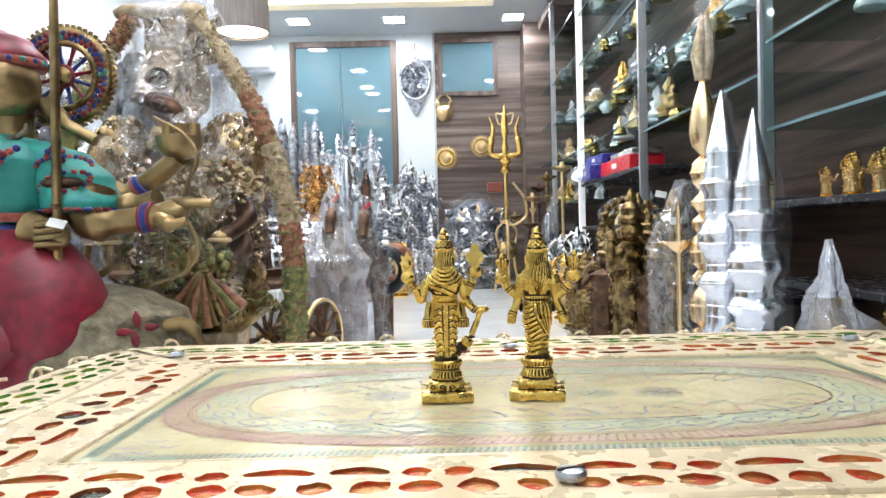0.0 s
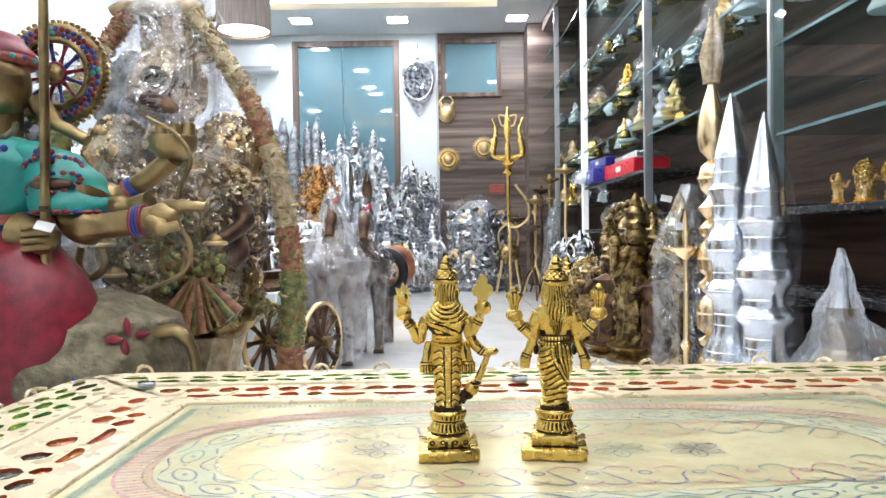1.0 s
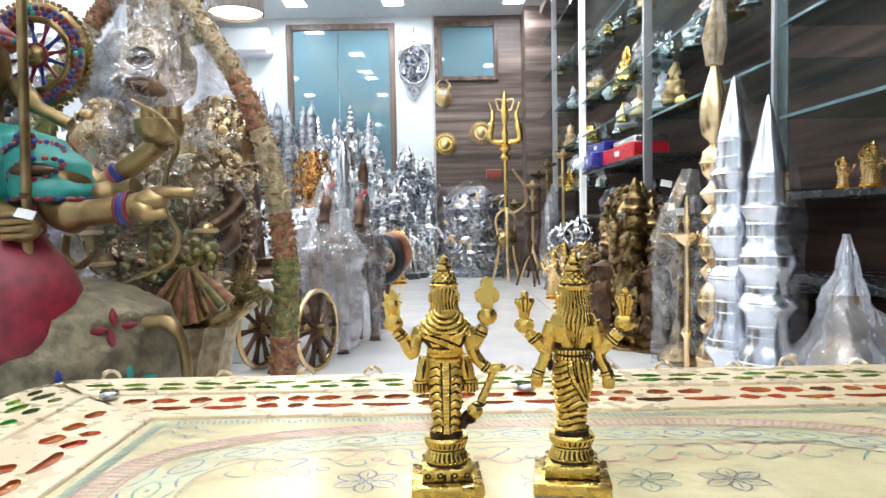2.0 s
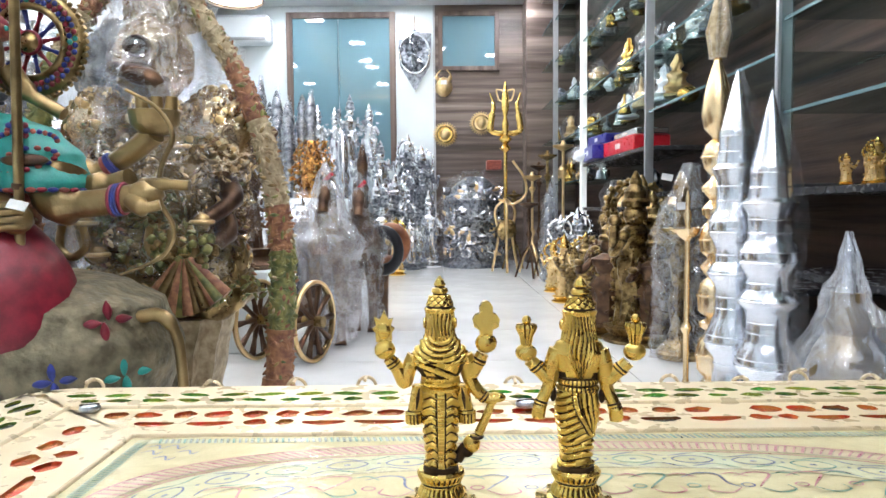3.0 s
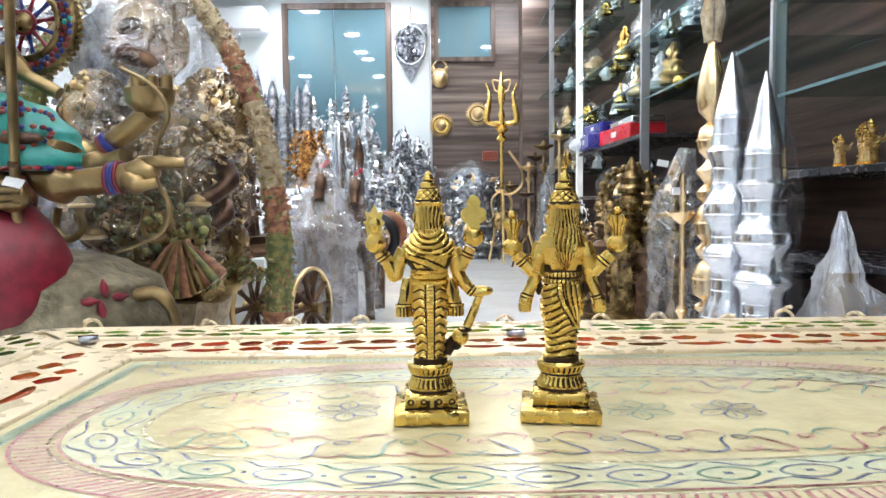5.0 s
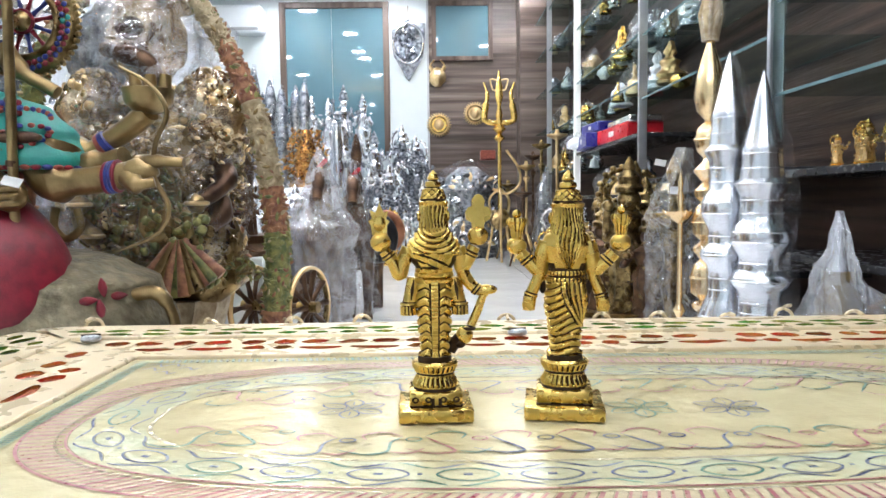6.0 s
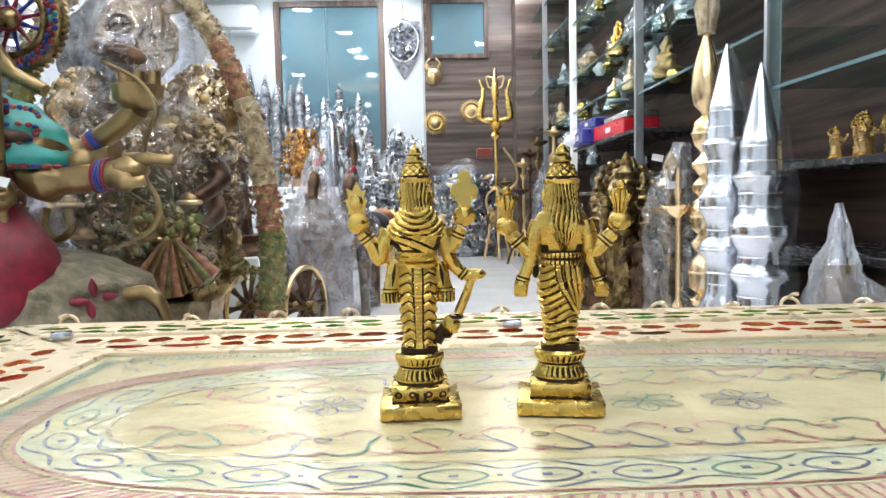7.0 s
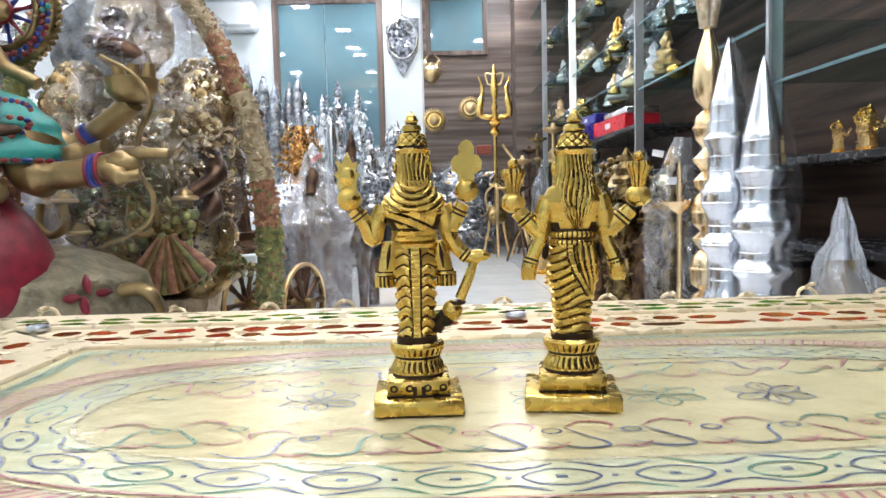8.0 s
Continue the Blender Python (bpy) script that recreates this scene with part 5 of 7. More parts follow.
g.ball((ax - 0.02, ay - 0.12, 0.49), (0.05, 0.04, 0.035), "skin_brass", 14, 0.2)
thing("archer_statue", g, "painted brass archer statue riding a grey elephant, teal and red inlay", "statue", at=(0, 0.09, 0), smooth=55)
g = Geo()
g.box((-0.017, -0.001, -0.008), (0.017, 0.001, 0.008), "paper")
t = thing("price_tag", g, "small blank white paper tag tied to the statue's hand", "price tag", smooth=0)
t.matrix_basis = pose(-0.665, 1.215, 0.567, -30, 12, -10)

# ---- large wrapped seated statue under a carved arch ----
g = Geo()
sx, sy = -0.665, 1.83
g.loft(lerp_rows([(0, sx - 0.04, sy, 0.17, 0.16), (0.06, sx - 0.04, sy, 0.175, 0.165), (0.1, sx - 0.04, sy, 0.14, 0.14), (0.2, sx - 0.04, sy, 0.16, 0.15), (0.3, sx - 0.02, sy, 0.16, 0.15)], 16), "cream", 32, lambda a, z: (0.012 * math.sin(14 * a), False))
g.ball((sx, sy, 0.42), (0.2, 0.15, 0.17), "gold_dark", 32, 0.2)
g.ball((sx, sy, 0.62), (0.17, 0.13, 0.18), "skin_brass", 32, 0.25)
# broad forehead, dark eye hollow and curled trunk
g.ball((sx - 0.015, sy - 0.03, 0.92), (0.085, 0.10, 0.10), "pearl", 32, 0.12)
g.ball((sx - 0.02, sy - 0.05, 0.86), (0.06, 0.085, 0.05), "skin_brass", 24, 0.2)
g.ring((sx - 0.012, sy - 0.137, 0.922), 0.027, 0.006, "bronze", "y", 28, 8, 0.75)
g.ball((sx - 0.012, sy - 0.126, 0.922), (0.027, 0.014, 0.020), "patina", 18)
g.tube(spline([(sx - 0.07, sy - 0.13, 0.876), (sx - 0.02, sy - 0.165, 0.858), (sx + 0.035, sy - 0.17, 0.84), (sx + 0.05, sy - 0.16, 0.80), (sx + 0.045, sy - 0.15, 0.75)], 6), [0.016] * 7 + [0.021] * 6 + [0.02] * 6 + [0.016] * 6, "bronze", 14)
for sd in (-1, 1):
    # fan-like ears and heaped shoulders covered in bosses
    if sd < 0:
        g.loft(lerp_rows([(0.80, sx + sd * 0.14, sy + 0.02, 0.03, 0.02), (0.86, sx + sd * 0.16, sy + 0.02, 0.07, 0.03), (0.95, sx + sd * 0.15, sy + 0.02, 0.075, 0.03), (1.02, sx + sd * 0.12, sy + 0.02, 0.03, 0.02)], 14), "silver_dark", 30, lambda a, z: (0.006 * math.sin(40 * z + 5 * a), False))
    g.ball((sx + sd * 0.135, sy - 0.045, 0.735), (0.078, 0.085, 0.105), "pearl", 28, 0.3)
    for i in range(150):
        a, b = rng.uniform(math.pi, 2 * math.pi), rng.uniform(-1.2, 1.3)
        c = (sx + sd * 0.135 + 0.080 * math.cos(a) * math.cos(b), sy - 0.045 + 0.088 * math.sin(a) * math.cos(b), 0.735 + 0.108 * math.sin(b))
        r = rng.uniform(0.005, 0.013)
        g.ball(c, (r, r * 0.7, r), rng.choice(("pearl", "pearl", "skin_brass", "gold_pale")), 10, 0.3)
    for p in ([(0.13, -0.02, 0.65), (0.175, -0.09, 0.58), (0.13, -0.16, 0.53)], [(0.11, -0.02, 0.60), (0.16, -0.09, 0.50), (0.10, -0.17, 0.46)]):
        q = [(sx + sd * u, sy + v, w) for u, v, w in p]
        g.tube(spline(q, 6), [0.027] * 7 + [0.019] * 6, "skin_brass" if sd < 0 else "bronze", 14)
        g.ball(q[-1], 0.022, "skin_brass", 14, 0.2)
        g.ring(q[-1], 0.023, 0.005, "gold_pale", "z", 20, 8)
g.lathe([(0.085, 1.0), (0.09, 1.02), (0.07, 1.035), (0.075, 1.05), (0.05, 1.065), (0.055, 1.09), (0.04, 1.12), (0.01, 1.18)], "pearl", (sx, sy, 0), 22)
for i in range(46):
    a, z = rng.uniform(math.pi, 2 * math.pi), rng.uniform(1.0, 1.09)
    leafy(g, (sx + 0.085 * math.cos(a), sy + 0.085 * math.sin(a), z), rng.uniform(0.012, 0.022), rng.uniform(0.9, 2.2), rng.choice(("cream", "gold_dark", "pearl")))
# garlands: green leaf clusters below, gilt scrolls between
for i in range(1500):
    a, z = rng.uniform(math.pi * 0.95, 2.05 * math.pi), rng.uniform(0.33, 0.70)
    r = (0.20 if z > 0.34 else 0.16) + 0.03 * math.sin(9 * z) + rng.uniform(-0.02, 0.02)
    c = (sx + r * math.cos(a), sy + 0.85 * r * math.sin(a), z)
    green = noise.noise(Vector((c[0] * 9, 0, z * 8))) > 0.0 and z < 0.62
    leafy(g, c, rng.uniform(0.006, 0.013), rng.uniform(0, 6.28), rng.choice(("moss", "moss", "moss", "gold_dark")) if green else rng.choice(("rust", "skin_brass", "gold_dark", "bronze", "pearl", "gold_pale") if z < 0.55 else ("pearl", "pearl", "skin_brass", "gold_pale", "cream")))
for x, z in ((-0.135, 0.475), (0.055, 0.47), (0.10, 0.455)):
    g.tube(spline([(sx + x - 0.025, sy - 0.2, z + 0.05), (sx + x - 0.028, sy - 0.205, z + 0.005), (sx + x, sy - 0.21, z - 0.018), (sx + x + 0.028, sy - 0.205, z + 0.005), (sx + x + 0.02, sy - 0.2, z + 0.045)], 6), 0.009, "skin_brass", 10)
# fanned skirt of pleats low at the side
for i in range(11):
    t = i / 10
    a = math.radians(-128 + 84 * t)
    p0 = Vector((sx + 0.108, sy - 0.215, 0.452)) + Vector((0.02 * (t - 0.5), 0, 0))
    p1 = p0 + (0.118 + 0.008 * math.sin(5 * t)) * Vector((math.cos(a), -0.05 * (i % 2), math.sin(a)))
    g.tube([p0, p0.lerp(p1, 0.5), p1], [0.007, 0.011, 0.0135], ("rust", "skin_brass", "gold_dark", "rust", "moss")[i % 5], 12)
for i in range(90):
    g.ball((sx + 0.06 + rng.uniform(-0.10, 0.11), sy - 0.205 + rng.uniform(-0.01, 0.02), 0.46 + rng.uniform(-0.04, 0.04)), rng.uniform(0.006, 0.012), rng.choice(("moss", "moss", "gold_dark")), 10, 0.5)
thing("seated_statue", g, "large seated elephant-headed cast statue with painted flowers, wrapped in plastic", "statue", smooth=60)
g = Geo()
bag(g, [(0.34, sx - 0.03, sy, 0.20, 0.20), (0.5, sx - 0.03, sy, 0.22, 0.22), (0.7, sx - 0.025, sy, 0.215, 0.21), (0.86, sx - 0.02, sy, 0.165, 0.19), (1.05, sx - 0.01, sy, 0.10, 0.15), (1.22, sx, sy, 0.05, 0.06)], "film", 1, 46, 0.045, 44)
thing("plastic_wrap", g, "clear crinkled plastic wrap over the large statue", "plastic wrap", smooth=24)
g = Geo()
bag(g, [(0.72, sx + 0.02, sy + 0.01, 0.20, 0.17), (0.80, sx + 0.02, sy + 0.01, 0.195, 0.18), (0.92, sx + 0.01, sy + 0.01, 0.145, 0.16), (1.06, sx, sy, 0.10, 0.12), (1.22, sx, sy, 0.04, 0.04)], "film_thick", 8, 34, 0.04, 26, 5, 0.012)
thing("plastic_wrap", g, "second crumpled plastic sheet over the statue's head", "plastic wrap", smooth=24)

# carved arch
def carved(g, line, r, names, step):
    """A carved tube in coloured lengths with collars and knobs between them."""
    n = len(line)
    i = k = 0
    while i < n - 1:
        j = min(n - 1, i + step)
        w = r[0] + (r[1] - r[0]) * (i + j) / (2 * n)
        g.tube(line[i:j + 1], w * 0.93, names[k % len(names)], 18)
        d = (line[j] - line[j - 1]).normalized()
        g.tube([line[j] - d * 0.006, line[j], line[j] + d * 0.006], [w, w * 1.07, w], names[(k + 1) % len(names)], 18)
        for q in range(i, j):
            for c in range(22):
                a = 2 * math.pi * (c + rng.random()) / 22
                u = d.cross(Vector((0, 1, 0))).normalized()
                p = line[q].lerp(line[min(q + 1, n - 1)], rng.random()) + w * 0.88 * (math.cos(a) * u + math.sin(a) * Vector((0, 1, 0)))
                leafy(g, p, rng.uniform(0.006, 0.012), rng.uniform(0, 6.28), names[k % len(names)] if rng.random() < 0.6 else rng.choice(("cream", "rust", "skin_brass", "moss", names[k % len(names)])))
        i, k = j, k + 1


g = Geo()
AY = 1.75
right_leg = spline([(x, AY, z) for x, z in ((-0.603, 1.088), (-0.532, 0.977), (-0.478, 0.885), (-0.427, 0.757), (-0.402, 0.66), (-0.386, 0.56), (-0.376, 0.455), (-0.378, 0.365), (-0.385, 0.27), (-0.392, 0.13), (-0.395, 0.0))], 5)
carved(g, right_leg, (0.020, 0.037), ("cream", "cream", "rust", "cream", "cream", "rust", "moss", "moss", "rust", "rust"), 5)
left_leg = spline([(x, AY, z) for x, z in ((-0.757, 1.085), (-0.816, 1.004), (-0.883, 0.908), (-0.94, 0.75), (-0.97, 0.5), (-0.98, 0.0))], 6)
carved(g, left_leg, (0.020, 0.034), ("rust", "cream", "moss"), 6)
g.tube([(-0.80, AY, 1.092), (-0.78, AY, 1.098), (-0.60, AY, 1.100), (-0.58, AY, 1.094)], [0.012, 0.017, 0.017, 0.012], "cream", 16)
g.lathe([(0.06, 0), (0.055, 0.06), (0.036, 0.16)], "rust", (-0.394, AY, 0), 18)
thing("carved_arch", g, "tall carved arch with painted red and green leaf bands", "arch", smooth=60)

# ---- chariot wheels and the wrapped horse ----
cart = empty("cart", "dark bronze toy cart with two brass spoked wheels", "cart")


def spoked_wheel(at, r, turn):
    w = new("wheel")
    w.parent = cart
    w.matrix_basis = pose(*at, 0, 0, turn)
    g = Geo()
    g.ring((0, 0, r), r * 0.93, r * 0.07, "gold_dark", "y", 40, 10)
    g.ring((0, -0.006, r), r * 0.95, r * 0.05, "gold_pale", "y", 40, 10)
    part("rim", g, w)
    for i in range(10):
        a = 2 * math.pi * i / 10
        g = Geo()
        g.tube([(0.1 * r * math.cos(a), 0, r + 0.1 * r * math.sin(a)), (0.5 * r * math.cos(a), 0, r + 0.5 * r * math.sin(a)), (0.9 * r * math.cos(a), 0, r + 0.9 * r * math.sin(a))], [0.012, 0.008, 0.014], "bronze", 8)
        part("spoke", g, w)
    g = Geo()
    g.tube([(0, -0.04, r), (0, 0.04, r)], 0.14 * r, "gold_dark", 14)
    part("hub", g, w)


spoked_wheel((-0.464, 2.60, 0), 0.15, 71)
spoked_wheel((-0.682, 2.66, 0), 0.15, 71)
g = Geo()
g.tube([(-0.682, 2.66, 0.15), (-0.464, 2.6, 0.15)], 0.014, "bronze", 12)
g.box((-0.66, 2.62, 0.16), (-0.50, 2.95, 0.2), "bronze", 0.01)
part("axle", g, cart)


def wrapped_horse(hx, hy, tall, saddle, seed, words, wrap="film_white", slim=1.0):
    """A standing bronze horse with its head up, and the bag that is tied over it."""
    g = Geo()
    k = tall / 0.76
    g.ball((0, 0.12, 0.40 * k), (0.10, 0.22, 0.11), "bronze", 22, 0.1)
    g.tube([(0.012, 0.02, 0.46 * k), (0.012, 0.0, 0.58 * k), (0.008, 0.0, 0.68 * k)], [0.03, 0.028, 0.018], "black", 10, 0.5)
    g.tube(spline([(0, -0.02, 0.42 * k), (0, -0.06, 0.54 * k), (0, -0.04, 0.64 * k)], 6), [0.062] * 5 + [0.045] * 4 + [0.032] * 4, "bronze", 16)
    g.tube(spline([(0, -0.02, 0.66 * k), (0, -0.08, 0.63 * k), (0, -0.12, 0.55 * k)], 6), [0.032] * 5 + [0.028] * 4 + [0.022] * 4, "bronze", 14)
    for sd in (-1, 1):
        g.tube([(sd * 0.020, -0.02, 0.67 * k), (sd * 0.024, -0.03, 0.72 * k)], [0.012, 0.004], "bronze", 8)
        g.tube([(sd * 0.05, -0.02, 0.36 * k), (sd * 0.055, -0.05, 0.2 * k), (sd * 0.05, -0.03, 0.04), (sd * 0.05, -0.045, 0)], [0.04, 0.026, 0.018, 0.026], "bronze", 12)
        g.tube([(sd * 0.07, 0.26, 0.38 * k), (sd * 0.07, 0.31, 0.2 * k), (sd * 0.07, 0.28, 0.0)], [0.05, 0.028, 0.026], "bronze", 12)
    if saddle:
        g.ring((0.09, 0.06, 0.36), 0.075, 0.024, "black", "y", 30, 12, 1.2)
        g.ring((0.125, 0.12, 0.385), 0.07, 0.024, "leather", "y", 30, 10, 1.1)
        g.tube([(0.05, 0.1, 0.33), (0.09, 0.08, 0.37)], 0.03, "black", 10)
    for i in range(5):
        g.ball((-0.01 + 0.008 * i, -0.035, 0.675 * k + 0.008 * i), 0.010, "box_red", 8)
    thing("horse_statue", g, words, "statue", at=(hx, hy, 0))
    g = Geo()
    rows = [(0.03, 0.03, 0.075, 0.10), (0.2, 0.02, 0.085, 0.11), (0.34, 0.01, 0.105, 0.13), (0.41, 0.01, 0.14, 0.15), (0.445, 0, 0.15, 0.15), (0.475, 0, 0.12, 0.13), (0.53, 0, 0.088, 0.11), (0.62, 0, 0.058, 0.08), (0.70, 0, 0.032, 0.05), (0.755, 0, 0.008, 0.008)]
    bag(g, [(z * k, x, -0.03, slim * rx, slim * ry) for z, x, rx, ry in rows], wrap, seed, 40, 0.026, 36, 6, 0.012)
    thing("plastic_wrap", g, "cloudy plastic bag tied over a horse statue", "plastic wrap", at=(hx, hy, 0), smooth=30)


wrapped_horse(-0.463, 2.95, 0.745, False, 5, "dark bronze horse statue with red plume, wrapped in plastic")
wrapped_horse(-0.36, 3.24, 0.72, True, 9, "dark bronze horse statue with black and brown saddle, in plastic", "film_thick", 0.8)

# ---- white plinth with a dark bronze figure ----
g = Geo()
g.box((-1.05, 2.75, 0), (-0.66, 3.15, 0.32), "white", 0.006)
thing("plinth", g, "white painted display plinth", "plinth")
g = Geo()
g.lathe([(0.16, 0), (0.17, 0.02), (0.13, 0.05), (0.15, 0.08)], "bronze", n=26)
g.at = Matrix.Translation((0, 0, 0.08))
person_shape(g, 0.62, "bronze", "bronze", random.Random(3), 4, False, False)
g.at = Matrix()
thing("bronze_statue", g, "brown bronze standing statue on a white plinth", "statue", at=(-0.80, 2.92, 0.32))

# ---- goods along the shelves ----
g = Geo()
gx, gy = 0.777, 2.08
g.lathe([(0.055, 0), (0.06, 0.015), (0.034, 0.05), (0.026, 0.06), (0.046, 0.085), (0.050, 0.13), (0.042, 0.17), (0.020, 0.195), (0.040, 0.21), (0.042, 0.222), (0.020, 0.235), (0.044, 0.255), (0.047, 0.30), (0.038, 0.335), (0.020, 0.352), (0.038, 0.375), (0.040, 0.385), (0.020, 0.405), (0.040, 0.425), (0.044, 0.46), (0.034, 0.50), (0.018, 0.515), (0.036, 0.53), (0.038, 0.548), (0.016, 0.572),
         (0.038, 0.60), (0.040, 0.607), (0.016, 0.632), (0.014, 0.640), (0.032, 0.66), (0.040, 0.692), (0.032, 0.725), (0.012, 0.742), (0.014, 0.75), (0.034, 0.772), (0.042, 0.81), (0.038, 0.86), (0.026, 0.91), (0.012, 0.955), (0.010, 0.97)], "gold_rose", (gx, gy, 0), 32)
for k, r in ((0.13, 0.049), (0.30, 0.046), (0.46, 0.043), (0.692, 0.039)):
    g.ring((gx, gy, k), r, 0.004, "gold_rose", "z", 30, 8)
thing("brass_column", g, "tall turned bright brass column with stacked bulbs", "column")
g = Geo()
for i in range(5):
    g.tube([(gx + 0.012 * math.cos(i * 1.3), gy + 0.012 * math.sin(i * 1.3), 0.968), (gx + 0.022 * math.cos(i * 1.3), gy + 0.02 * math.sin(i * 1.3), 1.04), (gx + 0.012 * math.cos(i * 1.3) + 0.008, gy, 1.12 + 0.012 * i)], [0.012, 0.014, 0.006], "cream", 8)
bag(g, [(0.965, gx, gy, 0.02, 0.02), (1.03, gx + 0.004, gy, 0.034, 0.03), (1.10, gx + 0.01, gy, 0.026, 0.024), (1.16, gx + 0.01, gy, 0.01, 0.01)], "film", 3, 28, 0.012, 20)
thing("column_finial", g, "pale finial wrapped in clear plastic on the brass column", "finial", smooth=60)


def spire(x, y, tip, cone_z, r, seed):
    """A silver temple spire: stacked flared pots and necks under a cone, in clear wrap."""
    g = Geo()
    span = cone_z
    rel = [(1.62, 0.0), (1.66, 0.03), (1.30, 0.10), (1.15, 0.16), (1.20, 0.20), (1.66, 0.235), (1.72, 0.255), (1.68, 0.28), (1.30, 0.335), (1.12, 0.36), (1.10, 0.44), (1.20, 0.465), (1.56, 0.49), (1.60, 0.505), (1.52, 0.52), (1.14, 0.545), (1.10, 0.59),
           (1.30, 0.615), (1.52, 0.64), (1.58, 0.665), (1.56, 0.69), (1.36, 0.715), (1.12, 0.735), (1.08, 0.80), (1.12, 0.83), (1.38, 0.862), (1.40, 0.875), (1.14, 0.89), (1.04, 0.94), (1.0, 0.985)]
    prof = [(k * r, f * span) for k, f in rel]
    prof += [(r * 1.02, cone_z + 0.002), (r * 0.92, cone_z + 0.010), (r * 0.60, cone_z + 0.42 * (tip - cone_z)), (r * 0.27, cone_z + 0.80 * (tip - cone_z)), (r * 0.04, tip)]
    g.lathe(prof, "silver", (0, 0, 0), 40)
    ob = empty("silver_spire", "tall polished silver temple spire of stacked rings with conical top", "spire", (x, y, 0), group="silver spires")
    part("body", g, ob)
    for f, k in ((0.06, 1.5), (0.18, 1.19), (0.255, 1.73), (0.285, 1.67), (0.38, 1.13), (0.42, 1.12), (0.505, 1.61), (0.57, 1.13), (0.65, 1.56), (0.69, 1.57), (0.76, 1.12), (0.81, 1.11), (0.872, 1.41), (0.93, 1.06), (0.985, 1.02)):
        g = Geo()
        g.ring((0, 0, f * span), k * r, 0.0022, "silver", "z", 36, 6)
        part("bead_ring", g, ob)
    g = Geo()
    bag(g, [(0.01, 0, 0, r * 1.85, r * 1.8), (cone_z * 0.5, 0.006, 0, r * 1.72, r * 1.7), (cone_z * 0.86, 0.012, 0, r * 1.62, r * 1.5), (cone_z, 0.014, 0, r * 1.25, r * 1.2), (cone_z + 0.07, 0.01, 0, r * 0.9, r * 0.85), (tip + 0.004, 0.004, 0, r * 0.2, r * 0.2)], "film_smooth", seed, 26, 0.010, 34, 5, 0.004)
    thing("plastic_wrap", g, "clear plastic sleeve round the silver spire", "plastic wrap", at=(x, y, 0), smooth=24)


spire(0.777, 1.95, 0.909, 0.748, 0.043, 11)
spire(0.796, 1.80, 0.832, 0.644, 0.0448, 12)

# slim gilt lamp in front of the column
g = Geo()
g.lathe([(0.04, 0), (0.042, 0.01), (0.014, 0.03), (0.008, 0.05), (0.008, 0.18), (0.018, 0.2), (0.008, 0.22), (0.008, 0.455), (0.026, 0.468), (0.036, 0.485), (0.037, 0.489), (0.01, 0.484), (0.007, 0.50), (0.012, 0.53), (0.006, 0.55), (0.008, 0.57), (0.002, 0.60)], "gold_rose", (0, 0, 0), 24)
for i in range(3):
    a = 2.1 * i + 2.6
    g.tube(spline([(0.03 * math.cos(a), 0.03 * math.sin(a), 0.484), (0.042 * math.cos(a), 0.042 * math.sin(a), 0.486), (0.05 * math.cos(a), 0.05 * math.sin(a), 0.494)], 3), [0.008, 0.007, 0.006, 0.005, 0.005, 0.004, 0.003], "gold_rose", 8)
thing("oil_lamp", g, "slim bright brass oil lamp with a dish", "oil lamp", at=(0.712, 2.12, 0))

# small wrapped shrine piece with a cone
g = Geo()
px, py = 0.93, 1.70
g.lathe([(0.033, 0.355), (0.03, 0.37), (0.02, 0.41), (0.006, 0.48), (0.001, 0.487)], "silver", (px, py, 0), 24)
g.lathe([(0.10, 0.0), (0.11, 0.03), (0.08, 0.08), (0.085, 0.18), (0.07, 0.22), (0.045, 0.26), (0.05, 0.28), (0.036, 0.32), (0.035, 0.356)], "skin_brass", (px, py, 0), 28)
g.tube([(px + 0.06, py - 0.05, 0.26), (px + 0.14, py - 0.03, 0.30)], [0.025, 0.016], "gold", 12)
g.lathe([(0.018, 0), (0.022, 0.01), (0.008, 0.03), (0.012, 0.04), (0.002, 0.05)], "gold", (px + 0.135, py - 0.03, 0.305), 14)
thing("shrine_piece", g, "pale brass shrine piece with silver cone top, wrapped in plastic", "shrine piece")
g = Geo()
bag(g, [(0.005, px + 0.02, py, 0.14, 0.13), (0.2, px + 0.03, py, 0.13, 0.12), (0.27, px + 0.03, py, 0.095, 0.09), (0.345, px, py, 0.048, 0.048), (0.42, px, py, 0.026, 0.026), (0.495, px, py, 0.008, 0.008)], "film_white", 14, 34, 0.022, 36, 5, 0.006)
thing("plastic_wrap", g, "clear plastic bag over the shrine piece", "plastic wrap", smooth=24)

# wrapped oil lamp on the floor
g = Geo()
px, py = 0.87, 2.62
g.lathe([(0.08, 0), (0.085, 0.02), (0.05, 0.06), (0.03, 0.12), (0.045, 0.2), (0.025, 0.26), (0.04, 0.36), (0.02, 0.42), (0.08, 0.46), (0.085, 0.475), (0.02, 0.48), (0.018, 0.58), (0.03, 0.62), (0.006, 0.68)], "gold_dark", (px, py, 0), 24)
thing("oil_lamp", g, "standing brass oil lamp in grey plastic wrap", "oil lamp")
g = Geo()
bag(g, [(0.005, px - 0.01, py, 0.09, 0.09), (0.2, px - 0.01, py, 0.085, 0.08), (0.42, px, py, 0.09, 0.08), (0.52, px, py, 0.085, 0.07), (0.62, px + 0.02, py, 0.05, 0.05), (0.71, px + 0.035, py, 0.03, 0.03)], "film_thick", 17, 40, 0.022, 40, 6, 0.010)
thing("plastic_wrap", g, "cloudy plastic bag over the oil lamp", "plastic wrap", smooth=60)
g = Geo()
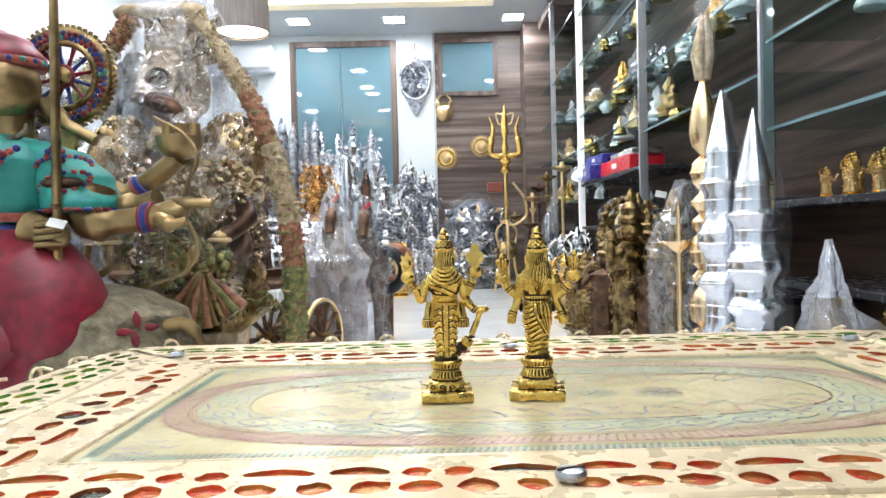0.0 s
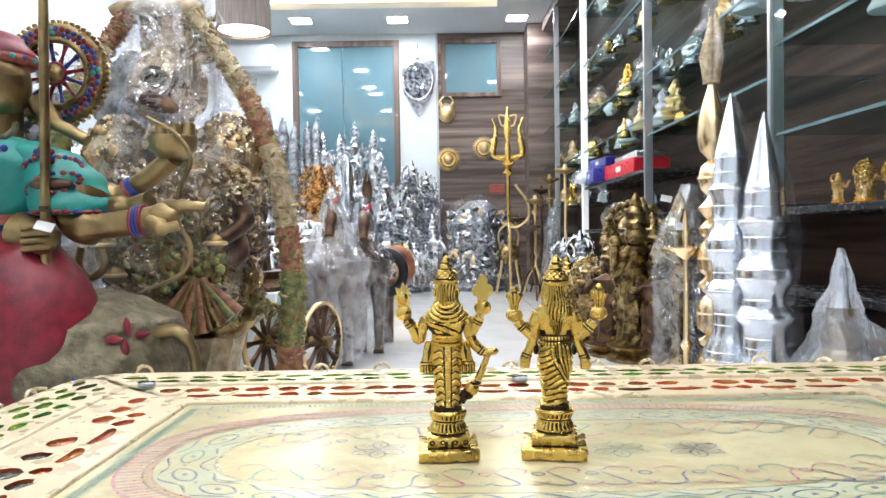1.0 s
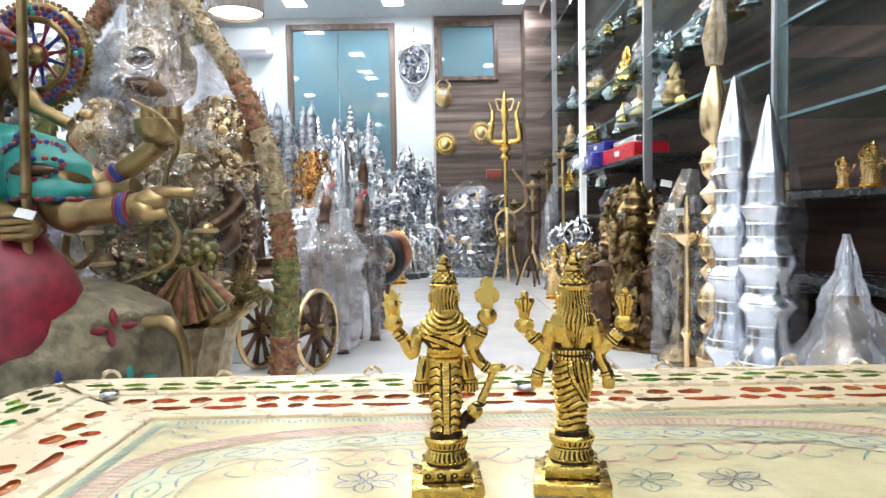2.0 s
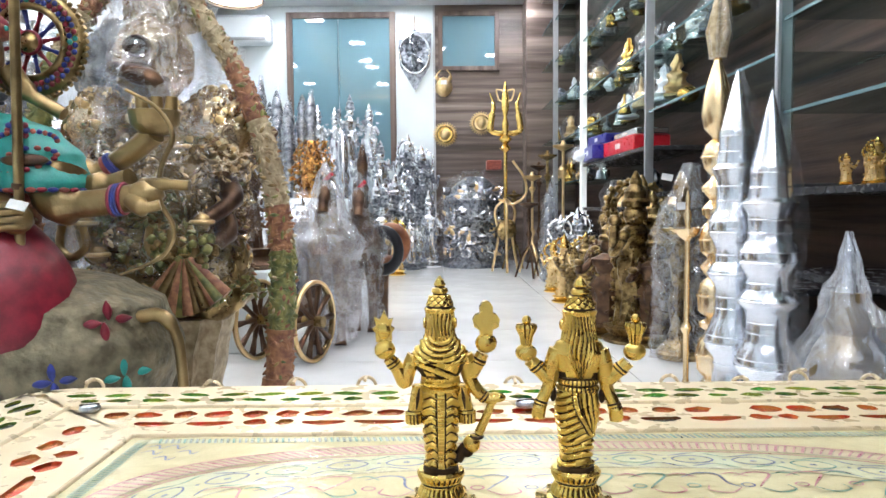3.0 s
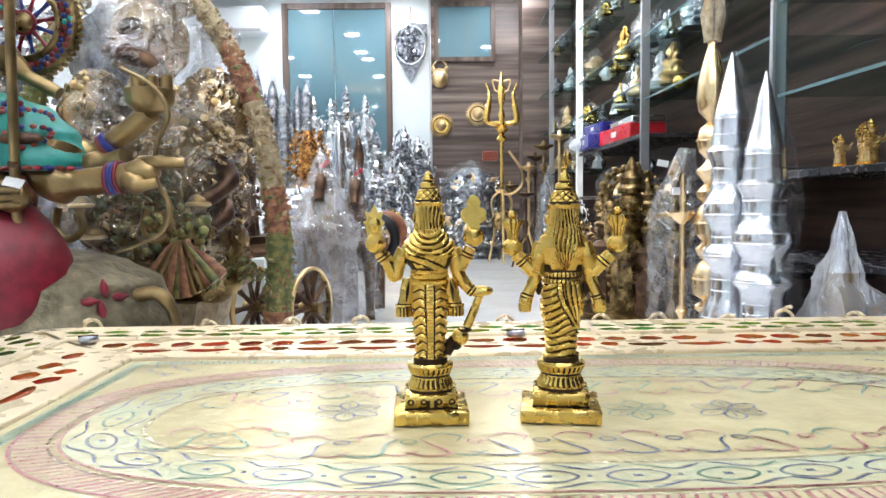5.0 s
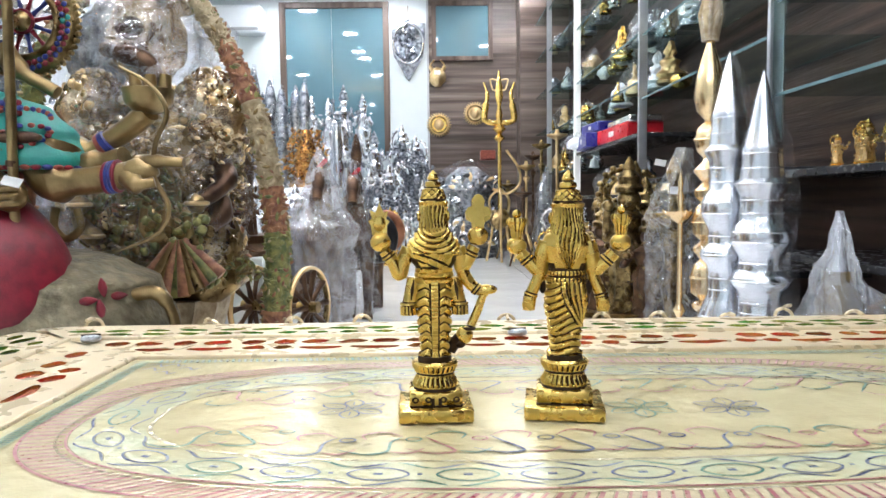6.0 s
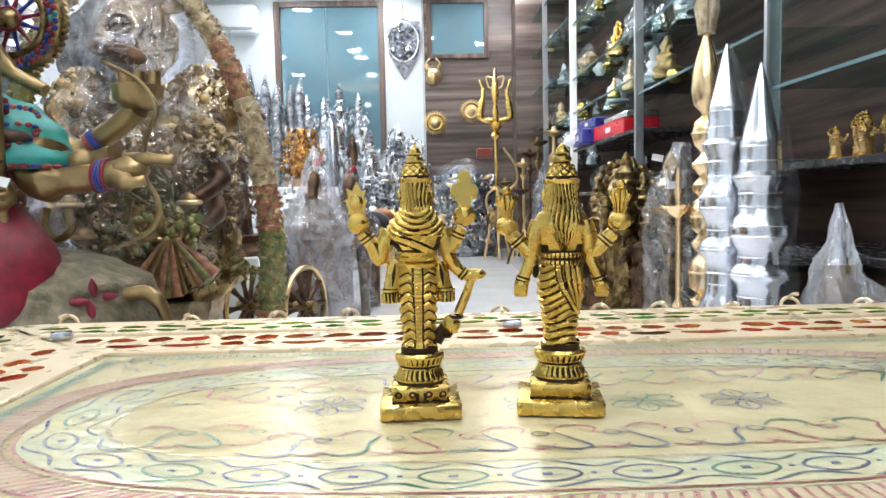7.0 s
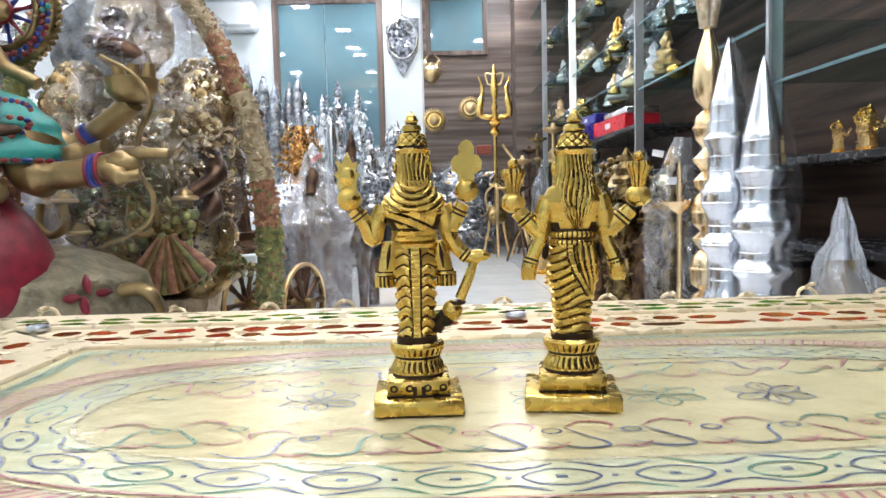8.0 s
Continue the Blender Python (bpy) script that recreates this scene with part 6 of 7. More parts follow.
g.box((-0.022, -0.001, -0.013), (0.022, 0.001, 0.013), "paper")
t1 = thing("price_tag", g, "small blank white price tag on the wrapped lamp", "price tag", smooth=0)
t1.matrix_basis = pose(0.845, 2.53, 0.555, 0, 0, 10)
t2 = copy_thing(t1, pose(0.905, 2.88, 0.67, 0, 12, -8))
t2["label"] = "small blank white price tag on a dark brass statue"

# ---- cast figures, in five makes ----
makes = {}
for key, (body, trim, arms, halo) in {"dark": ("gold_dark", "gold_dark", 4, True), "silver": ("silver", "silver_dark", 4, False), "silver2": ("silver_dark", "silver", 2, True), "gold": ("gold_pale", "gold", 4, True), "slim": ("silver", "silver", 2, False), "bronze": ("bronze", "gold_dark", 2, False)}.items():
    g = Geo()
    person_shape(g, 1.0, body, trim, random.Random(len(makes)), arms, halo)
    makes[key] = g.mesh("statue_" + key)
words = {"dark": "aged dark brass standing deity statue with halo", "silver": "polished silver standing deity statue with four arms", "silver2": "oxidised silver standing statue with ring halo", "gold": "bright gold standing deity statue with halo", "slim": "slim polished silver standing figure statue", "bronze": "brown bronze standing figure statue"}


def statue(key, at, h, turn=0, wide=1.0, group="", where=""):
    ob = new("deity_statue", makes[key])
    ob.matrix_basis = pose(*at, 0, 0, turn) @ Matrix.Diagonal((h * wide, h * wide, h, 1))
    return tagged(ob, words[key] + where, "statue", group)


rng = random.Random(11)
# dark brass cluster by the shelves
for x, y, h, w in ((0.80, 2.95, 0.70, 1.0), (0.90, 3.05, 0.62, 1.1), (0.73, 3.08, 0.52, 1.2), (0.86, 2.86, 0.50, 1.1), (0.78, 3.3, 0.60, 1.1), (0.93, 3.3, 0.7, 1.0), (0.70, 3.42, 0.42, 1.2), (0.83, 3.5, 0.55, 1.1)):
    statue(rng.choice(("dark", "dark", "bronze")), (x, y, 0), h, rng.uniform(-40, 40), w * 1.15, "dark brass statues", " beside the shelves")
for x, y, h in ((0.70, 3.7, 0.36), (0.78, 3.8, 0.42), (0.88, 3.78, 0.48), (0.72, 4.1, 0.4), (0.84, 4.2, 0.5), (0.90, 4.6, 0.55), (0.74, 4.6, 0.34), (0.86, 5.0, 0.5)):
    statue(rng.choice(("silver", "gold", "silver2", "dark")), (x, y, 0), h, rng.uniform(-40, 40), 1.1, "floor statues by the shelves", " beside the shelves")
# slim stands further back
for x, y, h, c in ((0.86, 5.6, 1.0, "gold_dark"), (0.78, 5.9, 0.85, "gold_pale"), (0.70, 5.5, 0.62, "bronze"), (0.93, 5.3, 1.05, "gold_pale"), (0.88, 6.2, 0.95, "bronze"), (0.66, 6.2, 0.7, "gold_dark")):
    g = Geo()
    for i in range(3):
        a = 2 * math.pi * i / 3 + x
        g.tube(spline([(0, 0, 0.26), (0.06 * math.cos(a), 0.06 * math.sin(a), 0.16), (0.11 * math.cos(a), 0.11 * math.sin(a), 0.0)], 4), 0.008, c, 8)
    g.lathe([(0.01, 0.24), (0.012, 0.3), (0.025, 0.34), (0.011, 0.38), (0.011, 0.55 * h + 0.2), (0.03, 0.6 * h + 0.2), (0.012, 0.62 * h + 0.2), (0.012, h - 0.08), (0.075, h - 0.05), (0.08, h - 0.035), (0.02, h - 0.03), (0.012, h)], c, (0, 0, 0), 18)
    thing("lamp_stand", g, "slim brass lamp stand on three curved feet", "lamp stand", "lamp stands", at=(x, y, 0))
for x, y, h in ((0.80, 5.2, 0.72), (0.92, 5.8, 0.8)):
    g = Geo()
    bag(g, [(0.005, 0, 0, 0.06, 0.06), (h * 0.4, 0, 0, 0.055, 0.05), (h * 0.8, 0.01, 0, 0.05, 0.045), (h, 0.015, 0, 0.015, 0.015)], "film_thick", h, 28, 0.025, 36)
    g.lathe([(0.04, 0), (0.02, 0.1), (0.03, 0.4 * h), (0.02, 0.9 * h)], "silver_dark", (0, 0, 0), 16)
    thing("wrapped_stand", g, "silver lamp stand in cloudy plastic wrap", "lamp stand", at=(x, y, 0), smooth=60)

# trident on a three-legged stand
tri = empty("trident", "tall gold trident on a three-legged stand", "trident", (0.565, 6.0, 0))
g = Geo()
g.lathe([(0.016, 0.3), (0.016, 1.02), (0.05, 1.05), (0.02, 1.09), (0.06, 1.13), (0.022, 1.17), (0.03, 1.20)], "gold", n=20)
part("shaft", g, tri)
g = Geo()
g.lathe([(0.018, 1.18), (0.03, 1.25), (0.014, 1.32), (0.034, 1.40), (0.03, 1.48), (0.004, 1.62)], "gold", n=16, squash=0.5)
part("middle_prong", g, tri)
g = Geo()
g.tube(spline([(-0.055, 0, 1.46), (-0.075, 0, 1.54), (-0.04, 0, 1.545), (0, 0, 1.53), (0.04, 0, 1.545), (0.075, 0, 1.54), (0.055, 0, 1.46)], 5), 0.007, "gold_pale", 8)
g.tube([(-0.055, 0, 1.46), (0, 0, 1.44), (0.055, 0, 1.46)], 0.007, "gold_pale", 8)
part("crest", g, tri)
for sd in (-1, 1):
    g = Geo()
    g.tube(spline([(0, 0, 1.19), (sd * 0.06, 0, 1.18), (sd * 0.125, 0, 1.21), (sd * 0.115, 0, 1.32), (sd * 0.10, 0, 1.42), (sd * 0.13, 0, 1.52)], 6), [0.022] * 12 + [0.028] * 8 + [0.018] * 6 + [0.008] * 5, "gold", 12, 0.6)
    part("side_prong", g, tri)
for i in range(3):
    a = 2 * math.pi * i / 3 - math.pi / 2
    g = Geo()
    g.tube(spline([(0.015 * math.cos(a), 0.015 * math.sin(a), 0.62), (0.10 * math.cos(a), 0.10 * math.sin(a), 0.52), (0.07 * math.cos(a), 0.07 * math.sin(a), 0.3), (0.13 * math.cos(a), 0.13 * math.sin(a), 0.0)], 6), 0.011, "gold_pale", 10)
    part("leg", g, tri)
g = Geo()
g.ball((0, -0.02, 0.36), (0.09, 0.06, 0.09), "gold_dark", 16, 0.2)
part("ornament", g, tri)
g = Geo()
g.tube(spline([(0.06, 0, 0.95), (0.16, 0, 0.8), (0.17, 0, 0.66), (0.06, 0, 0.58), (-0.06, 0, 0.62)], 6), 0.011, "gold_pale", 10)
part("crescent", g, tri)

# large wrapped piece against the panelling
g = Geo()
bx, by = 0.33, 6.6
g.lathe([(0.30, 0), (0.32, 0.04), (0.25, 0.1), (0.22, 0.35), (0.27, 0.5), (0.30, 0.62), (0.2, 0.75), (0.08, 0.84)], "silver_dark", (bx, by, 0), 28)
for i in range(260):
    a = rng.uniform(math.pi, 2 * math.pi)
    z = rng.uniform(0.1, 0.75)
    leafy(g, (bx + 0.27 * math.cos(a), by + 0.27 * math.sin(a), z), rng.uniform(0.02, 0.05), rng.uniform(0, 6.28), rng.choice(("gold_pale", "silver", "silver_dark", "silver_dark", "silver", "black")))
thing("ornate_urn", g, "large ornate oxidised silver urn with gilt figures, wrapped", "urn")
g = Geo()
bag(g, [(0.005, bx, by, 0.35, 0.32), (0.4, bx, by, 0.31, 0.30), (0.6, bx, by, 0.34, 0.32), (0.8, bx, by, 0.27, 0.25), (0.9, bx, by, 0.1, 0.1)], "film", 21, 50, 0.06, 44)
thing("plastic_wrap", g, "clear shiny plastic over the large urn", "plastic wrap", smooth=60)
g = Geo()
g.box((0.44, 6.5, 0.9), (0.58, 6.62, 0.99), "coral", 0.008)
thing("small_box", g, "small red box lying on top of the wrapped urn", "box")

# wall ornaments
g = Geo()
o = [(0.0, 0.06), (0.06, 0.03), (0.17, 0.02), (0.165, -0.15), (0.15, -0.30), (0.08, -0.42), (0.0, -0.55), (-0.08, -0.42), (-0.15, -0.30), (-0.165, -0.15), (-0.17, 0.02), (-0.06, 0.03)]
g.slab(o, 0.0, 0.03, "silver_dark")
for i in range(40):
    a, r = rng.uniform(0, 6.28), rng.uniform(0, 0.14)
    g.ball((r * math.cos(a), -0.005, -0.2 + 1.5 * r * math.sin(a)), rng.uniform(0.012, 0.032), rng.choice(("silver", "silver_dark", "silver_dark")), 8, 0.4)
g.ring((0, 0, -0.18), 0.15, 0.014, "silver", "y", 30, 8, 1.3)
g.tube([(0, 0.02, 0.05), (0, 0.03, 0.2)], 0.004, "gold_dark", 6)
thing("wall_shield", g, "oxidised silver embossed shield hung on the white wall", "shield", at=(-0.235, 7.165, 2.29))
for x, z, r, nm, lab in ((0.065, 1.30, 0.115, "sun_disc", "gold sun face disc with rays on the panelling"), (0.435, 1.41, 0.11, "sun_disc", "pale gold embossed disc on the panelling")):
    g = Geo()
    g.tube([(0, 0.0, 0), (0, 0.03, 0)], r * 0.8, "gold_pale" if x > 0.2 else "gold", 36)
    for i in range(28):
        a = 2 * math.pi * i / 28
        g.tube([(0.78 * r * math.cos(a), 0.012, 0.78 * r * math.sin(a)), (1.1 * r * math.cos(a), 0.015, 1.1 * r * math.sin(a))], [0.012, 0.003], "gold_pale", 6)
    g.ball((0, -0.005, 0), (r * 0.45, 0.03, r * 0.5), "gold_pale", 14, 0.2)
    g.ring((0, -0.002, 0), r * 0.7, 0.008, "gold_dark", "y", 28, 6)
    thing(nm, g, lab, "wall ornament", at=(x, 7.168, z))
g = Geo()
g.ball((0, 0, 0), (0.085, 0.05, 0.10), "gold_pale", 16, 0.2)
for sd in (-1, 1):
    g.tube(spline([(sd * 0.05, 0, 0.06), (sd * 0.07, -0.01, 0.12), (sd * 0.03, -0.01, 0.17)], 4), [0.02] * 4 + [0.008] * 5, "gold_pale", 8)
g.box((-0.03, -0.06, 0.02), (0.03, -0.045, 0.06), "paper")
thing("wall_mask", g, "pale gold cast mask hung on the panelling", "wall ornament", at=(0.055, 7.15, 1.77))

# ---- crowded display of silver figures on white steps ----
for k, (ya, yb, z, xa, xb) in enumerate(((6.75, 7.1, 0.95, -2.2, -0.42), (6.35, 6.75, 0.62, -2.2, -0.40), (5.95, 6.35, 0.30, -2.2, -0.42), (6.7, 7.1, 0.42, -0.38, -0.08))):
    g = Geo()
    g.box((xa, ya + 0.002, 0), (xb, yb - 0.002, z), "white", 0.006)
    thing("display_step", g, "white painted display step crowded with statues", "display step", "display steps")
for ya, z, xa, xb, h0, h1 in ((6.92, 0.95, -2.1, -0.5, 0.5, 0.78), (6.55, 0.62, -2.1, -0.46, 0.42, 0.65), (6.15, 0.30, -2.1, -0.48, 0.38, 0.6), (5.7, 0.0, -2.1, -0.45, 0.4, 0.62), (5.3, 0.0, -2.1, -0.55, 0.42, 0.6)):
    x = xa
    while x < xb:
        key = rng.choice(("silver", "silver2", "slim", "silver", "silver2", "gold")) if z < 0.5 else rng.choice(("silver", "silver2", "slim"))
        statue(key, (x, ya + rng.uniform(-0.06, 0.06), z), rng.uniform(h0, h1), rng.uniform(-50, 50), rng.uniform(0.85, 1.15), "display figures", " on display")
        x += rng.uniform(0.13, 0.2)
statue("silver2", (-0.24, 6.88, 0.42), 0.5, 10, 1.3, "display figures", " on a white plinth")
statue("silver2", (-0.33, 6.5, 0.0), 0.66, -20, 1.0, "display figures", " on the floor")
statue("silver", (-0.20, 6.45, 0.0), 0.5, 30, 1.0, "display figures", " on the floor")
statue("silver2", (-0.30, 6.84, 0.42), 0.85, 40, 0.8, "display figures", " on a white plinth")
for x, y, z, h, key in ((-0.36, 6.78, 0.42, 0.70, "silver"), (-0.17, 6.80, 0.42, 0.74, "silver2"), (-0.11, 6.92, 0.42, 0.62, "silver"), (-0.40, 6.3, 0.0, 0.85, "silver2"), (-0.10, 6.55, 0.0, 0.72, "slim"), (-0.27, 6.3, 0.0, 0.58, "silver"), (-0.47, 5.9, 0.0, 0.72, "silver"), (-0.36, 5.8, 0.0, 0.48, "gold"), (-0.54, 6.0, 0.0, 0.80, "silver2")):
    statue(key, (x, y, z), h, rng.uniform(-40, 40), 0.95, "display figures", " on display")
# nearer, taller stands
g = Geo()
g.box((-1.02, 4.4, 0), (-0.62, 4.8, 0.62), "white", 0.006)
thing("plinth", g, "white painted display plinth", "plinth")
g = Geo()
for i in range(420):
    z = rng.uniform(0.02, 0.44)
    a, r = rng.uniform(0, 6.28), (0.17 - 0.28 * abs(z - 0.2)) * rng.uniform(0.7, 1.1)
    leafy(g, (r * math.cos(a), 0.7 * r * math.sin(a), z), rng.uniform(0.010, 0.022), rng.uniform(0, 6.28), rng.choice(("orange", "orange", "gold_dark", "bronze")))
g.lathe([(0.14, 0), (0.15, 0.03), (0.08, 0.06), (0.1, 0.2), (0.06, 0.34), (0.03, 0.44)], "orange", n=20)
thing("gilt_statue", g, "orange-gold plated many-armed statue on a white plinth", "statue", at=(-0.82, 4.6, 0.62), size=0.85)
for x, y, h in ((-1.06, 5.0, 1.32), (-0.98, 5.08, 1.30), (-0.90, 5.0, 1.36), (-1.16, 5.1, 1.4), (-1.30, 5.2, 1.5), (-0.72, 5.3, 1.12), (-0.60, 5.5, 1.05)):
    g = Geo()
    g.lathe([(0.075, 0), (0.08, 0.02), (0.035, 0.06), (0.03, 0.5), (0.045, 0.55), (0.03, 0.6), (0.035, h - 0.4), (0.05, h - 0.34), (0.03, h - 0.28), (0.045, h - 0.16), (0.03, h - 0.07), (0.01, h)], ("silver", "silver_dark", "bronze", "silver_dark")[int(abs(x) * 50) % 4], n=18)
    bag(g, [(0.01, 0, 0, 0.085, 0.085), (0.5, 0, 0, 0.055, 0.055), (h - 0.3, 0, 0, 0.05, 0.045), (h - 0.08, 0, 0, 0.03, 0.03), (h + 0.03, 0.01, 0, 0.012, 0.012)], "film", h * 7, 20, 0.028, 34, 4, 0.006)
    thing("wrapped_stand", g, "slender tall silver stand wrapped in clear plastic", "stand", "wrapped stands", at=(x, y, 0), smooth=60)
for x, y, h, key in ((-1.5, 3.3, 1.15, "silver2"), (-1.15, 3.6, 1.0, "bronze"), (-1.8, 2.6, 1.3, "silver"), (-1.25, 2.2, 1.2, "silver2"), (-1.65, 1.6, 1.35, "gold"), (-1.2, 1.5, 1.15, "silver"), (-0.72, 3.7, 0.62, "silver2"), (-0.95, 4.0, 0.7, "silver"), (-0.62, 4.15, 0.5, "silver2"), (-1.25, 4.3, 1.1, "slim"), (-1.05, 3.3, 1.05, "slim"), (-0.95, 2.3, 1.0, "gold")):
    statue(key, (x, y, 0), h, rng.uniform(-30, 30), 1.1, "tall floor statues", " on the floor")
for x, y, h, r in ((-1.25, 2.2, 1.22, 0.26), (-1.2, 1.5, 1.17, 0.25), (-1.5, 3.3, 1.17, 0.25), (-0.95, 2.3, 1.02, 0.2), (-0.72, 3.7, 0.64, 0.15)):
    g = Geo()
    bag(g, [(0.005, 0, 0, r, r), (h * 0.5, 0, 0, r, r * 0.9), (h * 0.75, 0, 0, r * 0.8, r * 0.7), (h + 0.02, 0, 0, r * 0.2, r * 0.2)], "film", x * 9, 40, 0.05, 44)
    thing("plastic_wrap", g, "clear crinkled plastic over a tall statue", "plastic wrap", at=(x, y, 0), smooth=60)

# ---- small goods on the shelves ----
g = Geo()
g.ball((0, 0, 0.036), (0.05, 0.036, 0.036), "gold", 20)
g.ring((0, 0, 0.036), 0.03, 0.003, "gold_pale", "x", 20, 6)
thing("brass_bowl", g, "round brass pot on a glass shelf", "pot", at=(1.10, 3.20, 1.011))
for i, (x, y) in enumerate(((1.05, 1.92), (1.09, 1.88), (1.13, 1.92), (1.06, 1.82), (1.12, 1.80), (1.17, 1.86), (1.08, 1.74), (1.15, 1.72))):
    statue("gold", (x, y, 0.606), 0.085 + 0.02 * (i % 3), rng.uniform(-30, 30), 1.4, "small shelf idols", " on the black shelf")
g = Geo()
g.box((-0.09, -0.13, 0), (0.09, 0.13, 0.004), "alu", 0.002)
thing("flat_tray", g, "flat pale metal tray lying on the black shelf", "tray", at=(1.1, 1.5, 0.606))
odd = {}


def cast_lump(profile, name, seed, rough):
    """A small cast ornament as one skin: a turned core with an embossed, uneven surface."""
    q = random.Random(seed)
    lobes, ph = q.randint(3, 6), q.uniform(0, 6)
    g = Geo()

    def emboss(a, z):
        return rough * (noise.noise(Vector((2.2 * math.cos(a), 2.2 * math.sin(a), z * 55 + seed * 7))) + 0.5 * math.sin(lobes * a + ph + z * 30)), False
    g.loft(lerp_rows([(z, 0, 0, r, r * 0.85) for r, z in profile], 34), name, 30, emboss)
    return g


shapes = {
    "seated idol": [(0.055, 0), (0.057, 0.01), (0.045, 0.02), (0.055, 0.035), (0.03, 0.06), (0.036, 0.085), (0.016, 0.10), (0.022, 0.118), (0.016, 0.135), (0.004, 0.16)],
    "squat pot": [(0.03, 0), (0.034, 0.008), (0.06, 0.045), (0.055, 0.075), (0.026, 0.09), (0.036, 0.10), (0.02, 0.105), (0.004, 0.12)],
    "bell": [(0.05, 0), (0.052, 0.008), (0.042, 0.03), (0.034, 0.07), (0.015, 0.085), (0.009, 0.10), (0.014, 0.11), (0.009, 0.13), (0.012, 0.14), (0.003, 0.15)],
    "animal figure": [(0.06, 0), (0.062, 0.008), (0.05, 0.02), (0.058, 0.05), (0.062, 0.07), (0.04, 0.09), (0.024, 0.11), (0.006, 0.12)],
}
said = {}
for n, (shape, profile) in enumerate(shapes.items()):
    for m, (word, name) in enumerate((("polished silver", "silver"), ("oxidised silver", "silver_dark"), ("pale gilt brass", "gold_pale"), ("white glazed", "plastic_white"), ("bright brass", "gold"))):
        key = (shape, word)
        odd[key] = cast_lump(profile, name, 10 * n + m, 0.009 if shape != "bell" else 0.002).mesh("shelf_ornament")
        said[key] = f"small {word} {shape} on a shelf"
g = Geo()
bag(g, [(0.002, 0, 0, 0.075, 0.075), (0.08, 0, 0, 0.07, 0.07), (0.15, 0, 0, 0.03, 0.03), (0.175, 0, 0, 0.012, 0.012)], "film", 31, 20, 0.02, 16)
ornament_bag = g.mesh("wrap", 24)
kinds = list(odd)
for k, (ya, yb) in enumerate(bays):
    for z, kind in levels[k]:
        if (k == 0 and z < 1.0) or z < 0.5 or z > 2.1 or (k == 1 and z < 0.7):
            continue
        y = ya + rng.uniform(0.08, 0.2)
        while y < yb - 0.1:
            if not (k == 2 and z == 0.85) and not (k == 1 and z == 1.01 and y < 3.3):
                key = rng.choice(kinds)
                ob = new("shelf_ornament", odd[key])
                s = rng.uniform(0.6, 1.35)
                ob.matrix_basis = pose(SX + rng.uniform(0.09, 0.24), y, z + 0.0006, 0, 0, rng.uniform(0, 360)) @ Matrix.Diagonal((s, s, s, 1))
                bagged = rng.random() < 0.45
                tagged(ob, said[key] + (", in plastic" if bagged else ""), "ornament", "shelf ornaments")
                if bagged:
                    new("wrap", ornament_bag).parent = ob
            y += rng.uniform(0.11, 0.22)
# boxes and bags on the shelf
for x, y, z, sx_, sy_, sz_, c, tilt, lab in ((1.115, 4.07, 0.851, 0.2, 0.55, 0.085, "box_red", 3, "glossy red cardboard box on the shelf"), (1.06, 4.60, 0.851, 0.2, 0.42, 0.09, "box_blue", -4, "dark blue cardboard box on the shelf"), (1.09, 4.50, 0.942, 0.2, 0.34, 0.06, "box_blue", 5, "dark blue cardboard box stacked on another"), (1.12, 3.98, 0.937, 0.18, 0.4, 0.035, "silver", 2, "silver grey flat box stacked on a red box")):
    g = Geo()
    g.box((-sx_ / 2, -sy_ / 2, 0), (sx_ / 2, sy_ / 2, sz_), c, 0.006)
    g.box((-sx_ / 2 - 0.001, -sy_ * 0.08, sz_ * 0.35), (-sx_ / 2 + 0.002, sy_ * 0.08, sz_ * 0.7), "paper")
    thing("carton", g, lab, "box", "shelf cartons", at=(x, y, z), turn=tilt)
g = Geo()
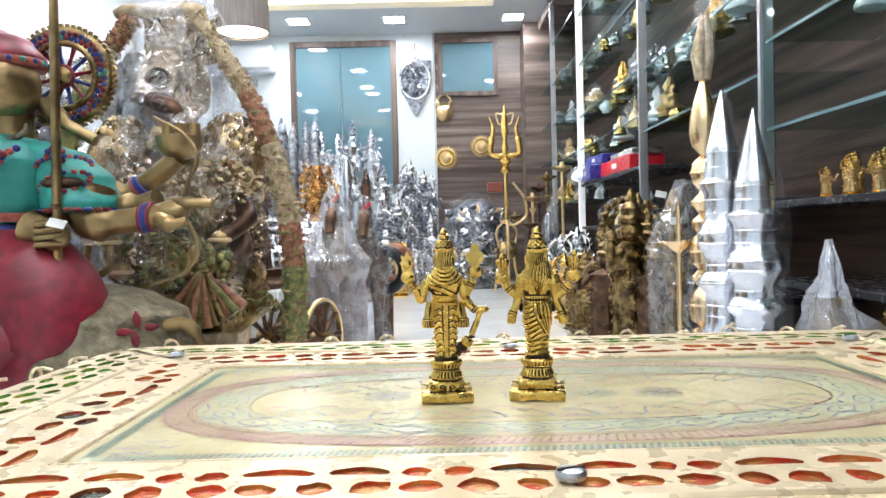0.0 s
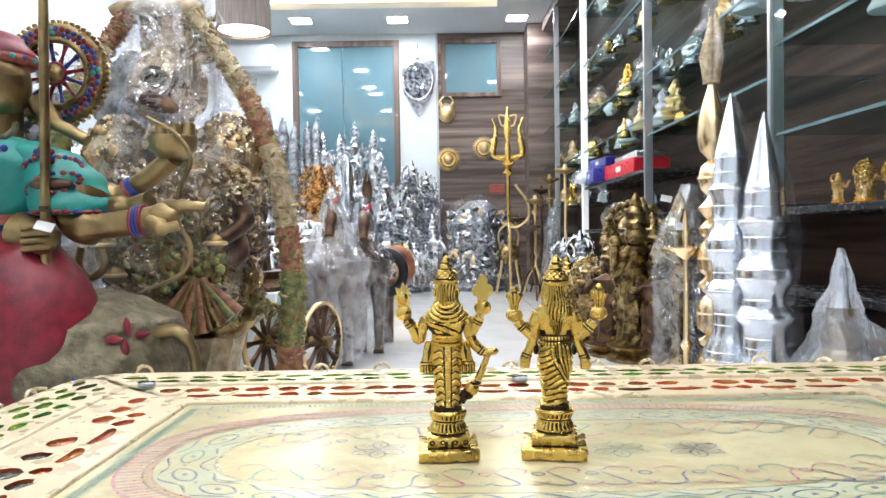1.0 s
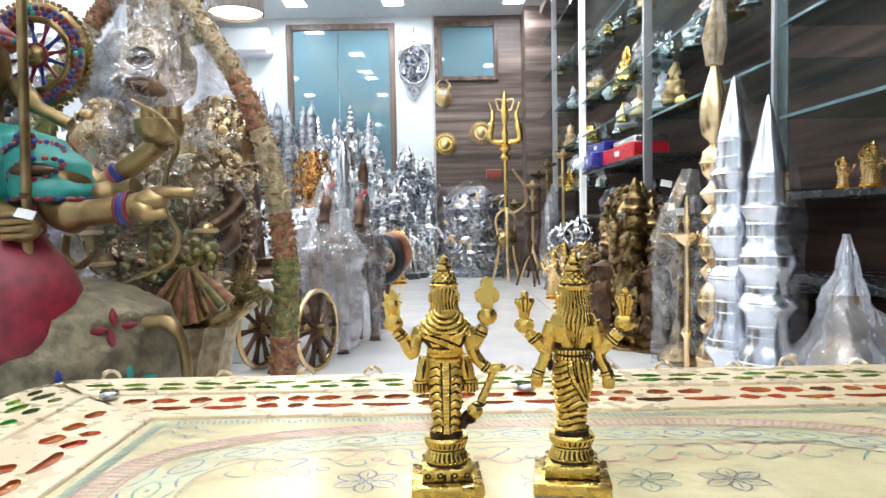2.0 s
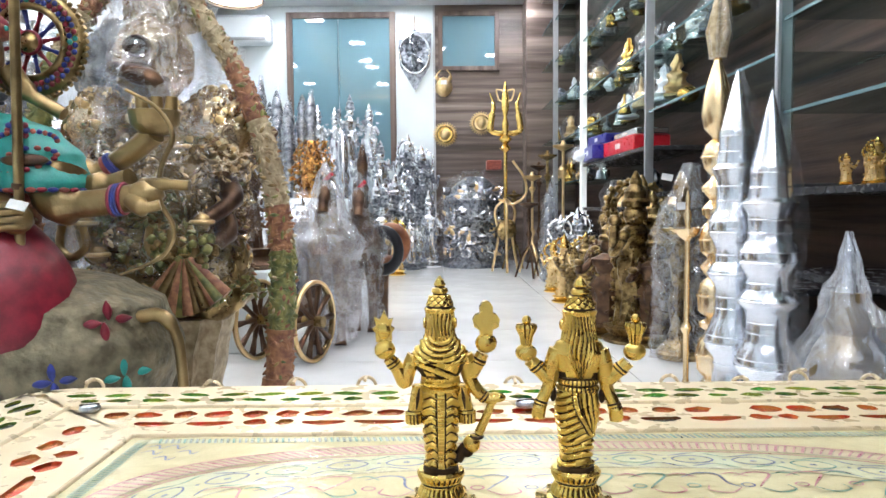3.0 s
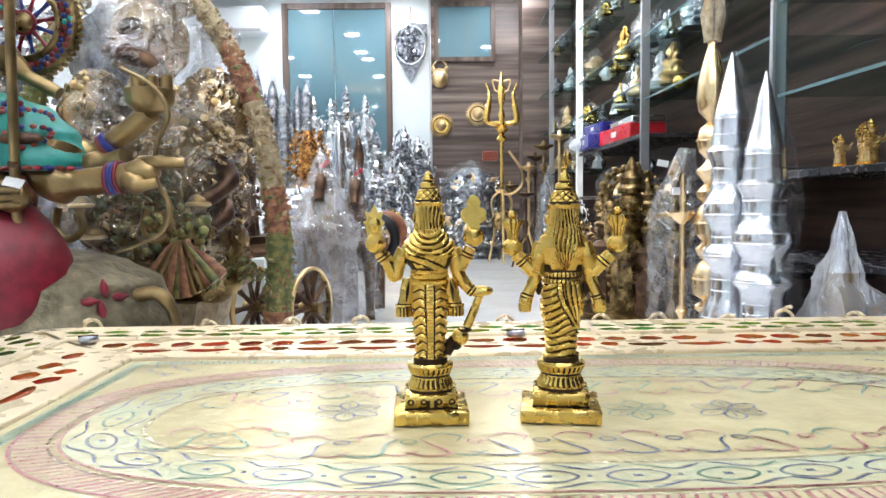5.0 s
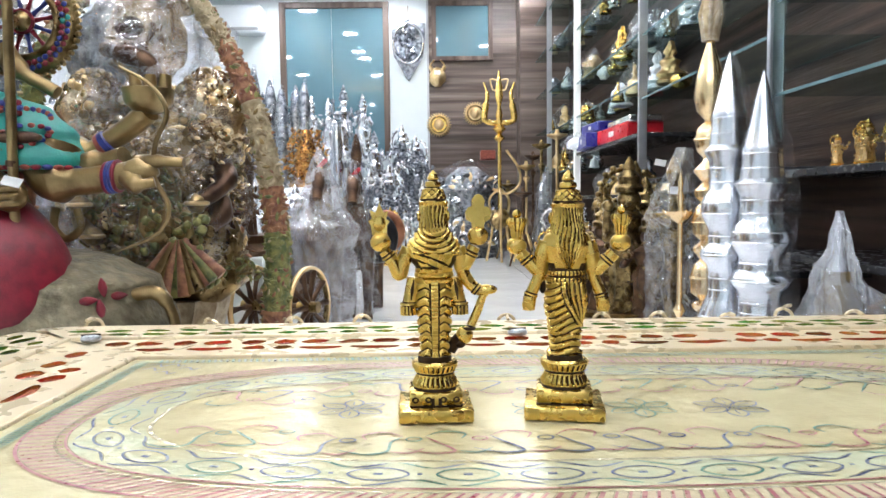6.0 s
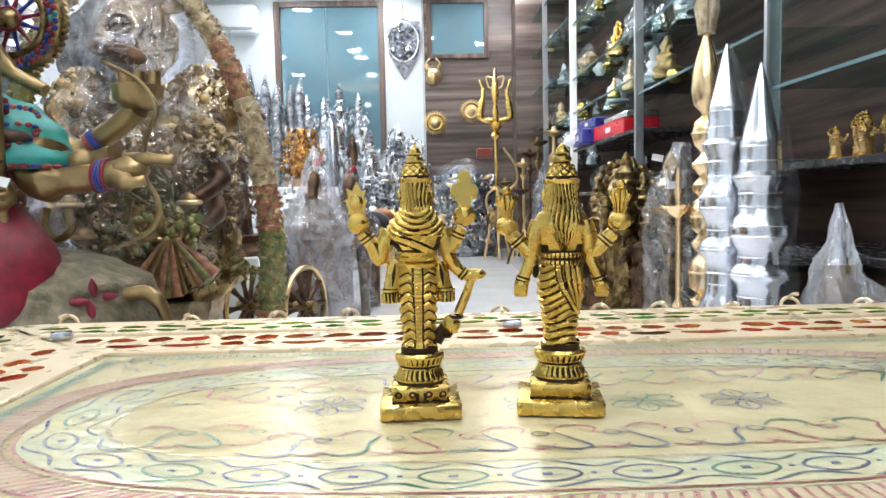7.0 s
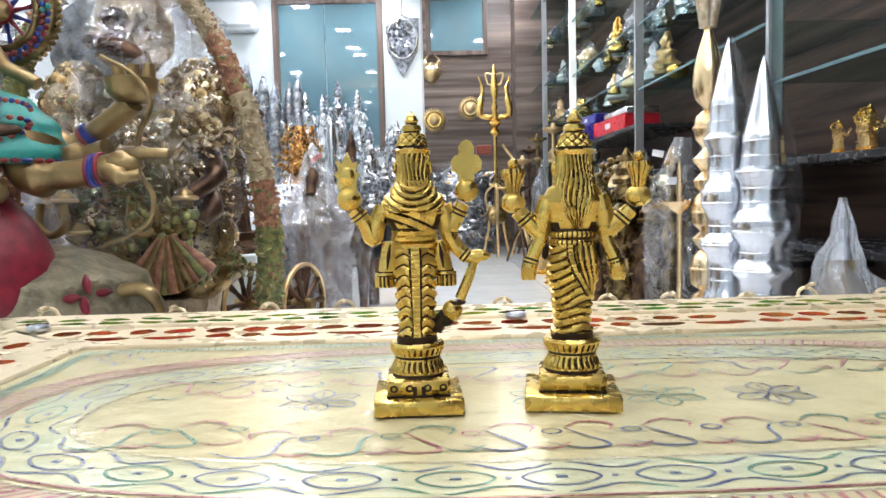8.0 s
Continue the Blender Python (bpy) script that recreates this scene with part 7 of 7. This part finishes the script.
bag(g, [(0.0, 0, 0, 0.12, 0.16), (0.05, 0, 0, 0.14, 0.17), (0.10, 0, 0, 0.08, 0.1), (0.13, 0, 0, 0.02, 0.03)], "film_thick", 41, 28, 0.04, 18)
g.ball((0, 0, 0.05), (0.09, 0.12, 0.04), "plastic_white", 12, 0.3)
thing("plastic_bag", g, "crumpled white plastic bag on the shelf", "plastic bag", at=(1.0, 4.82, 0.852), smooth=60)

# ---- pendant lamp and air conditioner ----
lamp = empty("pendant_lamp", "grey woven drum pendant lamp, lit", "pendant lamp", (-1.12, 4.0, 0))
g = Geo()
rows = [[(r * math.cos(2 * math.pi * j / 40), r * math.sin(2 * math.pi * j / 40), z) for j in range(40)] for r, z in ((0.148, 1.70), (0.152, 1.70), (0.150, 1.98), (0.146, 1.98), (0.144, 1.71))]
g.grid(rows, "shade", cap=False)
part("shade", g, lamp, "grey woven shade")
g = Geo()
g.tube([(0, 0, 1.715), (0, 0, 1.722)], 0.14, "bulb", 36)
part("diffuser", g, lamp, "glowing warm diffuser")
g = Geo()
g.tube([(0, 0, 1.72), (0, 0, H + 0.2)], 0.004, "black", 8)
part("cord", g, lamp)
ac = empty("air_conditioner", "white split air conditioner on the wall", "air conditioner", (-2.0, 7.1, 2.2))
g = Geo()
g.box((-0.34, -0.1, 0), (0.34, 0.098, 0.27), "plastic_white", 0.03)
part("body", g, ac)
g = Geo()
g.box((-0.3, -0.104, 0.02), (0.3, -0.095, 0.05), "alu", 0.003)
part("vent", g, ac)

# ---- floor tiles ----
side = 0.6
g = Geo()
g.box((-side / 2 + 0.0012, -side / 2 + 0.0012, -0.004), (side / 2 - 0.0012, side / 2 - 0.0012, 0.0), "floor", 0.0008)
tile = g.mesh("tile", 0)
nx, ny = math.ceil((X1 - X0) / side), math.ceil((Y1 - Y0) / side)
for i in range(nx):
    for j in range(ny):
        o = new("tile", tile)
        o.parent = floor
        o.location = (X0 + side * (i + 0.5) - 0.02, Y0 + side * (j + 0.5), 0)
